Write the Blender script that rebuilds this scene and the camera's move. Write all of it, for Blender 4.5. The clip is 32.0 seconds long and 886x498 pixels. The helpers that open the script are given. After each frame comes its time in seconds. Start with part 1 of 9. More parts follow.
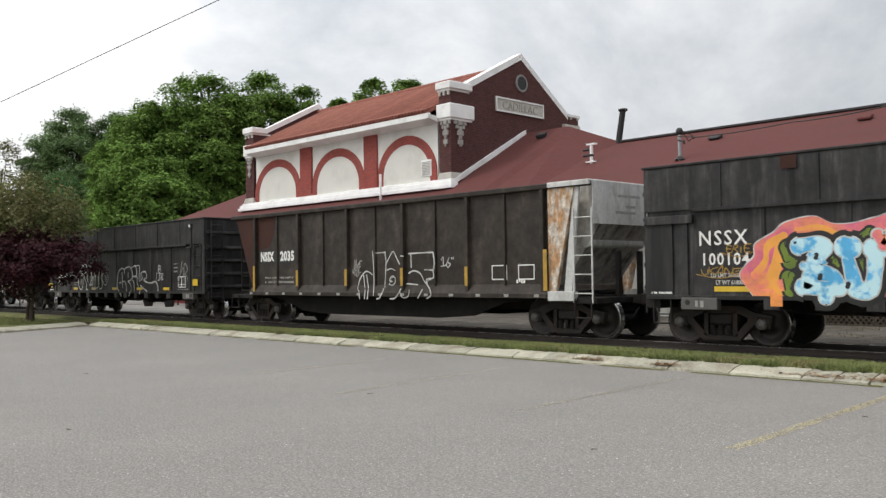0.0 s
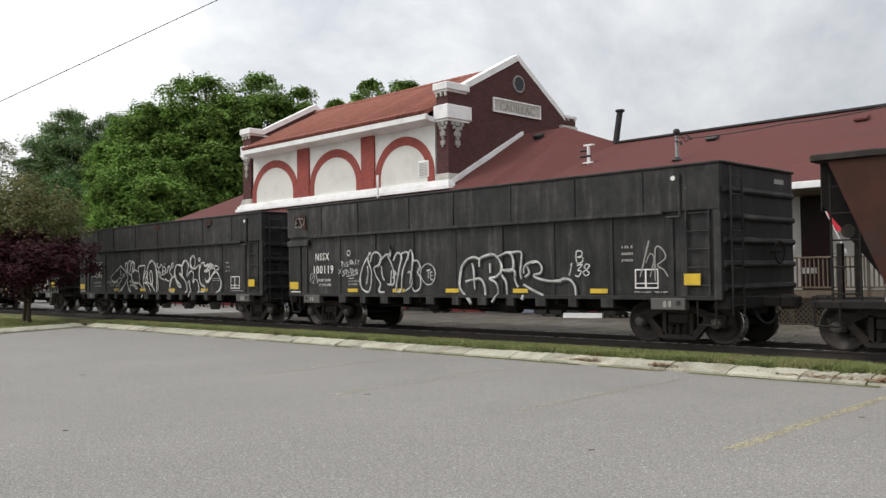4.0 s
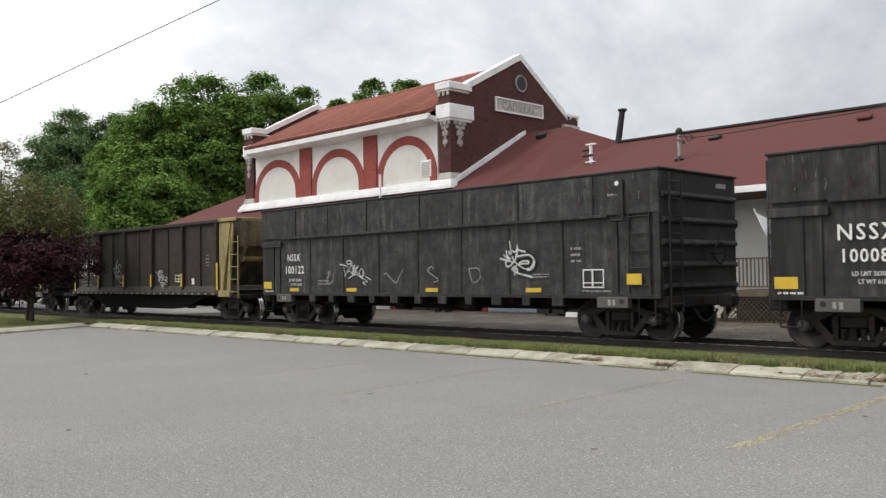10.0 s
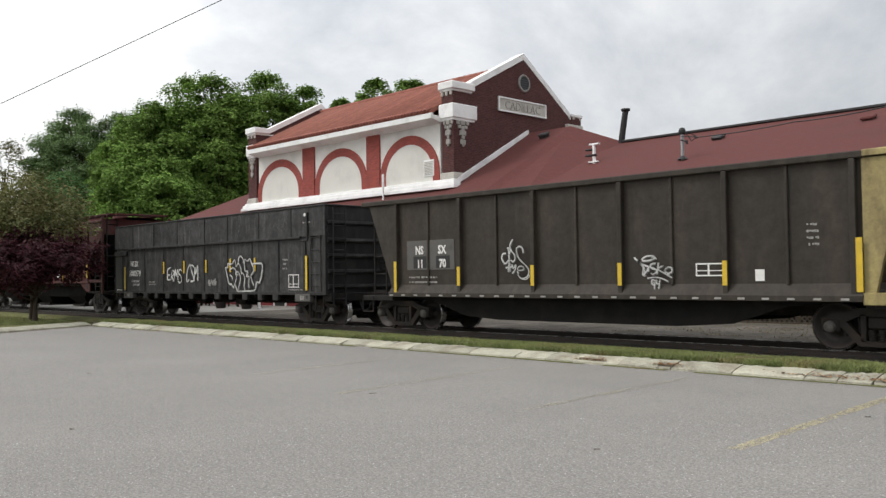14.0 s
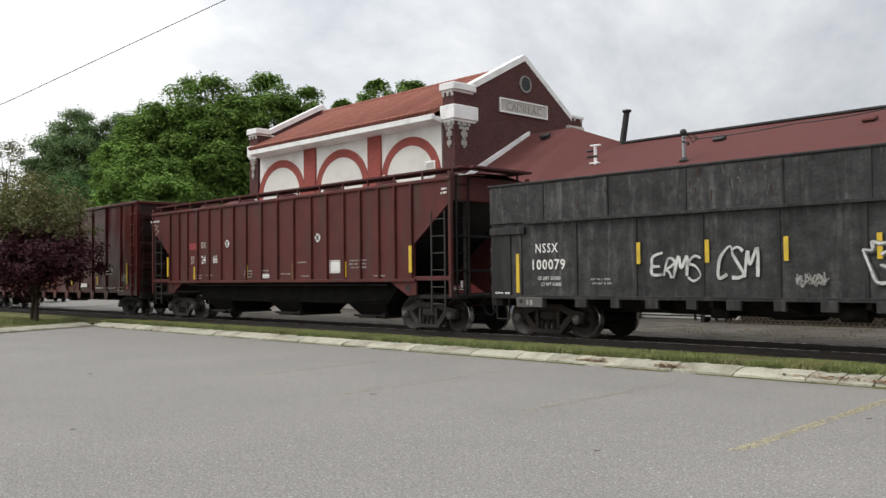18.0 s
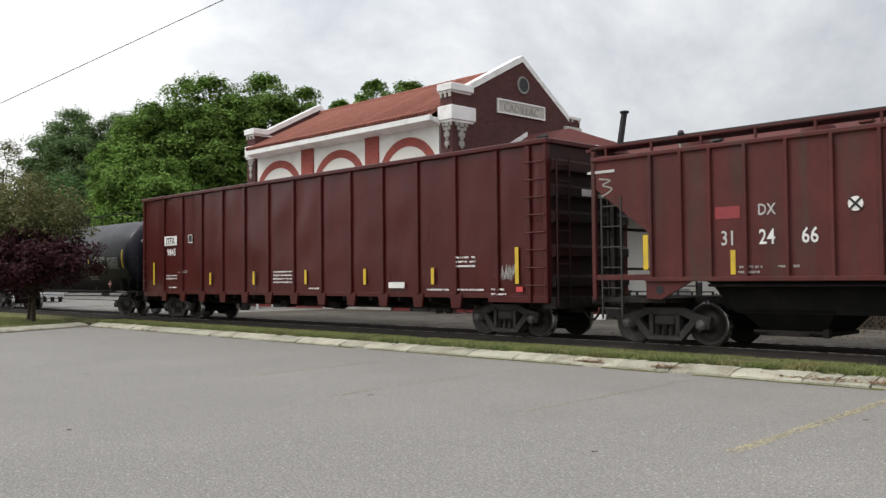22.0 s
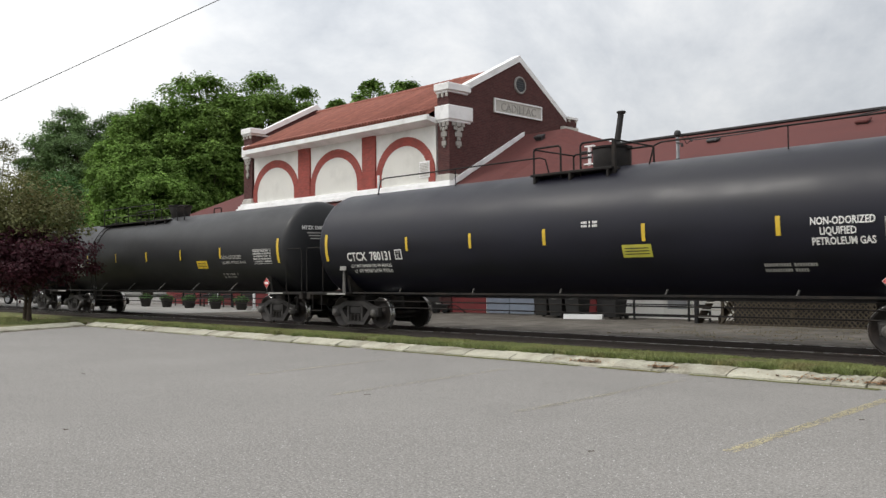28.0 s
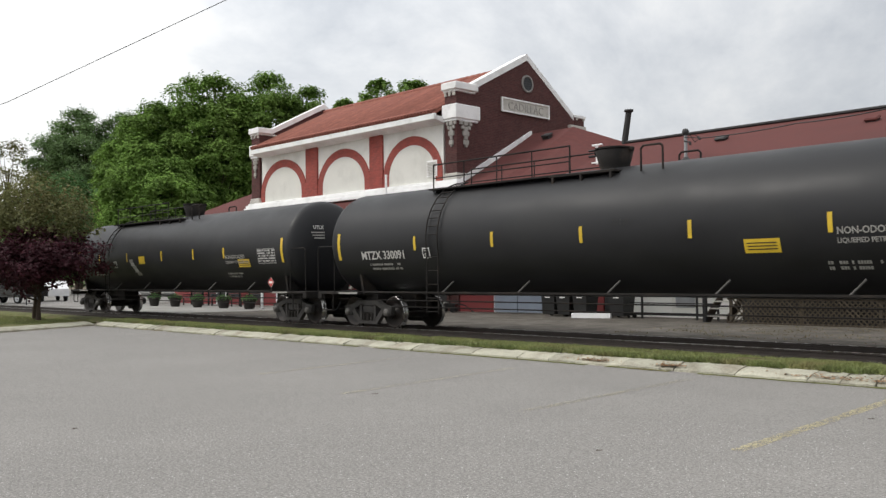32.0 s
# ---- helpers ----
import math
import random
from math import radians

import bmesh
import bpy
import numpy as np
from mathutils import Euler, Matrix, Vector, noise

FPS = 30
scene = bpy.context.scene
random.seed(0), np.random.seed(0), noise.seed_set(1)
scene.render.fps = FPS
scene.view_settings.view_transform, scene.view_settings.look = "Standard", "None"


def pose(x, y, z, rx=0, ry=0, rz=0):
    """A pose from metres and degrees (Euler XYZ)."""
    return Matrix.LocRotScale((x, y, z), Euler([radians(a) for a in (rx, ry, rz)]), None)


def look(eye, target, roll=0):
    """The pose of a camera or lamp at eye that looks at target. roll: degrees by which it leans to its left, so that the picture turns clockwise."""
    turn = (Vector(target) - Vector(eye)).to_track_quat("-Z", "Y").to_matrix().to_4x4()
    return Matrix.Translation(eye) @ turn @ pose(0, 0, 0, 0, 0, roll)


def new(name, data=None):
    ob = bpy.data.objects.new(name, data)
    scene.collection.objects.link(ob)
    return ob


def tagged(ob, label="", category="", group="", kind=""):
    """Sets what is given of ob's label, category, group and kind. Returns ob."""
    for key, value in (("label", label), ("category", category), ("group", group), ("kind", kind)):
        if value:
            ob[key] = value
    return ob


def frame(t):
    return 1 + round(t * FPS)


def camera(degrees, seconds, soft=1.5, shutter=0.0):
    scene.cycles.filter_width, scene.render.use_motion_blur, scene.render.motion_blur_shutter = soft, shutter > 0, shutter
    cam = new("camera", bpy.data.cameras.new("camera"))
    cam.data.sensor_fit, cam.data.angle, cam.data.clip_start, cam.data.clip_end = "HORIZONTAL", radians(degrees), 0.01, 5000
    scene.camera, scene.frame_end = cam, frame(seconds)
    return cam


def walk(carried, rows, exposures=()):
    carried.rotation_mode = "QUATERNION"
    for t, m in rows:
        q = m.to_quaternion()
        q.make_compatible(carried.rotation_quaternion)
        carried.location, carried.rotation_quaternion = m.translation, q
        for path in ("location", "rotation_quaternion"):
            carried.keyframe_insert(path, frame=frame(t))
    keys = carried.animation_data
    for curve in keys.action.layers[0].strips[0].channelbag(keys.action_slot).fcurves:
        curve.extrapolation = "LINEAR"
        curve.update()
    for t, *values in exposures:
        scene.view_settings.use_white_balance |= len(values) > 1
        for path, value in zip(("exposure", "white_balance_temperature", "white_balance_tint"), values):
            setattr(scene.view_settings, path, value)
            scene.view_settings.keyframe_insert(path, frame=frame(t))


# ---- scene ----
# Camera: held by hand on one spot, it only turns a little.
EYE = (0.0, 0.0, 1.70)
cam = camera(53.37, 32.0, soft=1.4, shutter=0.1)


def aim(yaw, pitch, roll):
    return pose(*EYE, 90 + pitch, 0, yaw) @ pose(0, 0, 0, 0, 0, roll)


AIM = [
    (0, 45.526, 1.707, -0.777), (0.5, 45.450, 1.706, -0.746), (1, 45.413, 1.707, -0.776), (1.5, 45.413, 1.707, -0.776), (2, 45.403, 1.690, -0.688),
    (2.5, 45.413, 1.651, -0.777), (3, 45.445, 1.700, -0.700), (3.5, 45.294, 1.759, -0.813), (4, 45.351, 1.760, -0.806), (4.5, 45.408, 1.761, -0.798),
    (5, 45.465, 1.762, -0.791), (5.5, 45.521, 1.763, -0.784), (6, 45.526, 1.763, -0.777), (6.5, 45.450, 1.762, -0.742), (7, 45.357, 1.707, -0.777),
    (7.5, 45.319, 1.727, -0.754), (8, 45.357, 1.763, -0.777), (8.5, 45.413, 1.763, -0.776), (9, 45.488, 1.708, -0.806), (9.5, 45.492, 1.714, -0.850),
    (10, 45.508, 1.724, -0.853), (10.5, 45.526, 1.707, -0.777), (11, 45.553, 1.707, -0.795), (11.5, 45.526, 1.707, -0.777), (12, 45.570, 1.752, -0.764),
    (12.5, 45.633, 1.763, -0.780), (13, 45.637, 1.707, -0.776), (13.5, 45.637, 1.707, -0.776), (14, 45.695, 1.707, -0.777), (14.5, 45.698, 1.716, -0.707),
    (15, 45.696, 1.716, -0.714), (15.5, 45.694, 1.716, -0.722), (16, 45.692, 1.716, -0.729), (16.5, 45.690, 1.716, -0.736), (17, 45.721, 1.738, -0.601),
    (17.5, 45.747, 1.767, -0.748), (18, 45.761, 1.771, -0.686), (18.5, 45.784, 1.762, -0.757), (19, 45.724, 1.765, -0.675), (19.5, 45.732, 1.745, -0.655),
    (20, 45.731, 1.739, -0.639), (20.5, 45.798, 1.791, -0.649), (21, 45.777, 1.795, -0.601), (21.5, 45.674, 1.811, -0.631), (22, 45.592, 1.815, -0.588),
    (22.5, 45.495, 1.851, -0.596), (23, 45.224, 1.871, -0.582), (23.5, 45.146, 1.856, -0.580), (24, 45.033, 1.870, -0.527), (24.5, 44.926, 1.834, -0.523),
    (25, 44.904, 1.829, -0.508), (25.5, 44.946, 1.833, -0.473), (26, 45.018, 1.824, -0.461), (26.5, 45.091, 1.815, -0.448), (27, 45.164, 1.805, -0.436),
    (27.5, 45.237, 1.796, -0.423), (28, 45.388, 1.799, -0.550), (28.5, 45.483, 1.742, -0.525), (29, 45.591, 1.742, -0.533), (29.5, 45.674, 1.739, -0.638),
    (30, 45.759, 1.739, -0.617), (30.5, 45.718, 1.744, -0.621), (31, 45.799, 1.730, -0.661), (31.5, 45.850, 1.744, -0.652), (32, 45.878, 1.744, -0.635),
]
walk(cam, [(t, aim(a, b, c)) for t, a, b, c in AIM], exposures=[(0.0, 0.0), (32.0, 0.0)])

# ---- light: bright broken overcast ----
world = bpy.data.worlds.new("overcast_sky")
scene.world = world
world.use_nodes = True
SUN_EL, SUN_AZ = radians(48), radians(226)
wt = world.node_tree
wt.nodes.clear()


def wnode(kind, **values):
    n = wt.nodes.new(kind)
    for k, v in values.items():
        n.inputs[k].default_value = v
    return n


sky = wnode("ShaderNodeTexSky")
sky.sky_type, sky.sun_disc = "NISHITA", False
sky.sun_elevation, sky.sun_rotation = SUN_EL, SUN_AZ
sky_dim = wt.nodes.new("ShaderNodeVectorMath")
sky_dim.operation = "SCALE"
sky_dim.inputs["Scale"].default_value = 0.1
wt.links.new(sky.outputs[0], sky_dim.inputs[0])
wcoord = wnode("ShaderNodeTexCoord")
wmap = wnode("ShaderNodeMapping", Scale=(1.0, 1.0, 1.35), Location=(8.7, 6.1, 3.4))
wt.links.new(wcoord.outputs["Generated"], wmap.inputs[0])
cloud = wnode("ShaderNodeTexNoise", Scale=2.7, Detail=7.0, Roughness=0.6, Distortion=0.25)
wt.links.new(wmap.outputs[0], cloud.inputs["Vector"])
ramp = wnode("ShaderNodeValToRGB")
ramp.color_ramp.elements[0].position, ramp.color_ramp.elements[0].color = 0.34, (0.655, 0.69, 0.74, 1)
ramp.color_ramp.elements[1].position, ramp.color_ramp.elements[1].color = 0.60, (1.14, 1.135, 1.12, 1)
mid = ramp.color_ramp.elements.new(0.47)
mid.color = (0.89, 0.912, 0.938, 1)
# The cover is thinner towards the sun.
thin = wt.nodes.new("ShaderNodeVectorMath")
thin.operation = "DOT_PRODUCT"
thin.inputs[1].default_value = (math.sin(SUN_AZ) * 0.07, math.cos(SUN_AZ) * 0.07, 0.0)
wt.links.new(wcoord.outputs["Generated"], thin.inputs[0])
cover = wt.nodes.new("ShaderNodeMath")
cover.operation = "ADD"
wt.links.new(cloud.outputs[0], cover.inputs[0])
wt.links.new(thin.outputs["Value"], cover.inputs[1])
wt.links.new(cover.outputs[0], ramp.inputs[0])
wmix = wnode("ShaderNodeMix")
wmix.data_type = "RGBA"
wmix.inputs[0].default_value = 0.9
wt.links.new(sky_dim.outputs[0], wmix.inputs[6])
wt.links.new(ramp.outputs[0], wmix.inputs[7])
# An overcast sky is brighter overhead, and brighter towards the veiled sun.
SUN_DIR = (math.sin(SUN_AZ) * math.cos(SUN_EL), math.cos(SUN_AZ) * math.cos(SUN_EL), math.sin(SUN_EL))
split = wnode("ShaderNodeSeparateXYZ")
wt.links.new(wcoord.outputs["Generated"], split.inputs[0])
lift = wnode("ShaderNodeMapRange")
for i, v in enumerate((0.0, 0.85, 0.83, 1.30)):
    lift.inputs[i + 1].default_value = v
wt.links.new(split.outputs[2], lift.inputs[0])
near_sun = wt.nodes.new("ShaderNodeVectorMath")
near_sun.operation = "DOT_PRODUCT"
near_sun.inputs[1].default_value = SUN_DIR
wt.links.new(wcoord.outputs["Generated"], near_sun.inputs[0])
veil = wnode("ShaderNodeMapRange")
for i, v in enumerate((-0.1, 0.9, 0.88, 1.27)):
    veil.inputs[i + 1].default_value = v
wt.links.new(near_sun.outputs["Value"], veil.inputs[0])
gain = wt.nodes.new("ShaderNodeMath")
gain.operation = "MULTIPLY"
wt.links.new(lift.outputs[0], gain.inputs[0])
wt.links.new(veil.outputs[0], gain.inputs[1])
back = wnode("ShaderNodeBackground")
wt.links.new(gain.outputs[0], back.inputs["Strength"])
wt.links.new(wmix.outputs[2], back.inputs[0])
wt.links.new(back.outputs[0], wnode("ShaderNodeOutputWorld").inputs[0])

sun = new("sun", bpy.data.lights.new("sun", "SUN"))
sun.data.energy, sun.data.angle, sun.data.color = 1.35, radians(14), (1.0, 0.96, 0.9)
sun.matrix_basis = look((0, 0, 60), Vector((0, 0, 60)) - Vector(SUN_DIR))


# ---- materials ----
def material(name, colour, rough=0.7, metal=0.0, vary=0.15, scale=3.0, stain=None, amount=0.35, stain_scale=0.8,
             stretch=(1, 1, 1), bump=0.0, bump_scale=40.0, island=0.0, each=0.0, edge=(0.5, 0.68), fine=None, through_light=0.0, shine=0.5, mid=None, specks=None):
    """A painted, worn or natural surface: grain and stains at two scales, with fine relief."""
    m = bpy.data.materials.new(name)
    m.use_nodes = True
    nt = m.node_tree
    b = nt.nodes["Principled BSDF"]
    b.inputs["Metallic"].default_value = metal
    b.inputs["Specular IOR Level"].default_value = shine
    tc = nt.nodes.new("ShaderNodeTexCoord")
    mp = nt.nodes.new("ShaderNodeMapping")
    mp.inputs["Scale"].default_value = stretch
    nt.links.new(tc.outputs["Object"], mp.inputs[0])

    def noise_tex(s, detail=5.0, vec=mp.outputs[0], rough_=0.6):
        n = nt.nodes.new("ShaderNodeTexNoise")
        n.inputs["Scale"].default_value, n.inputs["Detail"].default_value = s, detail
        n.inputs["Roughness"].default_value = rough_
        nt.links.new(vec, n.inputs["Vector"])
        return n.outputs[0]

    def mix(fac, a, c, mode="MIX"):
        n = nt.nodes.new("ShaderNodeMix")
        n.data_type, n.blend_type = "RGBA", mode
        for value, socket in ((fac, n.inputs[0]), (a, n.inputs[6]), (c, n.inputs[7])):
            if hasattr(value, "is_linked"):
                nt.links.new(value, socket)
            elif isinstance(value, (int, float)):
                socket.default_value = value
            else:
                socket.default_value = (*value, 1)
        return n.outputs[2]

    def span(value, lo, hi, a, c):
        n = nt.nodes.new("ShaderNodeMapRange")
        nt.links.new(value, n.inputs[0])
        for i, v in enumerate((lo, hi, a, c)):
            n.inputs[i + 1].default_value = v
        return n.outputs[0]

    grain = noise_tex(scale)
    lo = tuple(c * (1 - vary) for c in colour)
    hi = tuple(min(1, c * (1 + vary)) for c in colour)
    col = mix(span(grain, 0.3, 0.7, 0, 1), lo, hi)
    if stain:
        st = noise_tex(stain_scale, 6.0)
        col = mix(span(st, edge[0], edge[1], 0, amount), col, stain)
    if fine:
        speck = noise_tex(fine[0], 4.0, tc.outputs["Object"], 0.75)
        col = mix(1.0, col, mix(span(speck, 0.32, 0.68, 0, 1), (1 - fine[1],) * 3, (1 + fine[1],) * 3), "MULTIPLY")
    if specks:
        dot = noise_tex(specks[0], 2.0, tc.outputs["Object"], 0.8)
        col = mix(span(dot, 0.58, 0.68, 0, specks[1]), col, tuple(min(1, c * 2.0) for c in colour))
        hole = noise_tex(specks[0] * 0.6, 3.0, tc.outputs["Object"], 0.8)
        col = mix(span(hole, 0.62, 0.72, 0, specks[1] * 1.5), col, tuple(c * 0.45 for c in colour))
    if mid:
        blot = noise_tex(mid[0], 5.0, tc.outputs["Object"], 0.7)
        col = mix(1.0, col, mix(span(blot, 0.35, 0.65, 0, 1), (1 - mid[1],) * 3, (1 + mid[1],) * 3), "MULTIPLY")
    if island or each:
        if island:
            rnd = nt.nodes.new("ShaderNodeNewGeometry").outputs["Random Per Island"]
        else:
            rnd = nt.nodes.new("ShaderNodeObjectInfo").outputs["Random"]
        k = island or each
        n = nt.nodes.new("ShaderNodeHueSaturation")
        nt.links.new(span(rnd, 0, 1, 1 - k, 1 + k), n.inputs["Value"])
        nt.links.new(col, n.inputs["Color"])
        col = n.outputs[0]
    nt.links.new(col, b.inputs["Base Color"])
    nt.links.new(span(grain, 0.25, 0.75, max(0.02, rough - 0.12), min(1, rough + 0.12)), b.inputs["Roughness"])
    if bump:
        bp = nt.nodes.new("ShaderNodeBump")
        bp.inputs["Strength"].default_value, bp.inputs["Distance"].default_value = 1.0, bump
        nt.links.new(noise_tex(bump_scale, 3.0, tc.outputs["Object"]), bp.inputs["Height"])
        nt.links.new(bp.outputs[0], b.inputs["Normal"])
    if through_light:
        tl = nt.nodes.new("ShaderNodeBsdfTranslucent")
        nt.links.new(col, tl.inputs[0])
        ms = nt.nodes.new("ShaderNodeMixShader")
        ms.inputs[0].default_value = through_light
        nt.links.new(b.outputs[0], ms.inputs[1])
        nt.links.new(tl.outputs[0], ms.inputs[2])
        nt.links.new(ms.outputs[0], nt.nodes["Material Output"].inputs[0])
    return m


M = dict(
    asphalt=material("asphalt", (0.237, 0.226, 0.212), 0.92, 0, 0.08, 0.5, (0.220, 0.209, 0.196), 0.5, 0.13, fine=(38.0, 0.42), mid=(9.0, 0.07), specks=(36.0, 0.6), shine=0.1),
    chip=material("asphalt_chip", (0.40, 0.39, 0.37), 0.9, 0, 0.2, 9.0, island=0.35),
    ground=material("dirt_ground", (0.20, 0.17, 0.13), 0.95, 0, 0.25, 0.6, (0.10, 0.12, 0.05), 0.5, 0.12, bump=0.02, bump_scale=8, shine=0.1),
    gravel=material("packed_gravel", (0.125, 0.113, 0.098), 0.95, 0, 0.28, 1.6, (0.205, 0.188, 0.165), 0.7, 0.45, bump=0.02, bump_scale=16, fine=(22.0, 0.3), mid=(4.0, 0.2), shine=0.1),
    ballast=material("ballast", (0.075, 0.068, 0.062), 0.95, 0, 0.35, 14.0, (0.03, 0.028, 0.026), 0.7, 0.7, bump=0.03, bump_scale=20, shine=0.1),
    slab=material("platform_concrete", (0.30, 0.29, 0.27), 0.9, 0, 0.12, 0.8, (0.2, 0.19, 0.175), 0.5, 0.3, bump=0.004, shine=0.2),
    kerb=material("kerb_concrete", (0.385, 0.37, 0.295), 0.92, 0, 0.16, 3.0, (0.23, 0.20, 0.15), 0.75, 1.7, bump=0.01, bump_scale=22, each=0.14, fine=(30.0, 0.2), shine=0.2),
    turf=material("turf_soil", (0.115, 0.12, 0.048), 0.95, 0, 0.3, 2.0, (0.16, 0.125, 0.07), 0.7, 0.7, bump=0.02, bump_scale=25, fine=(18.0, 0.35), shine=0.1),
    grass=material("grass_blades", (0.235, 0.265, 0.095), 0.75, 0, 0.25, 0.8, (0.27, 0.225, 0.105), 0.8, 0.9, island=0.3, through_light=0.25),
    tuft=material("long_grass_tufts", (0.165, 0.20, 0.066), 0.75, 0, 0.3, 1.2, (0.20, 0.16, 0.075), 0.7, 1.1, island=0.35, through_light=0.2),
    weeds=material("dry_weeds", (0.19, 0.165, 0.085), 0.85, 0, 0.25, 0.8, (0.18, 0.13, 0.07), 0.8, 0.9, island=0.3, through_light=0.2),
    dry=material("dead_leaves", (0.26, 0.15, 0.075), 0.9, 0, 0.3, 4.0, island=0.4),
    line_faint=material("almost_gone_yellow_line", (0.36, 0.335, 0.26), 0.9, 0, 0.15, 5.0, island=0.1),
    line=material("worn_yellow_line", (0.46, 0.405, 0.25), 0.9, 0, 0.2, 5.0, (0.30, 0.26, 0.15), 0.7, 3.2, island=0.15),
    crack=material("tar_crack", (0.14, 0.135, 0.125), 0.9),
    rail=material("rail_steel", (0.045, 0.036, 0.031), 0.6, 0.4, 0.25, 3.0),
    polished=material("polished_steel", (0.55, 0.54, 0.53), 0.28, 1.0, 0.1, 6.0),
    tie=material("tie_wood", (0.055, 0.045, 0.038), 0.9, 0, 0.3, 4.0, stretch=(1, 0.2, 1), each=0.25, shine=0.1),
    black=material("black_car_paint", (0.021, 0.0205, 0.0205), 0.55, 0.0, 0.4, 1.1, (0.060, 0.057, 0.055), 0.6, 1.6, (2.6, 1, 0.28), bump=0.006, bump_scale=2.2, shine=0.25),
    black_dust=material("dusty_black_steel", (0.027, 0.0262, 0.026), 0.58, 0.0, 0.45, 1.3, (0.090, 0.085, 0.081), 0.65, 1.7, (3.4, 1, 0.42), edge=(0.52, 0.74), bump=0.02, bump_scale=1.4, each=0.22, mid=(2.2, 0.35), shine=0.25),
    grey_dust=material("dust_greyed_black_steel", (0.036, 0.0355, 0.0355), 0.58, 0.0, 0.4, 1.3, (0.125, 0.122, 0.12), 0.6, 1.6, (3.8, 1, 0.42), edge=(0.54, 0.74), bump=0.02, bump_scale=1.4, each=0.2, mid=(3.0, 0.42), fine=(16.0, 0.25), shine=0.25),
    umber=material("umber_car_paint", (0.032, 0.026, 0.0215), 0.66, 0.0, 0.22, 1.0, (0.072, 0.058, 0.047), 0.65, 1.3, (1.3, 1, 0.6), bump=0.02, bump_scale=1.8, each=0.1, mid=(3.4, 0.32), shine=0.25),
    olive=material("olive_dark_paint", (0.036, 0.030, 0.024), 0.66, 0.0, 0.22, 1.0, (0.066, 0.053, 0.04), 0.5, 1.5, (1.6, 1, 0.3), bump=0.012, bump_scale=1.6, each=0.1, mid=(5.0, 0.2), shine=0.25),
    oxide=material("oxide_red_paint", (0.066, 0.0105, 0.0094), 0.34, 0.0, 0.16, 0.8, (0.052, 0.0115, 0.011), 0.5, 1.1, (1.6, 1, 0.3), bump=0.02, bump_scale=1.1, shine=0.25),
    oxide_old=material("weathered_red_paint", (0.083, 0.0205, 0.0185), 0.6, 0.0, 0.22, 0.9, (0.056, 0.038, 0.031), 0.75, 1.3, (1.8, 1, 0.25), bump=0.008, bump_scale=2.0, each=0.1, mid=(1.6, 0.12), shine=0.25),
    tank=material("tank_black_gloss", (0.0042, 0.0042, 0.0105), 0.44, 0.0, 0.25, 0.8, (0.008, 0.008, 0.017), 0.5, 0.7, (0.6, 1, 1), shine=0.32),
    tank_dull=material("tank_black_satin", (0.0150, 0.0150, 0.0165), 0.5, 0.0, 0.25, 0.8, (0.025, 0.0245, 0.0235), 0.5, 0.7, (0.6, 1, 1), shine=0.28),
    # Near-black and dull, for bellies, bays and some sloped sheets.
    belly=material("matt_black_steel", (0.010, 0.0095, 0.009), 0.9, 0.0, 0.35, 2.0, (0.022, 0.019, 0.016), 0.5, 1.5, shine=0.1),
    under=material("grimy_underframe", (0.019, 0.017, 0.016), 0.8, 0.0, 0.35, 2.5, (0.055, 0.042, 0.033), 0.5, 2.0, bump=0.004, shine=0.2),
    truck=material("dusty_cast_steel", (0.026, 0.0225, 0.020), 0.65, 0.0, 0.35, 3.0, (0.058, 0.04, 0.03), 0.6, 2.5, bump=0.004, shine=0.2),
    truck_grey=material("grey_cast_steel", (0.050, 0.047, 0.045), 0.8, 0.0, 0.3, 3.0, (0.055, 0.05, 0.046), 0.6, 2.5, bump=0.004, shine=0.2),
    wheel=material("wheel_steel", (0.026, 0.022, 0.020), 0.5, 0.4, 0.3, 4.0, (0.07, 0.045, 0.034), 0.5, 3.0),
    white=material("white_marking", (0.74, 0.73, 0.70), 0.7, 0, 0.08, 6.0),
    spray=material("white_spray", (0.52, 0.52, 0.50), 0.7, 0, 0.25, 4.0, (0.22, 0.215, 0.205), 0.9, 4.5),
    faded=material("faded_marking", (0.30, 0.29, 0.27), 0.8, 0, 0.2, 6.0),
    aged=material("aged_marking", (0.48, 0.47, 0.45), 0.75, 0, 0.15, 6.0),
    overspray=material("thin_overspray", (0.10, 0.10, 0.098), 0.75, 0, 0.3, 6.0, (0.05, 0.05, 0.05), 0.8, 7.0),
    scuff=material("scraped_paint", (0.13, 0.127, 0.12), 0.8, 0, 0.3, 4.0),
    lemon=material("faded_caution_yellow", (0.44, 0.41, 0.045), 0.5, 0, 0.1, 5.0, (0.3, 0.27, 0.08), 0.4, 3.0),
    yellow=material("yellow_reflector", (0.62, 0.42, 0.025), 0.45, 0, 0.1, 5.0, (0.35, 0.25, 0.05), 0.4, 3.0),
    amber=material("aged_amber_reflector", (0.42, 0.25, 0.03), 0.5, 0, 0.2, 5.0, (0.2, 0.12, 0.04), 0.6, 3.0),
    patch_grey=material("faded_grey_patch", (0.095, 0.09, 0.083), 0.7, 0, 0.25, 2.0, (0.05, 0.045, 0.04), 0.7, 2.0),
    red_patch=material("dull_red_patch", (0.24, 0.03, 0.035), 0.6, 0, 0.2, 5.0),
    pale=material("pale_grey_paint", (0.50, 0.50, 0.48), 0.6, 0, 0.12, 1.5, (0.22, 0.19, 0.16), 0.65, 1.9, (1.8, 1.8, 0.45), fine=(9.0, 0.15)),
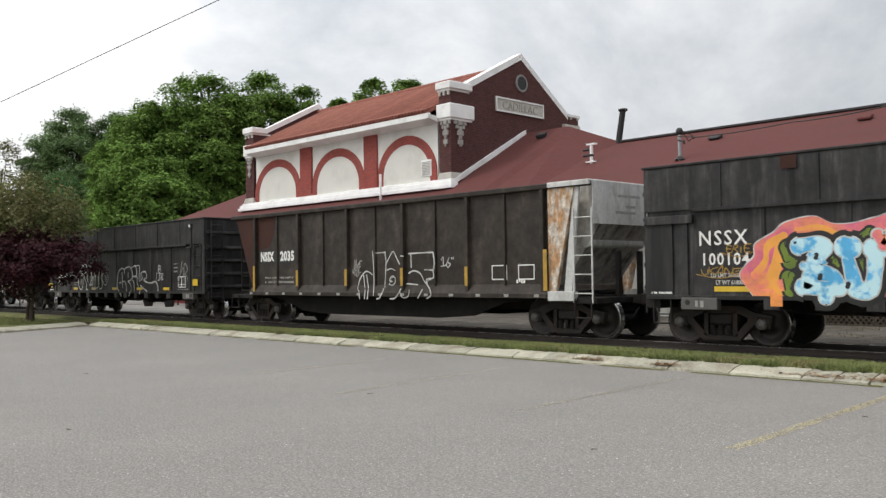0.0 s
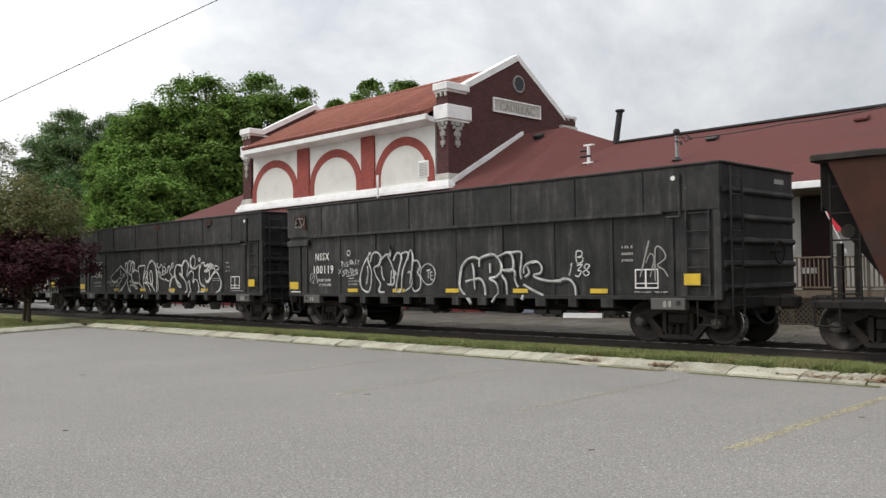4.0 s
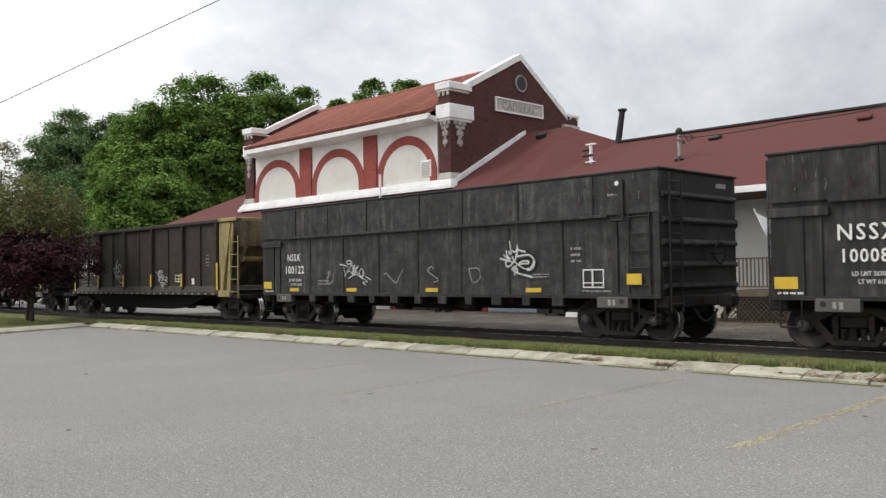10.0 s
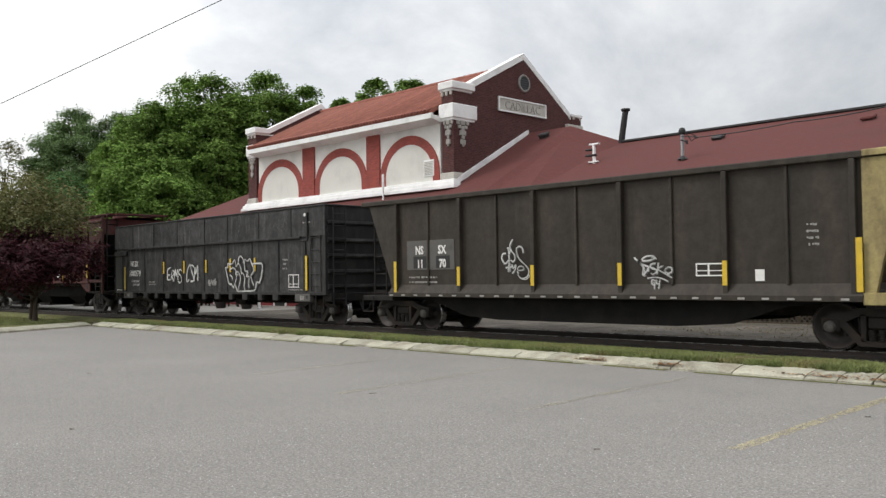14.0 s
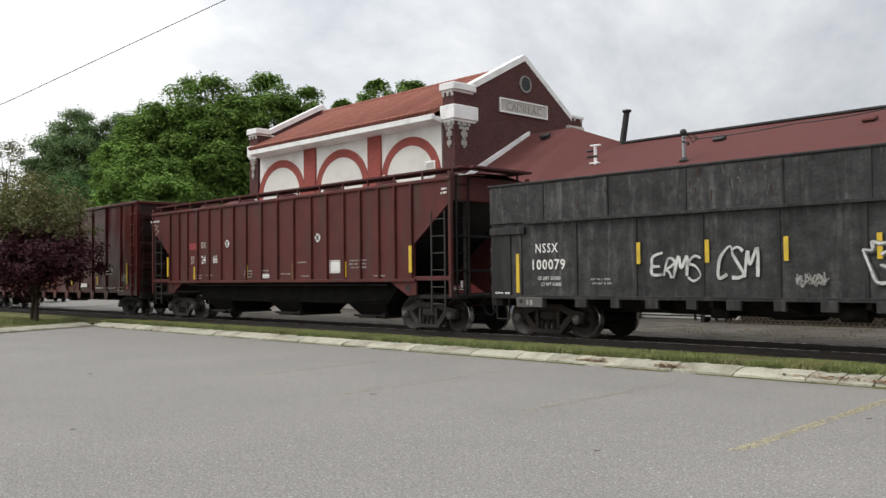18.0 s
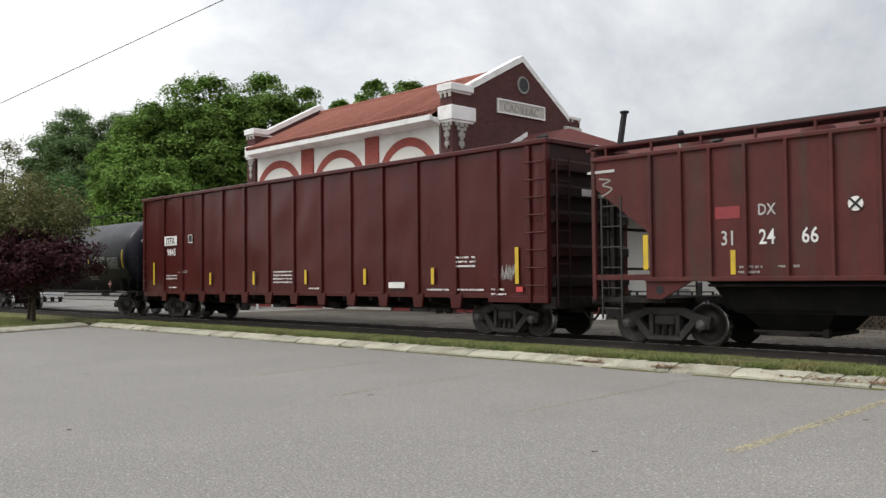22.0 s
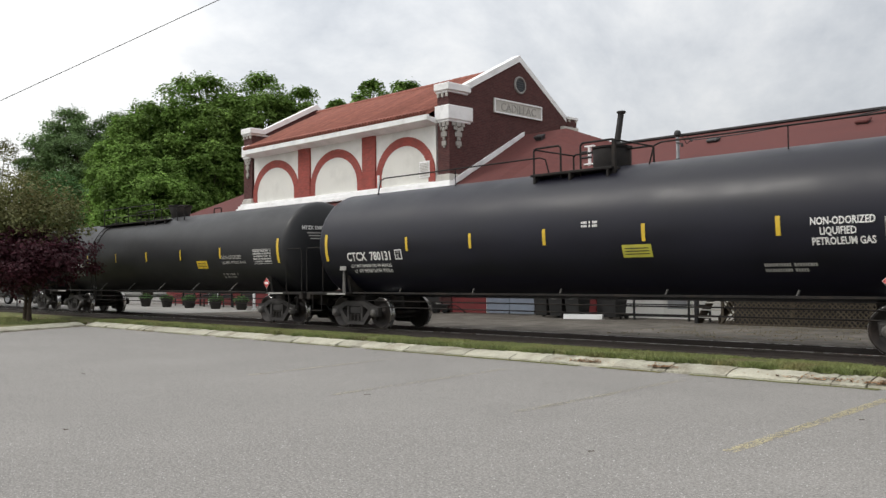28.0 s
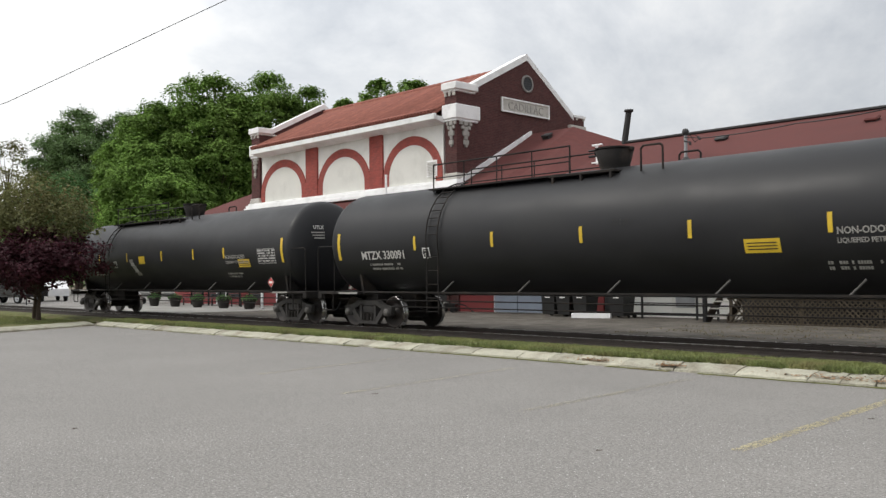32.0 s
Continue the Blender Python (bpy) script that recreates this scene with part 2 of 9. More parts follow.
    bare=material("flaking_plywood", (0.52, 0.47, 0.40), 0.8, 0, 0.25, 2.5, (0.40, 0.22, 0.10), 0.95, 2.2, (3.0, 3.0, 0.9), edge=(0.44, 0.56), fine=(9.0, 0.45)),
    slope_pale=material("stained_pale_paint", (0.36, 0.345, 0.31), 0.75, 0, 0.3, 1.5, (0.035, 0.031, 0.027), 0.95, 1.1, (2.2, 2.2, 0.4), edge=(0.50, 0.66), fine=(8.0, 0.3)),
    slope_mustard=material("stained_mustard_paint", (0.13, 0.10, 0.05), 0.75, 0, 0.3, 1.5, (0.03, 0.025, 0.018), 0.9, 1.0, (2.0, 2.0, 0.4), edge=(0.42, 0.56), fine=(8.0, 0.3)),
    mustard=material("mustard_paint", (0.29, 0.235, 0.095), 0.6, 0, 0.2, 1.5, (0.13, 0.09, 0.04), 0.7, 1.6, (1.8, 1.8, 0.45), fine=(9.0, 0.2)),
    placard=material("placard_red", (0.52, 0.05, 0.05), 0.5, 0, 0.1, 4.0),
    g_pink=material("spray_pink", (0.62, 0.12, 0.22), 0.6, 0, 0.2, 0.7, (0.82, 0.30, 0.07), 1.0, 0.85, edge=(0.38, 0.60), fine=(3.0, 0.18)),
    g_orange=material("spray_orange", (0.82, 0.36, 0.06), 0.6, 0, 0.15, 1.5, (0.75, 0.18, 0.14), 0.9, 1.6),
    g_blue=material("spray_blue", (0.08, 0.38, 0.66), 0.6, 0, 0.2, 1.5, (0.50, 0.74, 0.80), 1.0, 2.4, edge=(0.44, 0.52)),
    g_green=material("spray_green", (0.13, 0.19, 0.02), 0.6, 0, 0.3, 3.0),
    g_black=material("spray_black", (0.012, 0.012, 0.012), 0.6),
    brick=material("dark_red_brick", (0.092, 0.036, 0.034), 0.85, 0, 0.3, 9.0, (0.075, 0.027, 0.026), 0.7, 0.9, bump=0.006, bump_scale=30, shine=0.2),
    brick_piece=material("brick_piece", (0.125, 0.032, 0.028), 0.85, 0, 0.25, 6.0, each=0.3),
    stucco=material("white_stucco", (0.80, 0.79, 0.75), 0.85, 0, 0.05, 1.0, (0.48, 0.46, 0.42), 0.4, 0.6, bump=0.004, bump_scale=30),
    panel=material("painted_board", (0.70, 0.69, 0.64), 0.75, 0, 0.04, 0.8, (0.47, 0.46, 0.42), 0.4, 0.7),
    trim=material("white_trim", (0.88, 0.88, 0.87), 0.6, 0, 0.06, 1.5, (0.50, 0.49, 0.46), 0.4, 1.2),
    stone=material("cut_stone", (0.54, 0.52, 0.475), 0.85, 0, 0.12, 4.0, (0.30, 0.28, 0.25), 0.6, 2.0, bump=0.004),
    carved=material("carved_stone", (0.36, 0.345, 0.315), 0.85, 0, 0.12, 4.0),
    redtrim=material("red_painted_brick", (0.30, 0.058, 0.043), 0.75, 0, 0.14, 3.0, (0.22, 0.040, 0.03), 0.5, 1.0, bump=0.003),
    redwall=material("red_wall_paint", (0.235, 0.035, 0.036), 0.7, 0, 0.12, 1.5, (0.15, 0.03, 0.03), 0.5, 0.9),
    tile=material("red_roof_tile", (0.275, 0.105, 0.078), 0.75, 0, 0.2, 3.0, (0.205, 0.078, 0.06), 0.5, 0.5, shine=0.2),
    tile_piece=material("red_roof_tile_piece", (0.275, 0.105, 0.078), 0.75, 0, 0.2, 3.0, each=0.14, shine=0.2),
    shingle=material("red_brown_shingle", (0.119, 0.044, 0.040), 0.9, 0, 0.16, 6.0, (0.095, 0.040, 0.037), 0.5, 0.35, (0.5, 1, 1), bump=0.01, bump_scale=12, shine=0.15),
    dark=material("dark_metal", (0.035, 0.034, 0.034), 0.6, 0.3, 0.25, 3.0),
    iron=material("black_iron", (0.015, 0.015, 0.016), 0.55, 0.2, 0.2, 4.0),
    galv=material("galvanised", (0.36, 0.37, 0.38), 0.5, 0.6, 0.15, 4.0),
    wood=material("weathered_wood", (0.16, 0.125, 0.092), 0.85, 0, 0.25, 3.0, stretch=(1, 1, 0.3), each=0.15, shine=0.2),
    old_step=material("dark_old_step_wood", (0.07, 0.056, 0.044), 0.85, 0, 0.25, 3.0, each=0.2, shine=0.2),
    lattice=material("lattice_wood", (0.085, 0.07, 0.052), 0.85, 0, 0.25, 3.0, each=0.2, shine=0.2),
    blue=material("blue_grey_panel", (0.27, 0.31, 0.38), 0.6, 0, 0.08, 2.0),
    bark=material("bark", (0.075, 0.058, 0.045), 0.95, 0, 0.35, 5.0, stretch=(1, 1, 0.3), bump=0.03, bump_scale=9, shine=0.1),
    louvre=material("grey_louvre", (0.26, 0.25, 0.235), 0.8, 0, 0.15, 4.0),
    leaf=material("maple_leaves", (0.152, 0.25, 0.055), 0.75, 0, 0.25, 0.25, (0.205, 0.298, 0.074), 0.6, 0.15, island=0.38, through_light=0.2, shine=0.12, mid=(0.55, 0.32)),
    leaf_dark=material("dark_leaves", (0.146, 0.226, 0.088), 0.75, 0, 0.25, 0.25, (0.168, 0.24, 0.104), 0.6, 0.15, island=0.38, through_light=0.2, shine=0.12, mid=(0.55, 0.3)),
    leaf_mid=material("mid_green_leaves", (0.108, 0.205, 0.074), 0.75, 0, 0.25, 0.25, (0.125, 0.228, 0.088), 0.6, 0.15, island=0.38, through_light=0.2, shine=0.12),
    leaf_olive=material("olive_leaves", (0.15, 0.155, 0.058), 0.7, 0, 0.3, 0.4, (0.19, 0.155, 0.07), 0.7, 0.5, island=0.35, through_light=0.3, shine=0.25),
    leaf_plum=material("plum_leaves", (0.056, 0.014, 0.021), 0.75, 0, 0.3, 0.6, (0.042, 0.017, 0.018), 0.6, 0.6, island=0.45, through_light=0.2, shine=0.25),
    flag=material("red_flag_cloth", (0.58, 0.03, 0.05), 0.8, 0, 0.1, 3.0),
    canvas=material("white_canvas", (0.60, 0.60, 0.62), 0.8, 0, 0.1, 2.0),
    rust=material("brown_rust_stain", (0.052, 0.021, 0.0155), 0.8, 0.0, 0.3, 2.0, (0.034, 0.026, 0.021), 0.8, 1.5, edge=(0.5, 0.7), shine=0.2),
    cap=material("dusty_bearing_steel", (0.115, 0.108, 0.10), 0.6, 0.2, 0.3, 6.0, (0.05, 0.042, 0.036), 0.6, 5.0),
    # Red paint in a much darker tone, with broad near-black blotches.
    blotched_red=material("blotched_dark_red_paint", (0.034, 0.0105, 0.0095), 0.6, 0.0, 0.3, 1.2, (0.014, 0.0115, 0.011), 0.95, 0.7, edge=(0.38, 0.58), bump=0.01, bump_scale=2.0, shine=0.25),
    glass=material("dark_glass", (0.02, 0.025, 0.03), 0.08, 0.0, 0.1, 2.0),
    rubber=material("rubber", (0.02, 0.02, 0.02), 0.85, shine=0.2),
    carwhite=material("white_car_paint", (0.70, 0.70, 0.70), 0.25, 0, 0.03, 1.0),
    carblack=material("black_car_body", (0.02, 0.02, 0.022), 0.2, 0, 0.05, 1.0),
    terracotta=material("planter_clay", (0.03, 0.026, 0.023), 0.8, 0, 0.2, 5.0),
    plastic=material("black_plastic", (0.018, 0.018, 0.018), 0.5, 0, 0.2, 4.0),
)


def coursed(m, size=(0.215, 0.075), joint=(0.13, 0.10, 0.092), depth=0.4):
    """Lays brick courses over a wall material: x plus y runs along the wall, z up."""
    nt = m.node_tree
    b = nt.nodes["Principled BSDF"]
    old = b.inputs["Base Color"].links[0].from_socket
    tc, sep, add, com = (nt.nodes.new(k) for k in ("ShaderNodeTexCoord", "ShaderNodeSeparateXYZ", "ShaderNodeMath", "ShaderNodeCombineXYZ"))
    nt.links.new(tc.outputs["Object"], sep.inputs[0])
    nt.links.new(sep.outputs[0], add.inputs[0])
    nt.links.new(sep.outputs[1], add.inputs[1])
    nt.links.new(add.outputs[0], com.inputs[0])
    nt.links.new(sep.outputs[2], com.inputs[1])
    bt = nt.nodes.new("ShaderNodeTexBrick")
    for k, v in (("Scale", 1.0), ("Brick Width", size[0]), ("Row Height", size[1]), ("Mortar Size", 0.011), ("Mortar Smooth", 0.2)):
        bt.inputs[k].default_value = v
    bt.inputs["Color1"].default_value = (0.8, 0.8, 0.8, 1)
    bt.inputs["Color2"].default_value = (1.15, 1.14, 1.13, 1)
    bt.inputs["Mortar"].default_value = (1, 1, 1, 1)
    nt.links.new(com.outputs[0], bt.inputs["Vector"])
    mul, lay = nt.nodes.new("ShaderNodeMix"), nt.nodes.new("ShaderNodeMix")
    mul.data_type, mul.blend_type, lay.data_type = "RGBA", "MULTIPLY", "RGBA"
    mul.inputs[0].default_value = 1.0
    nt.links.new(old, mul.inputs[6])
    nt.links.new(bt.outputs["Color"], mul.inputs[7])
    nt.links.new(mul.outputs[2], lay.inputs[6])
    lay.inputs[7].default_value = (*joint, 1)
    cut = nt.nodes.new("ShaderNodeMath")
    cut.operation = "MULTIPLY"
    cut.inputs[1].default_value = depth
    nt.links.new(bt.outputs["Fac"], cut.inputs[0])
    nt.links.new(cut.outputs[0], lay.inputs[0])
    nt.links.new(lay.outputs[2], b.inputs["Base Color"])


coursed(M["brick"])
coursed(M["redtrim"], joint=(0.17, 0.042, 0.034), depth=0.22)


# ---- mesh building ----
class Shape:
    """Gathers vertices and faces of one mesh."""

    def __init__(self):
        self.v, self.f, self.s = [], [], []

    def add(self, verts, faces, smooth=False):
        n = len(self.v)
        self.v += [tuple(p) for p in verts]
        self.f += [tuple(i + n for i in f) for f in faces]
        self.s += [smooth] * len(faces)
        return self

    def box(self, x0, x1, y0, y1, z0, z1, c=0.0, m=None):
        """A box, its edges chamfered by c."""
        lo, hi = (min(x0, x1), min(y0, y1), min(z0, z1)), (max(x0, x1), max(y0, y1), max(z0, z1))
        if c <= 0:
            vs = [(x, y, z) for x in (lo[0], hi[0]) for y in (lo[1], hi[1]) for z in (lo[2], hi[2])]
            fs = [(0, 1, 3, 2), (4, 6, 7, 5), (0, 4, 5, 1), (2, 3, 7, 6), (0, 2, 6, 4), (1, 5, 7, 3)]
        else:
            vs, fs, at = [], [], {}
            for i in range(8):
                s = (i >> 2 & 1, i >> 1 & 1, i & 1)
                corner = [hi[k] if s[k] else lo[k] for k in range(3)]
                for k in range(3):
                    p = [corner[j] if j == k else corner[j] + (c if not s[j] else -c) for j in range(3)]
                    at[s, k] = len(vs)
                    vs.append(tuple(p))
            for k in range(3):
                a, b = [j for j in range(3) if j != k]
                for side in (0, 1):
                    ring = []
                    for sa, sb in ((0, 0), (1, 0), (1, 1), (0, 1)):
                        s = [0, 0, 0]
                        s[k], s[a], s[b] = side, sa, sb
                        ring.append(at[tuple(s), k])
                    fs.append(tuple(ring if (side == 1) == (k != 1) else ring[::-1]))
            for k in range(3):
                a, b = [j for j in range(3) if j != k]
                for sa in (0, 1):
                    for sb in (0, 1):
                        s0, s1 = [0, 0, 0], [0, 0, 0]
                        s0[a] = s1[a] = sa
                        s0[b] = s1[b] = sb
                        s1[k] = 1
                        q = (at[tuple(s0), a], at[tuple(s1), a], at[tuple(s1), b], at[tuple(s0), b])
                        fs.append(q)
            for i in range(8):
                s = (i >> 2 & 1, i >> 1 & 1, i & 1)
                fs.append((at[s, 0], at[s, 1], at[s, 2]))
        if m is not None:
            vs = [m @ Vector(p) for p in vs]
        return self.add(vs, fs)

    def cyl(self, p0, p1, r0, r1=None, n=12, caps=True, smooth=True):
        p0, p1 = Vector(p0), Vector(p1)
        r1 = r0 if r1 is None else r1
        ax = (p1 - p0).normalized()
        u = ax.orthogonal().normalized()
        w = ax.cross(u)
        ring = [u * math.cos(2 * math.pi * k / n) + w * math.sin(2 * math.pi * k / n) for k in range(n)]
        self.add([p0 + q * r0 for q in ring] + [p1 + q * r1 for q in ring],
                 [(k, (k + 1) % n, n + (k + 1) % n, n + k) for k in range(n)], smooth)
        if caps:
            self.add([p0 + q * r0 for q in ring] + [p1 + q * r1 for q in ring], [tuple(range(n - 1, -1, -1)), tuple(range(n, 2 * n))])
        return self

    def tube(self, pts, r, n=6):
        for a, b in zip(pts, pts[1:]):
            self.cyl(a, b, r, n=n)
        return self

    def lathe(self, profile, centre=(0, 0, 0), axis="z", n=20, smooth=True):
        """Turns (radius, height) pairs round an axis through centre."""
        vs = []
        for r, h in profile:
            for k in range(n):
                a = 2 * math.pi * k / n
                p = {"z": (r * math.cos(a), r * math.sin(a), h), "y": (r * math.cos(a), h, r * math.sin(a)),
                     "x": (h, r * math.cos(a), r * math.sin(a))}[axis]
                vs.append(tuple(p[i] + centre[i] for i in range(3)))
        fs = [(j * n + k, j * n + (k + 1) % n, (j + 1) * n + (k + 1) % n, (j + 1) * n + k) for j in range(len(profile) - 1) for k in range(n)]
        return self.add(vs, fs, smooth)

    def prism(self, outline, a, b, axis="y"):
        """Extrudes a flat outline from a to b along an axis. Outline in the other two axes."""
        def put(p, h):
            return {"y": (p[0], h, p[1]), "x": (h, p[0], p[1]), "z": (p[0], p[1], h)}[axis]
        n = len(outline)
        return self.add([put(p, a) for p in outline] + [put(p, b) for p in outline],
                        [tuple(range(n)), tuple(range(2 * n - 1, n - 1, -1))] + [(k, n + k, n + (k + 1) % n, (k + 1) % n) for k in range(n)])

    def slab(self, corners, thick):
        """A plate under four corners, so thick along its normal."""
        q = [Vector(c) for c in corners]
        nrm = (q[1] - q[0]).cross(q[2] - q[0]).normalized() * thick
        k = len(q)
        return self.add(q + [p - nrm for p in q], [tuple(range(k)), tuple(range(2 * k - 1, k - 1, -1))] + [(i, k + i, k + (i + 1) % k, (i + 1) % k) for i in range(k)])

    def mesh(self, name, *mats):
        me = bpy.data.meshes.new(name)
        me.from_pydata(self.v, [], self.f)
        me.polygons.foreach_set("use_smooth", self.s)
        for m in mats:
            me.materials.append(m)
        bm = bmesh.new()
        bm.from_mesh(me)
        bmesh.ops.recalc_face_normals(bm, faces=bm.faces)
        bm.to_mesh(me)
        bm.free()
        return me


def part(name, shape, mat, parent=None, label="", m=None):
    """Links one mesh object under a thing or a part."""
    me = shape if isinstance(shape, bpy.types.Mesh) else shape.mesh(name, mat)
    ob = new(name, me)
    if parent is not None:
        ob.parent = parent
    if m is not None:
        ob.matrix_basis = m
    return tagged(ob, label) if label else ob


def thing(name, label, category, m=None, group="", shape=None, mat=None, kind=""):
    ob = new(name, shape.mesh(name, mat) if shape else None)
    if m is not None:
        ob.matrix_basis = m
    return tagged(ob, label, category, group, kind)


def structure(name, shape, mat, label, category):
    return tagged(part(name, shape, mat), label, category, kind="structure")


def lettering(text, size, mat, parent, m, name="lettering", label="", offset=0.0, align="CENTER", squeeze=1.0, lift=0.0, space=1.0):
    """Flat letters in the built-in font; m places the middle of their base line."""
    cu = bpy.data.curves.new(name, "FONT")
    cu.body, cu.size, cu.offset, cu.align_x = text, size, offset, align
    cu.resolution_u, cu.space_character = 2, space
    cu.extrude = lift
    tmp = bpy.data.objects.new("tmp", cu)
    scene.collection.objects.link(tmp)
    me = bpy.data.meshes.new_from_object(tmp.evaluated_get(bpy.context.evaluated_depsgraph_get()))
    bpy.data.objects.remove(tmp)
    me.materials.clear()
    me.materials.append(mat)
    if squeeze != 1.0:
        me.transform(Matrix.Diagonal((squeeze, 1, 1, 1)))
    return part(name, me, mat, parent, label, m)


def ribbon(shape, pts, width, y=0.0, closed=False):
    """A flat painted stroke in the x, z plane at y."""
    n = len(pts)
    vs = []
    for i, (x, z) in enumerate(pts):
        a = pts[(i - 1) % n] if closed or i else pts[i]
        b = pts[(i + 1) % n] if closed or i < n - 1 else pts[i]
        dx, dz = b[0] - a[0], b[1] - a[1]
        d = math.hypot(dx, dz) or 1.0
        w = width * (0.8 + 0.4 * noise.noise((x * 3, z * 3, y)))
        vs += [(x - dz / d * w / 2, y, z + dx / d * w / 2), (x + dz / d * w / 2, y, z - dx / d * w / 2)]
    fs = [(2 * i, 2 * i + 1, 2 * ((i + 1) % n) + 1, 2 * ((i + 1) % n)) for i in range(n if closed else n - 1)]
    return shape.add(vs, fs)


def curve_pts(pts, steps=6, closed=False):
    """A smooth line through points."""
    n, out = len(pts), []
    for i in range(n if closed else n - 1):
        p = [pts[(i + k) % n] if closed else pts[min(max(i + k, 0), n - 1)] for k in (-1, 0, 1, 2)]
        for s in range(steps):
            t = s / steps
            out.append(tuple(0.5 * (2 * p[1][k] + (p[2][k] - p[0][k]) * t + (2 * p[0][k] - 5 * p[1][k] + 4 * p[2][k] - p[3][k]) * t * t
                                    + (3 * p[1][k] - p[0][k] - 3 * p[2][k] + p[3][k]) * t ** 3) for k in (0, 1)))
    return out if closed else out + [pts[-1]]


RAIL_Z = 0.21
TRACK_Y = 17.45

# ---- ground, car park, kerb, track ----
profile = [(-900, 0.0), (13.45, 0.0), (13.95, 0.03), (14.08, 0.12), (14.6, 0.165), (15.2, 0.13), (15.9, 0.04), (19.2, 0.04), (19.8, 0.10), (22, 0.12), (60, 0.12), (1500, 0.4)]
g = Shape()
xs = [-1500, -300, -120, -80, -60, -45, -33, -25, -15, -5, 5, 20, 60, 300, 1500]
g.add([(x, y, z - 0.012) for x in xs for y, z in profile],
      [(i * len(profile) + j, (i + 1) * len(profile) + j, (i + 1) * len(profile) + j + 1, i * len(profile) + j + 1) for i in range(len(xs) - 1) for j in range(len(profile) - 1)])
structure("ground", g, M["ground"], "bare dirt ground with patchy weeds running to the horizon", "ground")

lot = Shape().slab([(-32.4, 13.55, 0.0), (-30.0, 8.2, 0.0), (-19.0, -16.0, 0.0), (40, -16, 0.0), (40, 13.55, 0.0)], 0.01)
structure("pavement", lot, M["asphalt"], "worn light grey asphalt car park with faded yellow lines", "car park")
chips = Shape()
rng = random.Random(5)
for _ in range(9000):
    d = rng.uniform(3.2, 10.5)
    a = radians(45.5 + rng.uniform(-31, 31))
    x, y = -math.sin(a) * d, math.cos(a) * d
    r = rng.uniform(0.004, 0.011)
    t = rng.uniform(0, 6.3)
    chips.add([(x + r * math.cos(t + k * 2.1), y + r * math.sin(t + k * 2.1), 0.001) for k in range(3)] + [(x, y, 0.003 + r * 0.3)], [(0, 1, 3), (1, 2, 3), (2, 0, 3)])
tagged(part("loose_chippings", chips, M["chip"]), "pale stone chips showing in the worn asphalt", "gravel", kind="stuff")

for x0, y0, x1, y1 in ((-4.14, 7.9, -4.28, 12.6), (-7.25, 8.3, -7.45, 12.7), (-10.3, 7.9, -10.75, 12.2), (-13.5, 8.5, -13.9, 12.3)):
    sh = Shape()
    worn = 0.02 if x0 > -5 else 0.2
    for _ in range(6000):
        u, w = rng.random(), rng.uniform(-0.075, 0.075)
        x, y = x0 + (x1 - x0) * u + w, y0 + (y1 - y0) * u
        keep = (0.24 if x0 > -5 else 0.20) - worn * 0.2 + 0.20 * noise.noise((x * 22, y * 9.0, 2)) + 0.22 * noise.noise((x * 2, y * 0.9, 7))
        if rng.random() > keep:
            continue
        r = rng.uniform(0.004, 0.012)
        a = rng.uniform(0, 6.3)
        z = 0.0025 + 0.001 * rng.random()
        sh.add([(x + r * rng.uniform(0.6, 1.2) * math.cos(a + q), y + 1.6 * r * math.sin(a + q), z) for q in (0, 1.1, 2.3, 3.4, 4.4, 5.3)], [(0, 1, 2, 3, 4, 5)])
    tagged(part("parking_line", sh, M["line" if x0 > -5 else "line_faint"]), "faded yellow parking line flaking off the asphalt", "parking line", "parking lines", "structure")
for k, (x, y, length, a) in enumerate(((-10.2, 4.0, 0.06, 20), (-3.9, 10.6, 0.07, 5), (-9.9, 8.2, 0.09, 60), (-16.0, 6.6, 0.10, 30), (-5.1, 7.0, 0.08, 80))):
    pts = [(-length / 2 + length * i / 4, 0.02 * math.sin(i * 2 + k)) for i in range(5)]
    sh = Shape()
    for i in range(4):
        (xa, ya), (xb, yb) = pts[i], pts[i + 1]
        sh.add([(xa, ya - 0.006, 0.0), (xb, yb - 0.006, 0.0), (xb, yb + 0.006, 0.006), (xa, ya + 0.006, 0.006)], [(0, 1, 2, 3)])
    ob = thing("twig", "small dark twig lying on the asphalt", "twig", pose(x, y, 0.004, 0, 0, a), "twigs on the asphalt", sh, M["bark"])

# Long cracks wander over the asphalt.
for k in range(2):
    x, y = rng.uniform(-20, -14), rng.uniform(5, 12)
    a = rng.uniform(0, 3.1)
    sh = Shape()
    for i in range(16):
        x2, y2 = x + 0.3 * math.cos(a), y + 0.3 * math.sin(a)
        nx, ny = -math.sin(a) * 0.002, math.cos(a) * 0.002
        sh.add([(x - nx, y - ny, 0.003), (x2 - nx, y2 - ny, 0.003), (x2 + nx, y2 + ny, 0.003), (x + nx, y + ny, 0.003)], [(0, 1, 2, 3)])
        x, y, a = x2, y2, a + rng.uniform(-0.5, 0.5)
    tagged(part("asphalt_crack", sh, M["crack"]), "thin dark crack in the asphalt", "crack", kind="structure")

# Broken concrete kerb: one stone after another.
kerb = tagged(new("kerb"), "broken pale concrete kerb along the grass verge", "kerb", kind="structure")


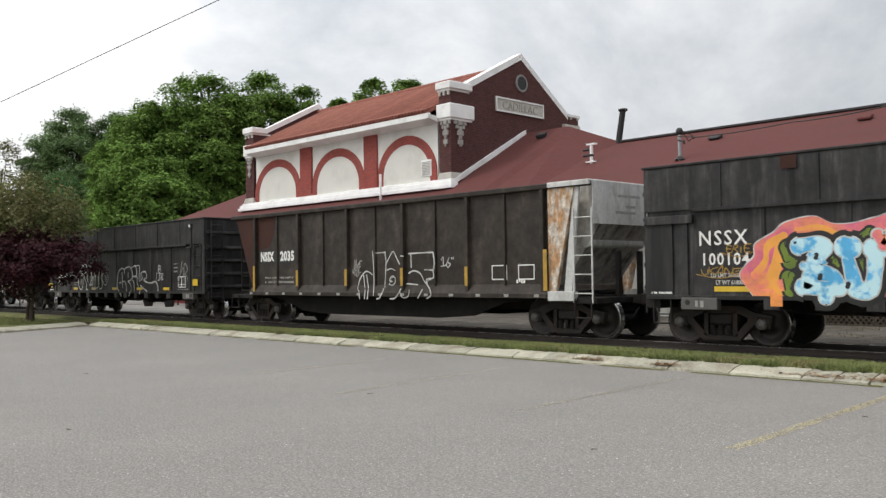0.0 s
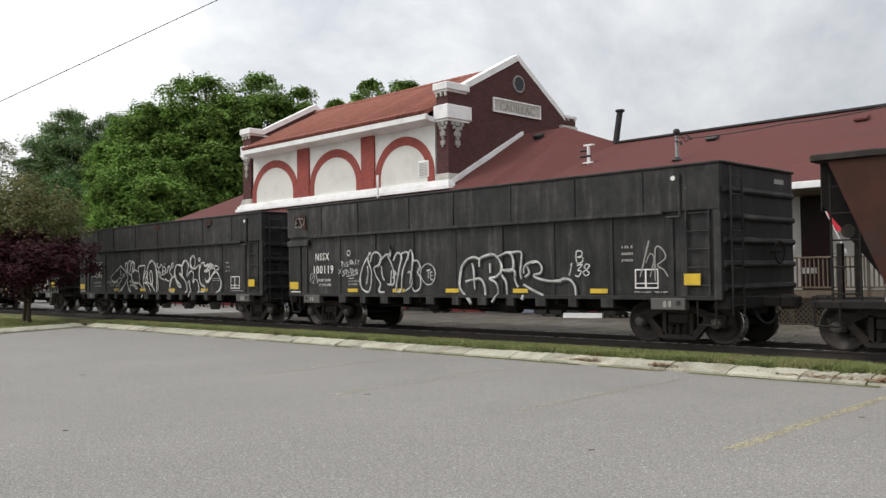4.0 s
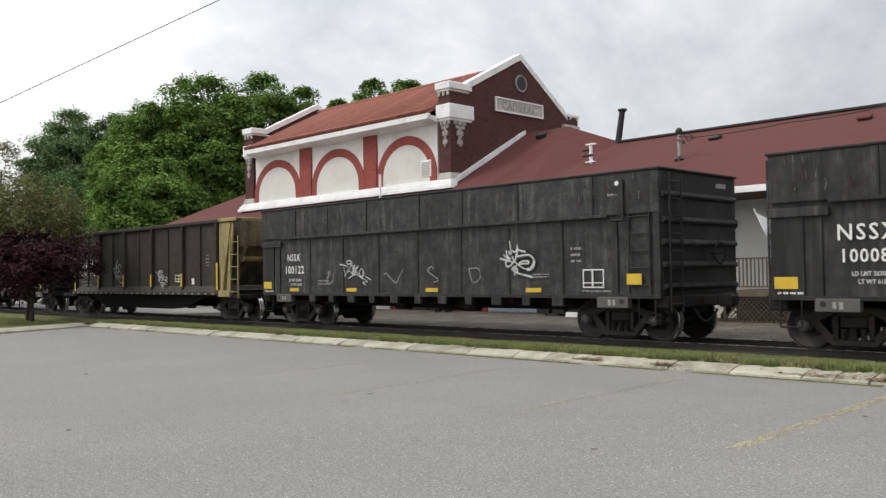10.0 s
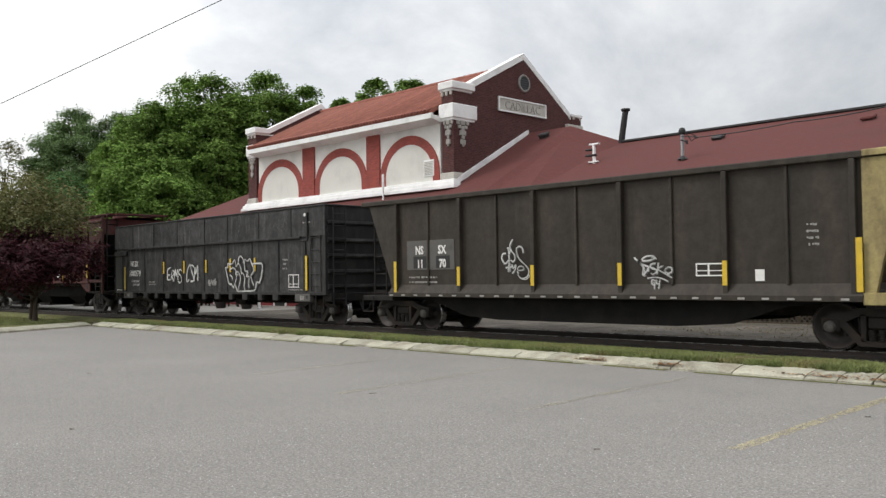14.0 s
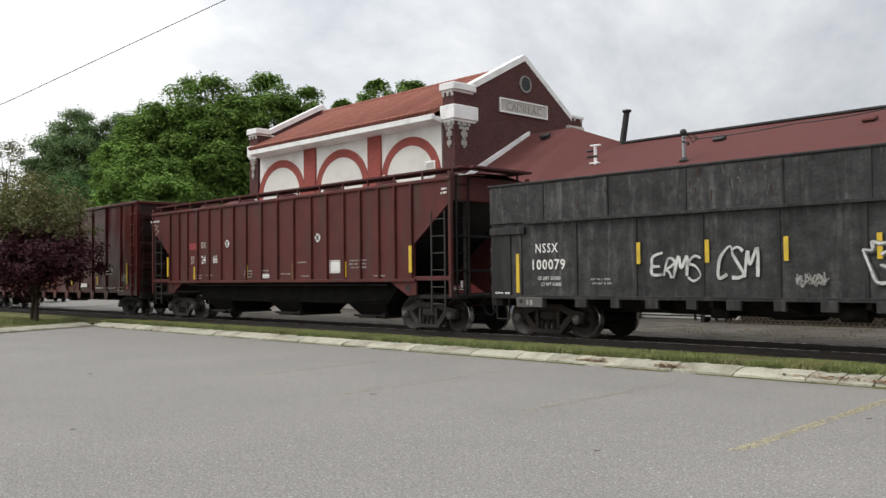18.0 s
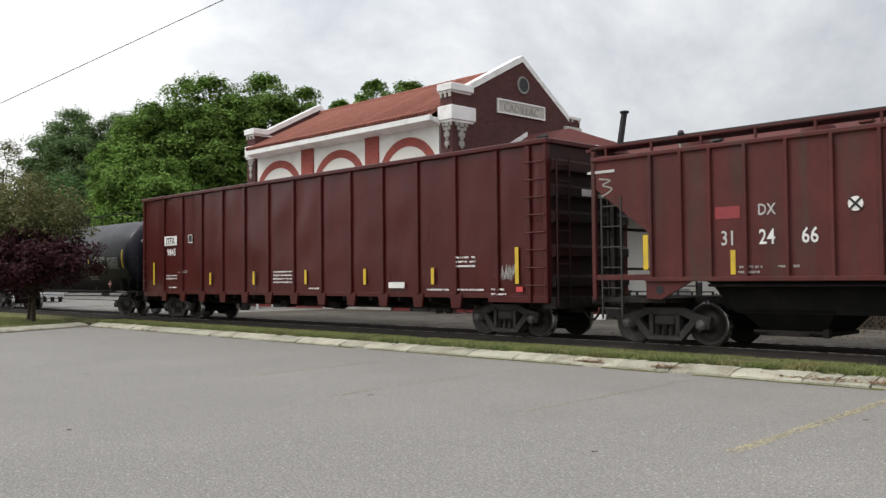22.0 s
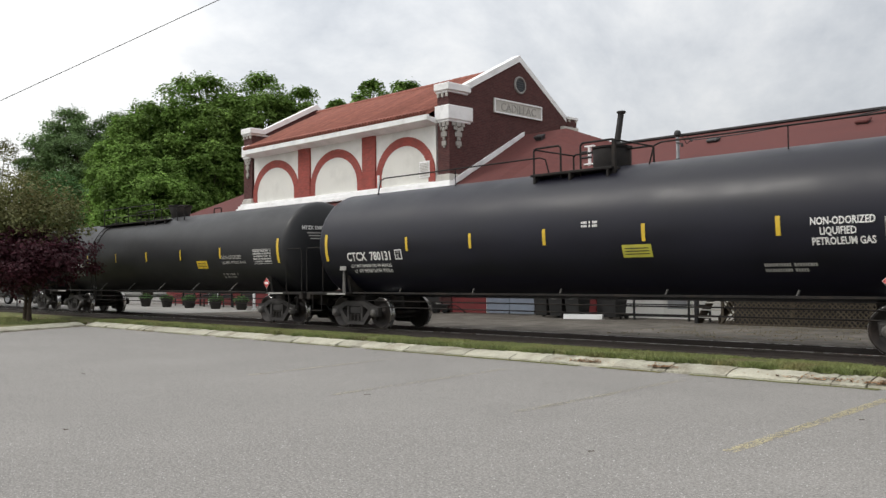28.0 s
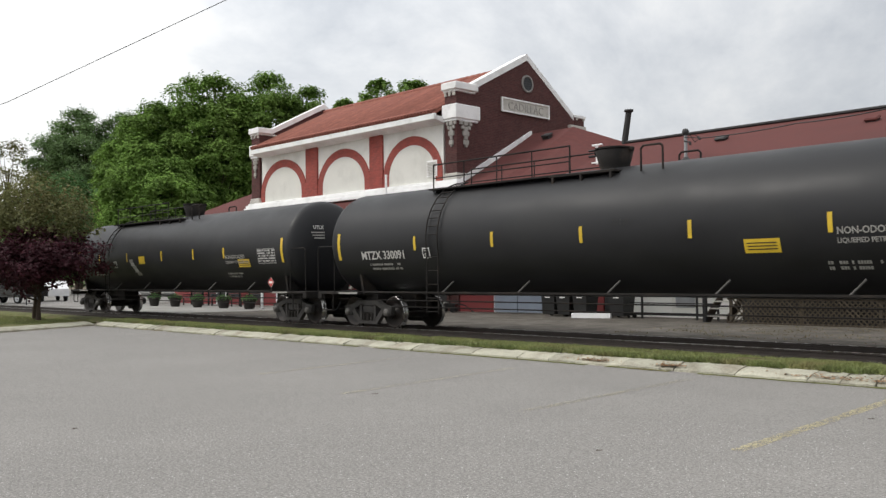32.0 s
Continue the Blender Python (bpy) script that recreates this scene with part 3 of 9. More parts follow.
def kerb_stone(x0, y0, x1, y1, k):
    r = random.Random(k)
    d = Vector((x1 - x0, y1 - y0, 0))
    length = d.length
    d.normalize()
    nrm = Vector((-d.y, d.x, 0))
    if (nrm.y < 0 and abs(d.x) > abs(d.y)) or (nrm.x > 0 and abs(d.y) > abs(d.x)):
        nrm = -nrm
    sh = Shape()
    n = 9
    top, front, backs, low = [], [], [], []
    for i in range(n + 1):
        p = Vector((x0, y0, 0)) + d * (length - 0.018) * i / n
        end = 0.02 if i in (0, n) else 0.0
        j = r.uniform(-0.015, 0.015)
        low.append(p + nrm * (j - 0.01) + Vector((0, 0, -0.08)))
        front.append(p + nrm * (0.0 + j + end * 0.3) + Vector((0, 0, r.uniform(0.034, 0.05))))
        top.append(p + nrm * (0.20 + j) + Vector((0, 0, r.uniform(0.102, 0.11))))
        backs.append(p + nrm * (0.50 + r.uniform(-0.12, 0.08) - end) + Vector((0, 0, r.uniform(0.138, 0.148))))
    rows = [low, front, top, backs, [p - Vector((0, 0, 0.2)) for p in backs]]
    sh.add([p for row in rows for p in row], [(j * (n + 1) + i, j * (n + 1) + i + 1, (j + 1) * (n + 1) + i + 1, (j + 1) * (n + 1) + i) for j in range(4) for i in range(n)]
           + [tuple(j * (n + 1) for j in range(5)), tuple(j * (n + 1) + n for j in range(4, -1, -1))])
    part("kerb_stone", sh, M["kerb"], kerb)


x, k = -32.6, 0
while x < 14:
    step = rng.choice((0.45, 0.7, 0.9, 1.2, 1.5)) * rng.uniform(0.85, 1.15)
    kerb_stone(x, 13.5 + rng.uniform(-0.04, 0.05), x + step, 13.5 + rng.uniform(-0.04, 0.05), k)
    x, k = x + step, k + 1
for i in range(13):
    a, b = i / 13, (i + 1) / 13
    kerb_stone(-32.75 + 12.2 * a, 13.6 - 26.5 * a, -32.75 + 12.2 * b, 13.6 - 26.5 * b, 900 + i)

# Dirt and weeds lie along the foot of the kerb.
foot = Shape()
x = -32.4
while x < 14:
    step = rng.uniform(0.15, 0.6)
    w0, w1 = rng.uniform(0.0, 0.05), rng.uniform(0.0, 0.06)
    if rng.random() < 0.8:
        foot.add([(x, 13.43 - w0, 0.004), (x + step, 13.43 - w1, 0.004), (x + step, 13.53, 0.012), (x, 13.53, 0.012)], [(0, 1, 2, 3)])
    x += step
structure("kerb_dirt", foot, M["turf"], "thin line of dirt and weeds along the kerb foot", "dirt")

verge = Shape()
n = 345
for j, (y, z) in enumerate(((14.0, 0.09), (14.08, 0.16), (14.35, 0.19), (15.0, 0.18), (15.5, 0.09))):
    verge.add([(-120 + i * 0.4, y + (0.12 if j < 2 else 0.06) * noise.noise((i * 0.9, max(j, 1), 0)), z) for i in range(n)], [])
verge.f = [(j * n + i, j * n + i + 1, (j + 1) * n + i + 1, (j + 1) * n + i) for j in range(4) for i in range(n - 1)]
verge.s = [True] * len(verge.f)
structure("grass_verge", verge, M["turf"], "narrow strip of thin grass and soil beside the track", "grass")
lawn = Shape().slab([(-33.1, 13.8, 0.11), (-120, 13.9, 0.11), (-120, -30, 0.11), (-20.0, -18.0, 0.11)], 0.05)
structure("lawn", lawn, M["turf"], "short lawn beyond the kerb of the car park", "grass")


def blades(name, count, place, tall, mat, label, seed, kind="stuff"):
    r = random.Random(seed)
    vs, fs = [], []
    for _ in range(count):
        x, y, z = place(r)
        a, h, w = r.uniform(0, 6.283), r.uniform(0.3, 1.0) * tall, r.uniform(0.008, 0.02)
        ca, sa = math.cos(a) * w, math.sin(a) * w
        lx, ly = r.uniform(-0.9, 0.9) * h, r.uniform(-0.9, 0.9) * h
        k = len(vs)
        vs += [(x - ca, y - sa, z), (x + ca, y + sa, z), (x + lx, y + ly, z + h)]
        fs.append((k, k + 1, k + 2))
    me = bpy.data.meshes.new(name)
    me.from_pydata(vs, [], fs)
    me.materials.append(mat)
    return tagged(new(name, me), label, "grass", kind=kind)


def on_verge(r):
    x = -33 + 41 * r.random() ** 0.8
    y = 14.02 + 1.33 * r.random() + 0.10 * noise.noise((x * 2.2, 0, 0))
    if r.random() < 0.08:
        y = 13.96 + 0.1 * r.random() + 0.12 * noise.noise((x * 2.2, 0, 0))
        return x, y, 0.14
    while noise.noise((x * 0.9, y * 2.0, 3)) < -0.35 + 0.25 * r.random():
        x, y = -33 + 41 * r.random(), 14.04 + 1.32 * r.random()
    return x, y, 0.165 if y < 15.0 else 0.165 - 0.16 * (y - 15.0)


blades("grass", 120000, on_verge, 0.075, M["grass"], "short uneven green grass with yellowed patches", 11)


def on_tufts(r):
    x = -33 + 41 * r.random() ** 0.8
    while noise.noise((x * 1.7, 0, 8)) < -0.25 + 0.4 * r.random():
        x = -33 + 41 * r.random() ** 0.8
    return x, 13.93 + 0.25 * r.random() ** 1.3 + 0.14 * noise.noise((x * 3.1, 0, 0)) + 0.06 * noise.noise((x * 9.0, 0, 4)), 0.14


blades("grass_tufts", 26000, on_tufts, 0.105, M["tuft"], "darker longer tufts of grass hanging over the kerb", 13)
blades("lawn_grass", 30000, lambda r: (-34 - 26 * r.random() ** 1.5, 13.6 - 9 * r.random(), 0.105), 0.10, M["grass"], "mown lawn grass beyond the kerb", 12)
vs, fs = [], []
for _ in range(520):
    x = rng.gauss(*rng.choice(((-10.0, 0.22), (-8.4, 0.14), (-5.6, 0.34), (-4.7, 0.12))))
    y = 13.55 + abs(rng.gauss(0, 0.07))
    z, s, a = 0.05 + (y - 13.5) * 0.3 + rng.random() * 0.012, rng.uniform(0.012, 0.03), rng.uniform(0, 6.3)
    k = len(vs)
    vs += [(x + s * math.cos(a + q), y + s * math.sin(a + q), z + rng.uniform(0, 0.02)) for q in (0, 1.8, 3.1, 4.5)]
    fs.append((k, k + 1, k + 2, k + 3))
me = bpy.data.meshes.new("dead_leaves")
me.from_pydata(vs, [], fs)
me.materials.append(M["dry"])
tagged(new("dead_leaves", me), "brown dead leaves caught in the broken kerb", "leaves", kind="stuff")

# Track.
bed = Shape().prism([(15.45, 0.0), (15.9, 0.075), (19.0, 0.075), (19.6, 0.0)], -400, 120, axis="x")
structure("ballast_bed", bed, M["ballast"], "low bed of dark oily ballast under the track", "ballast")
stones = Shape()
for _ in range(9000):
    x = -34 + 42 * rng.random() ** 0.75
    y, s = rng.uniform(15.6, 19.4), rng.uniform(0.018, 0.045)
    z = 0.07
    q = [Vector((rng.uniform(-s, s), rng.uniform(-s, s), 0)) for _ in range(3)]
    stones.add([Vector((x, y, z)) + p for p in q] + [(x, y, z + s * rng.uniform(0.6, 1.1))], [(0, 1, 3), (1, 2, 3), (2, 0, 3)])
tagged(part("ballast_stones", stones, M["ballast"]), "loose dark ballast stones between the ties", "ballast", kind="stuff")
track = tagged(new("railway_track"), "single railway track with worn steel rails on wooden ties", "track", kind="structure")
for side in (-1, 1):
    y = TRACK_Y + side * 0.755
    prof = [(y - 0.07, 0.055), (y + 0.07, 0.055), (y + 0.07, 0.07), (y + 0.012, 0.09), (y + 0.012, 0.17), (y + 0.036, 0.18), (y + 0.036, 0.206), (y - 0.036, 0.206), (y - 0.036, 0.18), (y - 0.012, 0.17), (y - 0.012, 0.09), (y - 0.07, 0.07)]
    rail_ob = part("rail", Shape().prism(prof, -400, 120, axis="x"), M["rail"], track, "worn steel rail")
    part("rail_head", Shape().box(-400, 120, y - 0.033, y + 0.033, 0.2065, RAIL_Z), M["polished"], rail_ob, "polished running surface")
tie_mesh = Shape().box(-0.11, 0.11, -1.3, 1.3, -0.1, 0.075, 0.012).mesh("tie", M["tie"])
for i in range(150):
    part("tie", tie_mesh, None, track, m=pose(-70 + i * 0.54, TRACK_Y + rng.uniform(-0.04, 0.04), 0.012, 0, 0, rng.uniform(-1.5, 1.5)))

# Ground beyond the track.
yard = Shape().slab([(-38, 19.3, 0.13), (30, 19.3, 0.13), (30, 28, 0.14), (-38, 28, 0.14)], 0.02)
structure("yard", yard, M["gravel"], "packed gravel and worn asphalt beside the station", "yard")
litter = Shape()
for _ in range(700):
    x, y = -36 + 42 * rng.random() ** 0.8, 19.5 + 6.3 * rng.random()
    if noise.noise((x * 0.5, y * 0.8, 9)) < -0.15 + 0.4 * rng.random():
        continue
    r, a = rng.uniform(0.012, 0.04), rng.uniform(0, 6.3)
    litter.add([(x + r * math.cos(a + q), y + r * math.sin(a + q), 0.138) for q in (0, 2.0, 4.1)] + [(x, y, 0.14 + r * 0.5)], [(0, 1, 3), (1, 2, 3), (2, 0, 3)])
tagged(part("yard_stones", litter, M["gravel"]), "loose pale stones lying over the gravel yard", "gravel", kind="stuff")


def on_yard(r):
    x, y = -14 + 18 * r.random(), 19.8 + 5.2 * r.random()
    while noise.noise((x * 0.7, y * 0.9, 5)) < -0.25 + 0.5 * r.random():
        x, y = -14 + 18 * r.random(), 19.8 + 5.2 * r.random()
    return x, y, 0.13


blades("yard_weeds", 3500, on_yard, 0.05, M["weeds"], "thin brown-green weeds in the gravel yard", 14)
plat = Shape().slab([(-75, 19.4, 0.14), (-37.2, 19.4, 0.14), (-35.2, 28, 0.145), (-75, 28, 0.145)], 0.02)
structure("platform", plat, M["slab"], "pale concrete platform beside the station", "platform")
street = Shape().slab([(-140, 19.5, 0.16), (-52, 19.5, 0.16), (-52, 60, 0.16), (-140, 60, 0.16)], 0.01)
structure("street", street, M["asphalt"], "grey street and parking beyond the station", "road")


# ---- the station ----
XL, XR, YF, YB, YM = -44.0, -27.35, 27.5, 36.6, 32.45
GY = 32.28            # the ridge of the upper storey
EAVE_Z, CORN_Z, APEX_Z = 4.25, 8.75, 12.10

station = tagged(new("station"), "brick railway station with red tiled gable roof and low wings", "building")


def sp(name, shape, mat, label="", parent=None):
    return part(name, shape, mat, parent or station, label)


T = 0.4
# Upper storey: front wall with three blind arches; the side walls end in parapet gables.
front = sp("front_wall", Shape().box(XL + 0.9, XR - 0.9, YF, YF + T, 0.1, CORN_Z - 0.15), M["stucco"], "white stucco upper wall")
sp("back_wall", Shape().box(XL + 0.4, XR - 0.4, YB - T, YB, 0.1, CORN_Z), M["brick"])
for x0, x1, name in ((XR - T, XR, "gable_wall"), (XL, XL + T, "gable_wall")):
    sh = Shape().prism([(YF + 0.3, 0.1), (YB, 0.1), (YB, 9.5), (35.85, 9.55), (GY, APEX_Z - 0.08), (YF + 0.3, 9.75)], x0, x1, axis="x")
    sp(name, sh, M["brick"], "dark red brick gable")

# Bays: red pilasters and arches on the stucco.
bays = [(-43.15, -38.75), (-37.7, -33.4), (-32.4, -28.3)]
for i, (a, b) in enumerate(bays):
    mid_x, half = (a + b) / 2, (b - a) / 2
    spring, rise = 6.35, 1.86
    pts_o, pts_i = [], []
    for k in range(25):
        t = math.pi * k / 24
        pts_o.append((mid_x - math.cos(t) * half, spring + math.sin(t) * rise))
        pts_i.append((mid_x - math.cos(t) * (half - 0.42), spring + math.sin(t) * (rise - 0.42)))
    sh = Shape()
    sh.prism([(a, 5.6)] + pts_o + [(b, 5.6), (b - 0.42, 5.6)] + pts_i[::-1] + [(a + 0.42, 5.6)], YF - 0.05, YF + 0.02)
    arch = sp("arch", sh, M["redtrim"], "red painted brick arch")
    blind = Shape().prism([(mid_x - half + 0.42, 5.62)] + pts_i + [(mid_x + half - 0.42, 5.62)], YF - 0.035, YF + 0.01)
    part("blind_panel", blind, M["panel"], arch, "off-white boarded window panel")
for a, b in ((-38.75, -37.7), (-33.4, -32.4)):
    sp("pilaster", Shape().box(a, b, YF - 0.09, YF + 0.02, 5.6, CORN_Z - 0.16, 0.015), M["redtrim"], "red painted pilaster")
# Brick voussoirs show as thin joints across the arches.
vent = sp("louvre_vent", Shape().box(-29.3, -28.62, YF - 0.075, YF - 0.03, 6.2, 6.95, 0.01), M["trim"], "pale louvred vent in the blind window")
for k in range(9):
    part("slat", Shape().box(-29.23, -28.69, YF - 0.10, YF - 0.076, 6.27 + k * 0.07, 6.30 + k * 0.07), M["stone"], vent)
# White base band over the lower roof.
for z0, z1, out in ((5.52, 5.68, 0.30), (5.68, 5.84, 0.22), (5.84, 5.95, 0.12)):
    sp("base_band", Shape().box(XL - 0.12 - out, XR + 0.02 + out, YF - out - 0.1, YF + 0.1, z0, z1, 0.01), M["trim"], "white moulded band above the lower roof")
sp("downpipe", Shape().cyl((-31.6, YF - 0.55, 5.1), (-31.6, YF - 0.55, 6.5), 0.055, n=10), M["trim"], "white vent pipe")

# Corner towers with stone blocks.
for xc, lo, hi in ((XL + 0.42, 0.46, 0.38), (XR - 0.42, 0.28, 0.46)):
    tower = sp("corner_tower", Shape().box(xc - lo, xc + hi, YF - 0.10, YF + 1.05, 0.1, 9.95, 0.01), M["brick"], "dark brick corner tower")
    part("tower_band", Shape().box(xc - lo - 0.08, xc + hi + 0.10, YF - 0.22, YF + 1.35, 8.66, 9.30, 0.03), M["trim"], tower, "white stone band")
    part("tower_band", Shape().box(xc - lo - 0.03, xc + hi + 0.04, YF - 0.16, YF + 1.25, 8.56, 8.66, 0.02), M["trim"], tower, "white stone band")
    part("tower_cap", Shape().box(xc - lo - 0.08, xc + hi + 0.14, YF - 0.26, YF + (0.75 if xc < -36 else 1.2), 9.95, 10.28, 0.03), M["trim"], tower, "white stone cap")
    part("tower_cap", Shape().box(xc - lo - 0.03, xc + hi + 0.04, YF - 0.18, YF + 1.1, 9.86, 9.95, 0.02), M["trim"], tower, "white stone cap")
    for k in range(3):
        x = xc - lo + 0.1 + (lo + hi - 0.2) * k / 2
        part("corbel", Shape().box(x - 0.06, x + 0.06, YF - 0.18, YF - 0.09, 9.68, 9.87, 0.01), M["stone"], tower)
    part("tower_foot", Shape().box(xc - lo - 0.06, xc + hi + 0.09, YF - 0.2, YF + 1.15, 5.95, 6.12, 0.02), M["stone"], tower, "grey stone foot")
    part("tower_foot", Shape().box(xc - lo - 0.02, xc + hi + 0.04, YF - 0.16, YF + 1.1, 6.12, 6.24, 0.02), M["stone"], tower, "grey stone foot")
    # carved stone drops: one hangs down the middle of each outer face
    sx = 1 if xc > -36 else -1
    mid_x, side = (0.16, 0.45) if sx > 0 else (0.0, 0.45)
    for dz, dh, w, off in ((8.38, 0.16, 0.13, -0.30), (8.38, 0.16, 0.13, 0.30), (8.36, 0.20, 0.22, 0.0), (8.20, 0.16, 0.12, -0.2), (8.20, 0.16, 0.12, 0.2), (8.10, 0.22, 0.15, 0.0),
                           (7.90, 0.22, 0.34, 0.0), (7.74, 0.16, 0.14, 0.0), (7.50, 0.22, 0.26, 0.0), (7.40, 0.10, 0.09, 0.0)):
        part("stone_block", Shape().box(xc + mid_x + off * 0.8 - w / 2, xc + mid_x + off * 0.8 + w / 2, YF - 0.18, YF - 0.09, dz, dz + dh, 0.02), M["carved"], tower, "carved grey stone block")
        part("stone_block", Shape().box(xc + sx * side, xc + sx * (side + 0.09), YF + 0.42 + off - w / 2, YF + 0.48 + off + w / 2, dz, dz + dh, 0.02), M["carved"], tower, "carved grey stone block")

# Cornice and gutter along the front eave.
sp("cornice", Shape().prism([(YF - 0.62, CORN_Z + 0.08), (YF - 0.62, CORN_Z - 0.1), (YF - 0.3, CORN_Z - 0.18), (YF + 0.05, CORN_Z - 0.24), (YF + 0.05, CORN_Z + 0.05)], XL + 0.9, XR - 0.71, axis="x"), M["trim"], "white moulded cornice")
sp("gutter", Shape().box(XL + 0.9, XR - 0.71, YF - 0.74, YF - 0.58, CORN_Z - 0.10, CORN_Z + 0.16, 0.02), M["trim"], "white painted gutter board")

# Gable copings, sign and round window.
for xw in (XR - T / 2, XL + T / 2):
    for y0, z0 in ((YF + 0.72, 9.92), (35.98, 9.45)):
        w = 0.25 if y0 < GY else 0.21
        sh = Shape()
        sh.add([(xw - w, y0, z0), (xw + w, y0, z0), (xw + w, y0, z0 + 0.30), (xw - w, y0, z0 + 0.30),
                (xw - w, GY, APEX_Z - 0.09), (xw + w, GY, APEX_Z - 0.09), (xw + w, GY, APEX_Z + 0.22), (xw - w, GY, APEX_Z + 0.22)],
               [(0, 1, 2, 3), (7, 6, 5, 4), (0, 4, 5, 1), (1, 5, 6, 2), (2, 6, 7, 3), (3, 7, 4, 0)])
        sp("gable_coping", sh, M["trim"], "white stone coping on the gable")
    sp("rear_shoulder", Shape().box(xw - 0.30, xw + 0.30, 35.82, YB + 0.18, 9.66, 9.82, 0.02), M["trim"], "white stone shoulder")
    sp("rear_shoulder", Shape().box(xw - 0.24, xw + 0.24, 35.9, YB + 0.1, 9.25, 9.66, 0.01), M["brick"])
    for k in range(2):
        sp("shoulder_block", Shape().box(xw + 0.2, xw + 0.27, 36.0 + 0.55 * k, 36.16 + 0.55 * k, 9.55, 9.66, 0.01), M["stone"])
    sp("rear_ledge", Shape().box(xw - 0.3, xw + 0.4, 35.4, YB + 0.05, 9.08, 9.24, 0.01), M["stone"])
SX = XR + 0.005
sign = sp("name_stone", Shape().box(SX - 0.1, SX + 0.05, 30.37, 33.85, 9.32, 10.0, 0.01), M["stone"], "pale carved name stone on the gable")
part("border", Shape().box(SX + 0.05, SX + 0.09, 30.37, 33.85, 9.93, 10.0).box(SX + 0.05, SX + 0.09, 30.37, 33.85, 9.32, 9.39).box(SX + 0.05, SX + 0.09, 30.37, 30.44, 9.39, 9.93).box(SX + 0.05, SX + 0.09, 33.78, 33.85, 9.39, 9.93), M["trim"], sign)
lettering("CADILLAC", 0.56, M["carved"], sign, pose(SX + 0.06, 32.11, 9.46, 90, 0, 90), label="carved capital letters", squeeze=0.98, lift=0.012)
oc = sp("round_window", Shape().lathe([(0.33, 0.0), (0.33, 0.05), (0.41, 0.05), (0.43, 0.02), (0.43, -0.05)], (SX, GY, 10.86), "x", 28), M["louvre"], "round stone window frame")
part("pane", Shape().cyl((SX - 0.02, GY, 10.86), (SX + 0.02, GY, 10.86), 0.34, n=28), M["glass"], oc, "dark glass")
for k in range(6):
    half = math.sqrt(0.33 ** 2 - (k * 0.11 - 0.275) ** 2)
    part("slat", Shape().box(SX + 0.02, SX + 0.045, GY - half, GY + half, 10.565 + k * 0.11, 10.605 + k * 0.11), M["dark"], oc)

# Main roof: rows of clay tiles on two slopes, and a ridge.
RX0, RX1 = XL + 0.9, XR - 0.89
R_EZ, R_RZ = CORN_Z + 0.22, 11.74
for y0 in (YF - 0.72, YB + 0.72):
    sp("roof", Shape().slab([(RX0, y0, R_EZ), (RX1, y0, R_EZ), (RX1, GY, R_RZ), (RX0, GY, R_RZ)] if y0 < GY else [(RX1, y0, R_EZ), (RX0, y0, R_EZ), (RX0, GY, R_RZ), (RX1, GY, R_RZ)], 0.12), M["tile"], "red clay tile roof")
for xa, xb in ((XL + 0.39, RX0), (RX1, XR - 0.39)):
    y0 = YF + 1.06
    z0 = R_EZ + (R_RZ - R_EZ) * (y0 - YF + 0.72) / (GY - YF + 0.72)
    sp("roof", Shape().slab([(xa, y0, z0), (xb, y0, z0), (xb, GY, R_RZ), (xa, GY, R_RZ)], 0.12), M["tile"], "red clay tile roof beside the gable")
slope = math.atan2(R_RZ - R_EZ, GY - YF + 0.72)
run = math.hypot(R_RZ - R_EZ, GY - YF + 0.72)
n_roll = 66
for k in range(n_roll):
    x = RX0 + 0.12 + (RX1 - RX0 - 0.24) * k / (n_roll - 1)
    yy, zz = run * math.cos(slope), run * math.sin(slope)
    pa, pb = Vector((x, YF - 0.74, R_EZ + 0.01)), Vector((x, YF - 0.72 + yy, R_EZ + zz + 0.01))
    up = Vector((0, -math.sin(slope), math.cos(slope)))
    ring = [(-0.075, 0.0), (-0.05, 0.055), (0, 0.075), (0.05, 0.055), (0.075, 0.0)]
    roll_sh = Shape().add([pa + Vector((dx, 0, 0)) + up * dz for dx, dz in ring] + [pb + Vector((dx, 0, 0)) + up * dz for dx, dz in ring],
                [(i, i + 1, i + 6, i + 5) for i in range(4)] + [(0, 1, 2, 3, 4)], True)
    sp("tile_roll", roll_sh, M["tile_piece"])
ridge_mesh = Shape().cyl((-0.22, 0, 0), (0.22, 0, 0), 0.14, 0.16, n=10).mesh("ridge_tile", M["tile_piece"])
for k in range(39):
    part("ridge_tile", ridge_mesh, None, station, m=pose(RX0 - 0.25 + k * 0.41, GY, R_RZ + 0.03))
edge_mesh = Shape().cyl((0, 0, 0), (0, 0.25, 0), 0.085, n=8).mesh("eave_tile", M["tile_piece"])
for k in range(n_roll):
    part("eave_tile", edge_mesh, None, station, m=pose(RX0 + 0.12 + (RX1 - RX0 - 0.24) * k / (n_roll - 1), YF - 0.80, R_EZ + 0.02, math.degrees(slope)))

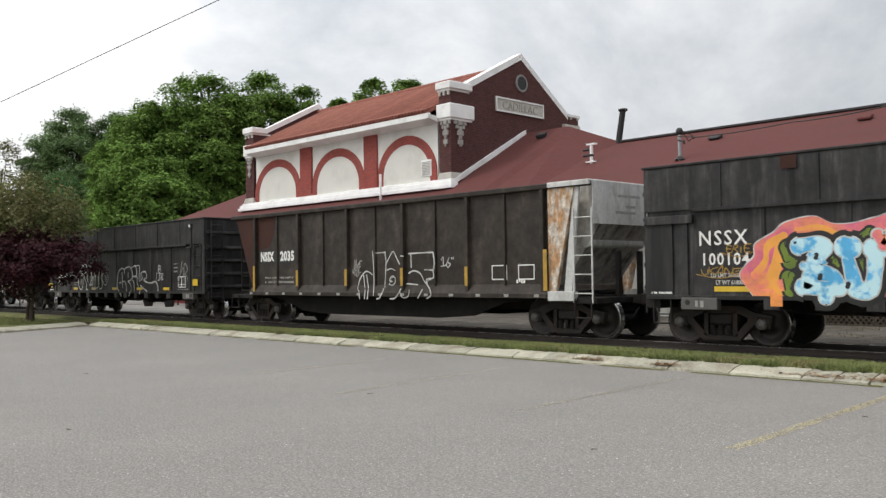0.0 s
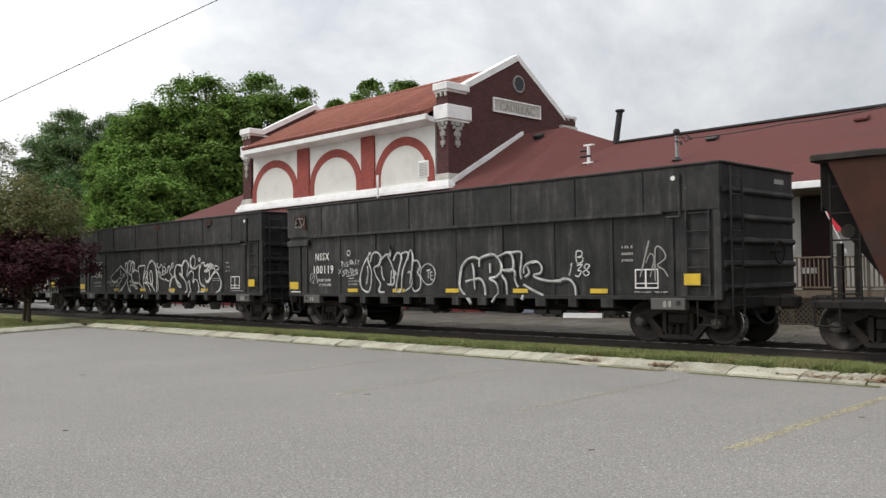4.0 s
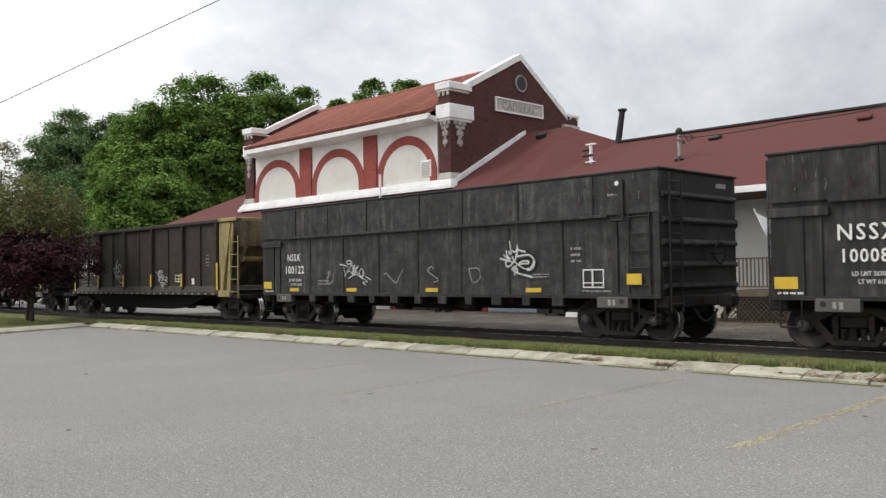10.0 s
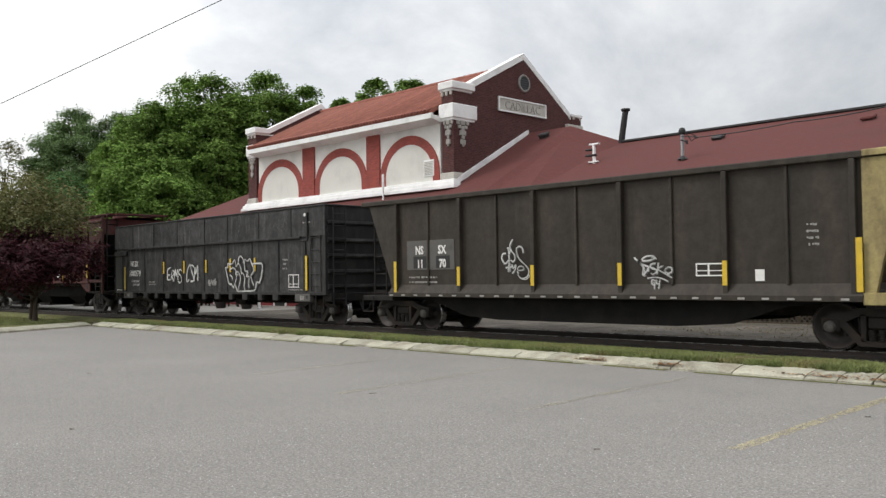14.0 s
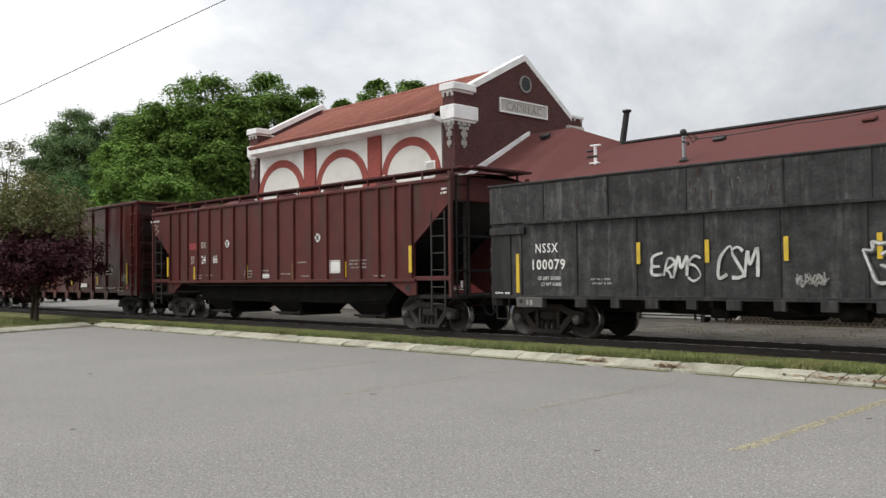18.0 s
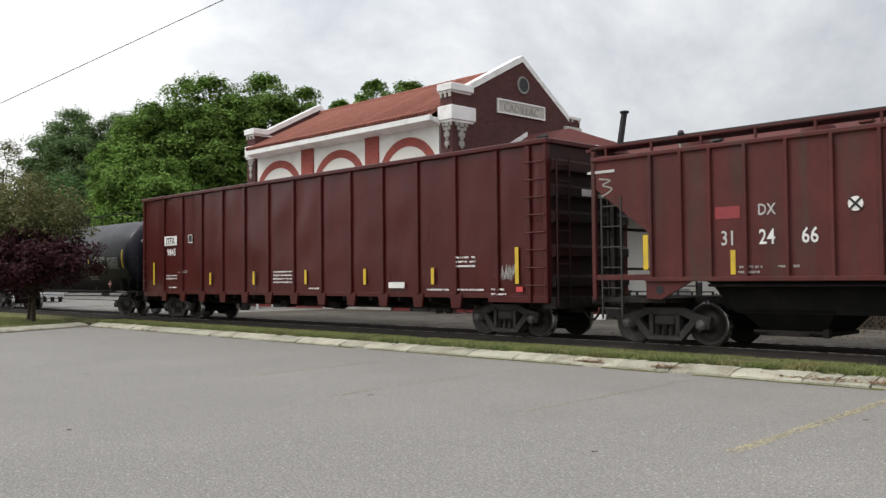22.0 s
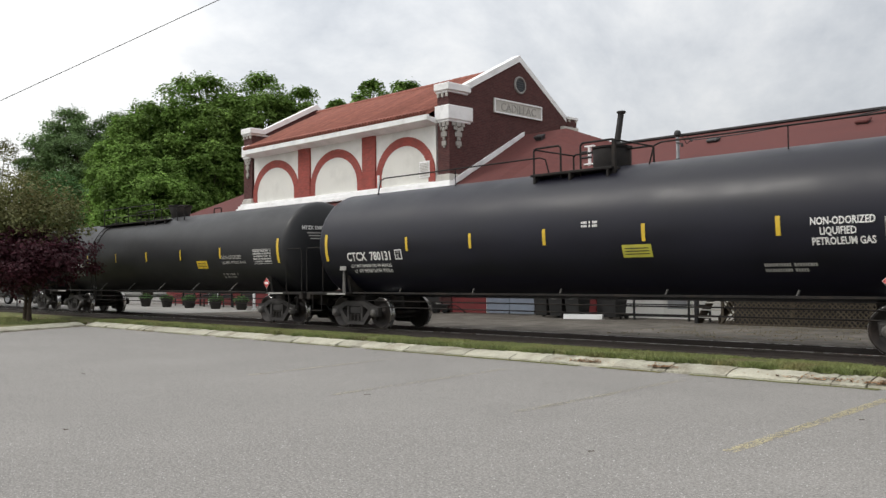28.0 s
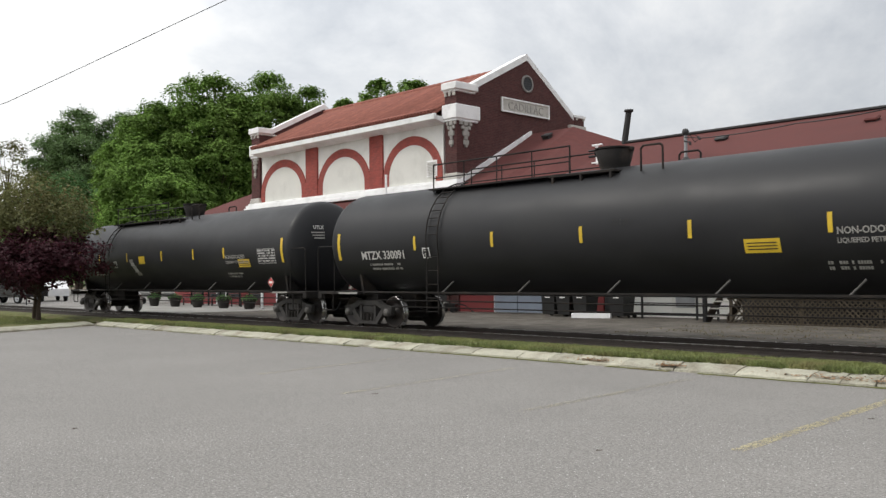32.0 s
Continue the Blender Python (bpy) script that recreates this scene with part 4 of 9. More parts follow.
# Lower roof: ruled slopes from a straight eave to the ridge.
W0, W1 = -60.7, 8.0
EY = 25.0
stations_x = [(W1, 7.42), (-21.9, 7.42), (-24.8, 8.5), (XR, 8.5)]
for (xa, za), (xb, zb) in zip(stations_x, stations_x[1:]):
    sh = Shape().slab([(xb, EY, EAVE_Z), (xa, EY, EAVE_Z), (xa, YM + 0.1, za), (xb, YM + 0.1, zb)], 0.14)
    sp("wing_roof", sh, M["shingle"], "long red-brown shingle roof")
    sh = Shape().slab([(xa, YM * 2 + 0.2 - EY, EAVE_Z), (xb, YM * 2 + 0.2 - EY, EAVE_Z), (xb, YM + 0.1, zb), (xa, YM + 0.1, za)], 0.14)
    sp("wing_roof", sh, M["shingle"], "long red-brown shingle roof")
sp("front_roof", Shape().slab([(XL - 0.3, EY, EAVE_Z), (XR, EY, EAVE_Z), (XR, YF, 5.6), (XL - 0.3, YF, 5.6)], 0.14), M["shingle"], "red-brown shingle roof below the upper storey")
sh = Shape()
for quad in ([(-55.0, EY, EAVE_Z), (XL, EY, EAVE_Z), (XL, YM, 7.45), (-52.0, YM, 7.45)], [(-55.0, 39.6, EAVE_Z), (-55.0, EY, EAVE_Z), (-52.0, YM, 7.45)], [(XL, 39.6, EAVE_Z), (-55.0, 39.6, EAVE_Z), (-52.0, YM, 7.45), (XL, YM, 7.45)]):
    sp("wing_roof", Shape().slab(quad, 0.14), M["shingle"], "red-brown shingle roof of the far wing")
sp("ridge_cap", Shape().box(-21.9, W1, YM - 0.08, YM + 0.28, 7.38, 7.49, 0.03), M["dark"], "dark ridge cap")
sh = Shape()
a, b = Vector((XR + 0.02, YF + 0.0, 5.72)), Vector((XR + 0.02, YM - 0.05, 8.36))
sh.add([a, b, b + Vector((0, 0, 0.24)), a + Vector((0, 0, 0.24)), a + Vector((0.14, 0, 0)), b + Vector((0.14, 0, 0)), b + Vector((0.14, 0, 0.24)), a + Vector((0.14, 0, 0.24))],
       [(0, 1, 2, 3), (7, 6, 5, 4), (0, 4, 5, 1), (1, 5, 6, 2), (2, 6, 7, 3), (3, 7, 4, 0)])
sp("roof_flashing", sh, M["trim"], "white painted flashing board against the gable")
sp("eave_board", Shape().box(-54.8, W1, EY - 0.06, EY, EAVE_Z - 0.19, EAVE_Z + 0.01, 0.01), M["trim"], "white eave board")
sp("soffit", Shape().box(-54.6, -26.0, EY, YF, EAVE_Z - 0.2, EAVE_Z - 0.16), M["wood"], "dark boarded soffit")
sp("soffit", Shape().box(-26.0, W1, EY, YF, EAVE_Z - 0.2, EAVE_Z - 0.16), M["wood"], "dark boarded soffit of the wing")

# Lower walls of the wings.
lower = sp("lower_wall", Shape().box(-53.5, -26.0, YF - 0.02, YF + 0.02, 0.1, EAVE_Z - 0.2), M["redwall"], "red painted lower wall")
sp("lower_wall", Shape().box(-53.5, -53.1, YF + 0.02, 37, 0.1, EAVE_Z - 0.2), M["brick"])
sp("lower_wall", Shape().box(-26.0, -25.3, YF - 0.02, YF + 0.3, 0.1, EAVE_Z - 0.2), M["redwall"], "red painted lower wall")
sp("lower_wall", Shape().box(-25.3, W1, YF, YF + 0.3, 0.1, EAVE_Z - 0.2), M["stucco"], "white boarded wall of the wing")
sp("lower_wall", Shape().box(W1 - 0.3, W1, YF + 0.3, 37, 0.1, EAVE_Z), M["panel"])
sp("lower_wall", Shape().box(-53.5, W1, 37.3, 37.6, 0.1, EAVE_Z), M["brick"])
sp("plinth", Shape().box(-36.8, -31.5, YF - 0.16, YF - 0.02, 0.14, 0.42, 0.01), M["stone"], "pale stone plinth")
# doors and windows of the lower storey, seen between the cars
for x in (-47.5, -41.0, -29.6, -28.4):
    d = sp("door", Shape().box(x - 0.5, x + 0.5, YF - 0.07, YF - 0.02, 0.14, 2.25, 0.01), M["dark"], "dark panelled door")
    part("frame", Shape().box(x - 0.6, x - 0.5, YF - 0.1, YF - 0.02, 0.14, 2.35).box(x + 0.5, x + 0.6, YF - 0.1, YF - 0.02, 0.14, 2.35).box(x - 0.5, x + 0.5, YF - 0.1, YF - 0.02, 2.25, 2.35), M["trim"] if x < -35 else M["blotched_red"], d)
    part("door_handle", Shape().cyl((x + 0.4, YF - 0.12, 1.15), (x + 0.4, YF - 0.07, 1.15), 0.03, n=8), M["galv"], d)
for x in (-50.3, -44.3, -38.5, -35.5, -33.0, -27.6):
    w = sp("window", Shape().box(x - 0.55, x + 0.55, YF - 0.045, YF - 0.02, 1.3, 3.1), M["glass"], "dark glazed sash window")
    part("frame", Shape().box(x - 0.65, x - 0.55, YF - 0.09, YF - 0.02, 1.2, 3.2).box(x + 0.55, x + 0.65, YF - 0.09, YF - 0.02, 1.2, 3.2).box(x - 0.55, x + 0.55, YF - 0.09, YF - 0.02, 3.1, 3.2).box(x - 0.55, x + 0.55, YF - 0.08, YF - 0.045, 2.17, 2.23), M["trim"], w)
    part("window_sill", Shape().box(x - 0.72, x + 0.72, YF - 0.16, YF - 0.02, 1.1, 1.2, 0.01), M["stone"], w)

# White doors and blue panels at the near end.
for a, b, mat, lab in ((-25.2, -23.93, "blue", "blue-grey sheet panel"), (-23.9, -22.62, "blue", "blue-grey sheet panel"), (-22.6, -20.0, "blotched_red", "dark red sheet panel"), (-19.98, -19.6, "redwall", "red painted board"), (-19.58, -18.58, "dark", "dark sheet panel")):
    sp("sheet_panel", Shape().box(a, b, YF - 0.09, YF - 0.02, 0.16, 2.1, 0.01), M[mat], lab)
pd = sp("dark_door", Shape().box(-11.78, -10.83, YF - 0.06, YF, 0.95, EAVE_Z - 0.22, 0.01), M["blotched_red"], "dark red door of the wing")
part("notice", Shape().box(-11.8, -11.3, YF - 0.075, YF - 0.062, 1.62, 1.80), M["white"], pd, "white notice")
for x in (-16.2,):
    d = sp("white_door", Shape().box(x - 0.55, x + 0.55, YF - 0.06, YF, 0.3, 2.4, 0.01), M["panel"], "white panelled door")
    part("panel", Shape().box(x - 0.38, x + 0.38, YF - 0.08, YF - 0.06, 0.5, 1.2, 0.01), M["galv"], d)
    part("panel", Shape().box(x - 0.38, x + 0.38, YF - 0.08, YF - 0.06, 1.4, 2.2, 0.01), M["panel"], d)

# Things on the lower roof.
def roof_z(y):
    return EAVE_Z + (7.42 - EAVE_Z) * (y - EY) / (YM + 0.1 - EY)


pipe = thing("flue_pipe", "tall dark steel flue pipe leaning a little above the roof ridge", "flue pipe", pose(-22.05, 32.5, 7.35))
part("pipe", Shape().cyl((-0.02, 0, -0.2), (0.27, 0, 1.40), 0.14, 0.13, n=14), M["dark"], pipe)
part("cap", Shape().lathe([(0.13, 1.38), (0.20, 1.42), (0.20, 1.50), (0.0, 1.52)], (0.28, 0, 0), n=14), M["dark"], pipe, "flat rain cap")
MY = 28.65
mast = thing("service_mast", "grey electric service mast with a weather head on the roof", "service mast", pose(-16.78, MY, roof_z(MY)))
part("pole", Shape().cyl((0, 0, -0.1), (0, 0, 0.95), 0.065, n=10), M["galv"], mast)
part("weather_head", Shape().lathe([(0.0, 1.19), (0.08, 1.17), (0.13, 1.08), (0.11, 0.98), (0.06, 0.92)], n=12), M["dark"], mast, "dark weather head")
part("insulator", Shape().cyl((0.0, -0.09, 0.72), (0.26, -0.16, 0.64), 0.03, n=8).cyl((0.26, -0.16, 0.66), (0.28, -0.16, 0.54), 0.045, n=8), M["dark"], mast)
part("insulator", Shape().cyl((0.0, -0.09, 0.86), (0.62, -0.14, 0.76), 0.016, n=6).cyl((0.58, -0.14, 0.80), (0.66, -0.14, 0.70), 0.045, n=8), M["dark"], mast)
part("drip_loop", Shape().tube([(0.08, -0.1, 1.0), (0.3, -0.14, 0.86), (0.45, -0.14, 0.62), (0.6, -0.14, 0.72)], 0.014, 5).tube([(0.08, -0.1, 1.02), (0.4, -0.14, 0.95), (0.6, -0.14, 0.78)], 0.014, 5), M["rubber"], mast, "drooping black wires")
part("flashing", Shape().lathe([(0.20, 0.02), (0.08, 0.14)], n=12), M["dark"], mast)
LY = 29.7
fan = thing("flood_lamp", "pale double lamp on a short post above the roof", "lamp", pose(-21.46, LY, roof_z(LY)))
part("post", Shape().cyl((0, 0, -0.05), (0, 0, 0.80), 0.07, n=8), M["trim"], fan)
part("arm", Shape().box(-0.22, 0.26, -0.07, 0.07, 0.74, 0.81, 0.01).box(-0.26, 0.20, -0.07, 0.07, 0.02, 0.08, 0.01), M["trim"], fan)
part("lamp_head", Shape().box(-0.40, -0.06, -0.10, 0.06, 0.52, 0.60, 0.03), M["dark"], fan)
part("lamp_head", Shape().box(-0.40, 0.12, -0.10, 0.06, 0.28, 0.37, 0.03), M["dark"], fan)
for x, y in ((-16.6, 31.0), (-11.1, 31.0), (-25.6, 31.6)):
    z = roof_z(y) if x > -22 else EAVE_Z + 4.25 * (y - EY) / 7.4
    v = thing("roof_vent", "low dark box vent on the shingle roof", "roof vent", pose(x, y, z - 0.02, 23.5), "roof vents")
    part("hood", Shape().box(-0.23, 0.23, -0.2, 0.2, 0.05, 0.16, 0.04), M["dark" if x < -12 else "shingle"], v)
    part("collar", Shape().box(-0.18, 0.18, -0.16, 0.16, -0.05, 0.06), M["dark"], v)


def cable(name, label, pts, sag, r=0.012, n=18):
    sh = Shape()
    for a, b in zip(pts, pts[1:]):
        a, b = Vector(a), Vector(b)
        line = [a.lerp(b, i / n) - Vector((0, 0, sag * 4 * (i / n) * (1 - i / n))) for i in range(n + 1)]
        sh.tube(line, r, 5)
    ob = part(name, sh, M["dark"])
    return tagged(ob, label, "cable", kind="structure")


cable("service_drop", "twisted grey service cable from the mast over the roof", [(-16.15, MY - 0.15, roof_z(MY) + 0.74), (-12.3, 27.9, 6.49), (-8.9, 26.5, 6.34), (4.0, 22.0, 7.0)], 0.05, 0.02)


# ---- the train ----
W = 1.60            # half width of a car body
WHEEL_R = 0.455

wheel_shape = Shape()
for s in (-1, 1):
    wheel_shape.lathe([(0.0, s * 0.80), (0.10, s * 0.80), (0.12, s * 0.74), (0.33, s * 0.72), (0.39, s * 0.815), (WHEEL_R - 0.012, s * 0.815), (WHEEL_R, s * 0.80), (WHEEL_R + 0.004, s * 0.70), (WHEEL_R + 0.026, s * 0.685), (WHEEL_R + 0.02, s * 0.665), (0.39, s * 0.665), (0.3, s * 0.70), (0.0, s * 0.68)], axis="y", n=32)
wheel_shape.cyl((0, -1.0, 0), (0, 1.0, 0), 0.085, n=12)
WHEEL_MESH = wheel_shape.mesh("wheelset", M["wheel"], M["polished"])
for poly in WHEEL_MESH.polygons:
    q = poly.center
    if 0.66 < abs(q.y) < 0.815 and math.hypot(q.x, q.z) > WHEEL_R - 0.012:
        poly.material_index = 1

frame_sh = Shape()
for s in (-1, 1):
    y0, y1 = s * 0.92, s * 1.06
    frame_sh.prism([(-1.06, 0.02), (-1.08, 0.16), (-0.72, 0.22), (-0.45, 0.34), (0.45, 0.34), (0.72, 0.22), (1.08, 0.16), (1.06, 0.02), (0.78, 0.02), (0.66, 0.08), (0.38, 0.20), (-0.38, 0.20), (-0.66, 0.08), (-0.78, 0.02)], y0, y1)
    frame_sh.prism([(-0.78, 0.06), (-0.62, 0.10), (-0.30, -0.24), (0.30, -0.24), (0.62, 0.10), (0.78, 0.06), (0.40, -0.34), (-0.40, -0.34)], y0, y1)
    frame_sh.box(-0.36, -0.27, y0, y1, -0.26, 0.24).box(0.27, 0.36, y0, y1, -0.26, 0.24)
    for x in (-0.89, 0.89):
        frame_sh.box(x - 0.16, x + 0.16, y0 - s * 0.02, y1 + s * 0.03, -0.10, 0.14, 0.03)
frame_sh.box(-0.25, 0.25, -1.04, 1.04, -0.03, 0.19, 0.03)
frame_sh.box(-0.75, -0.68, -0.9, 0.9, -0.18, -0.08).box(0.68, 0.75, -0.9, 0.9, -0.18, -0.08)
TRUCK_MESH = frame_sh.mesh("truck", M["truck"])
TRUCK_PALE = frame_sh.mesh("truck", M["truck_grey"])
SPRING_MESH = {}
for s in (-1, 1):
    spring_sh = Shape()
    coil = []
    for j in range(5):
        z = -0.25 + j * 0.044
        coil += [(0.045, z), (0.07, z + 0.012), (0.07, z + 0.026), (0.045, z + 0.038)]
    SPRING_MESH[s] = spring_sh.lathe(coil, (0, s * 1.02, 0), n=9).mesh("spring", M["truck"])
CAP_MESH = {}
for s in (-1, 1):
    cap_sh = Shape()
    cap_sh.lathe([(0.0, s * 1.16), (0.07, s * 1.15), (0.11, s * 1.12), (0.11, s * 1.05)], axis="y", n=14)
    for k in range(3):
        a = k * 2.094
        cap_sh.cyl((0.07 * math.cos(a), s * 1.14, 0.07 * math.sin(a)), (0.07 * math.cos(a), s * 1.17, 0.07 * math.sin(a)), 0.016, n=6)
    CAP_MESH[s] = cap_sh.mesh("bearing_cap", M["cap"])
COUPLER = Shape()
COUPLER.box(0, 0.75, -0.10, 0.10, 0.78, 0.98, 0.02).box(0.6, 0.92, -0.16, 0.14, 0.74, 1.02, 0.05).box(0.80, 0.95, 0.04, 0.16, 0.76, 1.0, 0.03)
COUPLER_MESH = COUPLER.mesh("coupler", M["truck"])
hose = Shape()
for a, b in zip([(0.1 + 0.6 * t / 8, -0.32, 0.82 - 0.38 * math.sin(math.pi * t / 8 * 0.9)) for t in range(8)], [(0.1 + 0.6 * t / 8, -0.32, 0.82 - 0.38 * math.sin(math.pi * t / 8 * 0.9)) for t in range(1, 9)]):
    hose.cyl(a, b, 0.028, n=6)
HOSE_MESH = hose.mesh("air_hose", M["rubber"])

CARS, WHEELS = [], []


def car(x0, label, category, trucks, half, coupler_x, pale=False):
    """An empty for one car at its place when the clip starts, with its running gear."""
    ob = thing("freight_car", label, category, pose(x0, TRACK_Y, RAIL_Z), "cars of the train")
    CARS.append((ob, x0))
    for tx in (-trucks, trucks):
        tr = part("truck", TRUCK_PALE if pale else TRUCK_MESH, None, ob, "cast steel bogie frame", pose(tx, 0, WHEEL_R))
        for wx in (-0.89, 0.89):
            WHEELS.append((part("wheelset", WHEEL_MESH, None, tr, "steel wheels with shiny treads", pose(wx, 0, 0)), wx))
            for s in (-1, 1):
                part("bearing_cap", CAP_MESH[s], None, tr, m=pose(wx, 0, 0))
        for s in (-1, 1):
            for k in (-0.17, 0.0, 0.17):
                part("spring", SPRING_MESH[s], None, tr, m=pose(k, 0, 0))
    for s in (-1, 1):
        part("coupler", COUPLER_MESH, None, ob, "heavy knuckle coupler", pose(s * coupler_x, 0, 0, 0, 0, 0 if s > 0 else 180))
        part("air_hose", HOSE_MESH, None, ob, m=pose(s * coupler_x, 0, 0, 0, 0, 0 if s > 0 else 180))
    return ob


def cp(ob, name, shape, mat, label=""):
    return part(name, shape, M[mat] if isinstance(mat, str) else mat, ob, label)


def mark(ob, text, x, z, size, mat="white", y=None, squeeze=0.85, label="", name="lettering", align="CENTER", bold=0.035, space=1.0):
    return lettering(text, size, M[mat], ob, pose(x, -(y or W) - 0.006, z, 90, 0, 0), name, label, offset=size * bold, squeeze=squeeze, align=align, space=space)


def bars(ob, x, z, width, rows, mat="faded", y=None, h=0.055, gap=0.05, seed=0, name="small_print"):
    """Small print that cannot be read: rows of short plain bars."""
    r = random.Random(seed)
    sh = Shape()
    yy = -(y or W) - 0.006
    for k in range(rows):
        zz, xx = z - k * (h + gap), x
        while xx < x + width - 0.03:
            if r.random() < 0.18:
                xx += h * 0.6
                continue
            w = min(h * r.uniform(0.5, 0.8), x + width - xx)
            lo, hi = zz + (h * 0.3 if r.random() < 0.15 else 0), zz + h * r.uniform(0.85, 1.0)
            sh.add([(xx, yy, lo), (xx + w, yy, lo), (xx + w, yy, hi), (xx, yy, hi)], [(0, 1, 2, 3)])
            xx += w + h * 0.2
    return tagged(cp(ob, name, sh, mat), "small white print", kind="stuff")


def plate(ob, x0, x1, z0, z1, mat="yellow", y=None, name="reflector", label=""):
    yy = y or W
    return cp(ob, name, Shape().box(x0, x1, -yy - 0.009, -yy + 0.002, z0, z1), mat, label)


def outline_box(ob, x0, x1, z0, z1, y=None, name="stencil_box", inner=True):
    yy, w = -(y or W) - 0.006, 0.028
    sh = Shape()
    for a, b, c, d in ((x0, x1, z0, z0 + w), (x0, x1, z1 - w, z1), (x0, x0 + w, z0, z1), (x1 - w, x1, z0, z1), ((x0 + x1) / 2 - 0.04, (x0 + x1) / 2, z0, z1), (x0, x1, z0 + 0.1, z0 + 0.12))[:6 if inner else 4]:
        sh.add([(a, yy, c), (b, yy, c), (b, yy, d), (a, yy, d)], [(0, 1, 2, 3)])
    return cp(ob, name, sh, "white", "white stencilled box")


STROKES = {
    "s": [[(0.9, 0.86), (0.5, 1.0), (0.12, 0.78), (0.5, 0.5), (0.88, 0.24), (0.5, 0.0), (0.08, 0.14)]],
    "c": [[(0.9, 0.82), (0.5, 1.0), (0.1, 0.62), (0.1, 0.34), (0.5, 0.0), (0.92, 0.2)]],
    "n": [[(0.08, 0.0), (0.14, 0.98), (0.5, 0.5), (0.84, 0.02), (0.9, 1.0)]],
    "r": [[(0.15, 0.0), (0.12, 0.96), (0.6, 1.0), (0.78, 0.72), (0.3, 0.5), (0.62, 0.28), (0.95, 0.0)]],
    "m": [[(0.02, 0.0), (0.14, 0.95), (0.46, 0.4), (0.78, 0.98), (0.95, 0.0)]],
    "u": [[(0.1, 1.0), (0.12, 0.28), (0.5, 0.0), (0.86, 0.28), (0.9, 1.0)]],
    "k": [[(0.12, 1.0), (0.16, 0.0)], [(0.88, 1.0), (0.25, 0.5), (0.95, 0.0)]],
    "e": [[(0.9, 0.95), (0.2, 0.92), (0.14, 0.5), (0.2, 0.06), (0.92, 0.02)], [(0.2, 0.5), (0.75, 0.52)]],
    "a": [[(0.05, 0.0), (0.45, 1.0), (0.55, 1.0), (0.95, 0.0)], [(0.25, 0.38), (0.75, 0.38)]],
    "b": [[(0.12, 0.0), (0.12, 1.0), (0.6, 1.0), (0.82, 0.78), (0.6, 0.54), (0.2, 0.52)], [(0.3, 0.52), (0.75, 0.48), (0.92, 0.24), (0.65, 0.0), (0.12, 0.0)]],
    "d": [[(0.14, 0.0), (0.14, 1.0), (0.55, 0.96), (0.9, 0.55), (0.6, 0.06), (0.14, 0.0)]],
    "h": [[(0.12, 0.0), (0.14, 1.0)], [(0.14, 0.5), (0.5, 0.66), (0.86, 0.5), (0.9, 0.0)]],
    "j": [[(0.8, 1.0), (0.8, 0.25), (0.45, 0.0), (0.1, 0.25)]],
    "l": [[(0.15, 1.0), (0.15, 0.0), (0.85, 0.02)]],
    "o": [[(0.5, 1.0), (0.12, 0.72), (0.14, 0.26), (0.5, 0.0), (0.86, 0.26), (0.88, 0.72), (0.52, 1.0)]],
    "p": [[(0.14, 0.0), (0.14, 1.0), (0.7, 0.95), (0.82, 0.7), (0.5, 0.48), (0.14, 0.48)]],
    "t": [[(0.5, 0.0), (0.5, 1.0)], [(0.05, 1.0), (0.95, 0.98)]],
    "v": [[(0.08, 1.0), (0.48, 0.0), (0.92, 1.0)]],
    "w": [[(0.02, 1.0), (0.26, 0.0), (0.5, 0.6), (0.74, 0.0), (0.98, 1.0)]],
    "1": [[(0.3, 0.8), (0.55, 1.0), (0.55, 0.0)]],
    "3": [[(0.15, 0.95), (0.8, 0.95), (0.45, 0.58), (0.85, 0.35), (0.6, 0.0), (0.12, 0.08)]],
    "6": [[(0.8, 0.95), (0.25, 0.6), (0.2, 0.2), (0.5, 0.0), (0.8, 0.25), (0.5, 0.48), (0.22, 0.3)]],
    "8": [[(0.5, 0.52), (0.2, 0.76), (0.5, 1.0), (0.8, 0.76), (0.5, 0.52), (0.15, 0.25), (0.5, 0.0), (0.85, 0.25), (0.52, 0.52)]],
    "i": [[(0.45, 0.78), (0.5, 0.0)], [(0.46, 0.98), (0.5, 0.94)]],
}


def fat_stroke(sh, line, half, y):
    """A wide painted stroke with blunt round ends."""
    ribbon(sh, line, 2 * half, y)
    for i, o in ((0, 1), (-1, -2)):
        px, pz = line[i]
        a0 = math.atan2(pz - line[o][1], px - line[o][0])
        sh.add([(px + half * math.cos(a0 + math.pi * (k / 8 - 0.5)), y - 0.0003, pz + half * math.sin(a0 + math.pi * (k / 8 - 0.5))) for k in range(9)], [tuple(range(9))])


def letter_lines(kind, cx, cz, w, hgt, lean, r, wob=0.05):
    for line in STROKES[kind]:
        pts = [(cx + (u - 0.5) * w + (v - 0.5) * lean * hgt + r.uniform(-wob, wob) * w, cz + (v - 0.5) * hgt + r.uniform(-wob, wob) * hgt) for u, v in line]
        yield curve_pts(pts, 6)


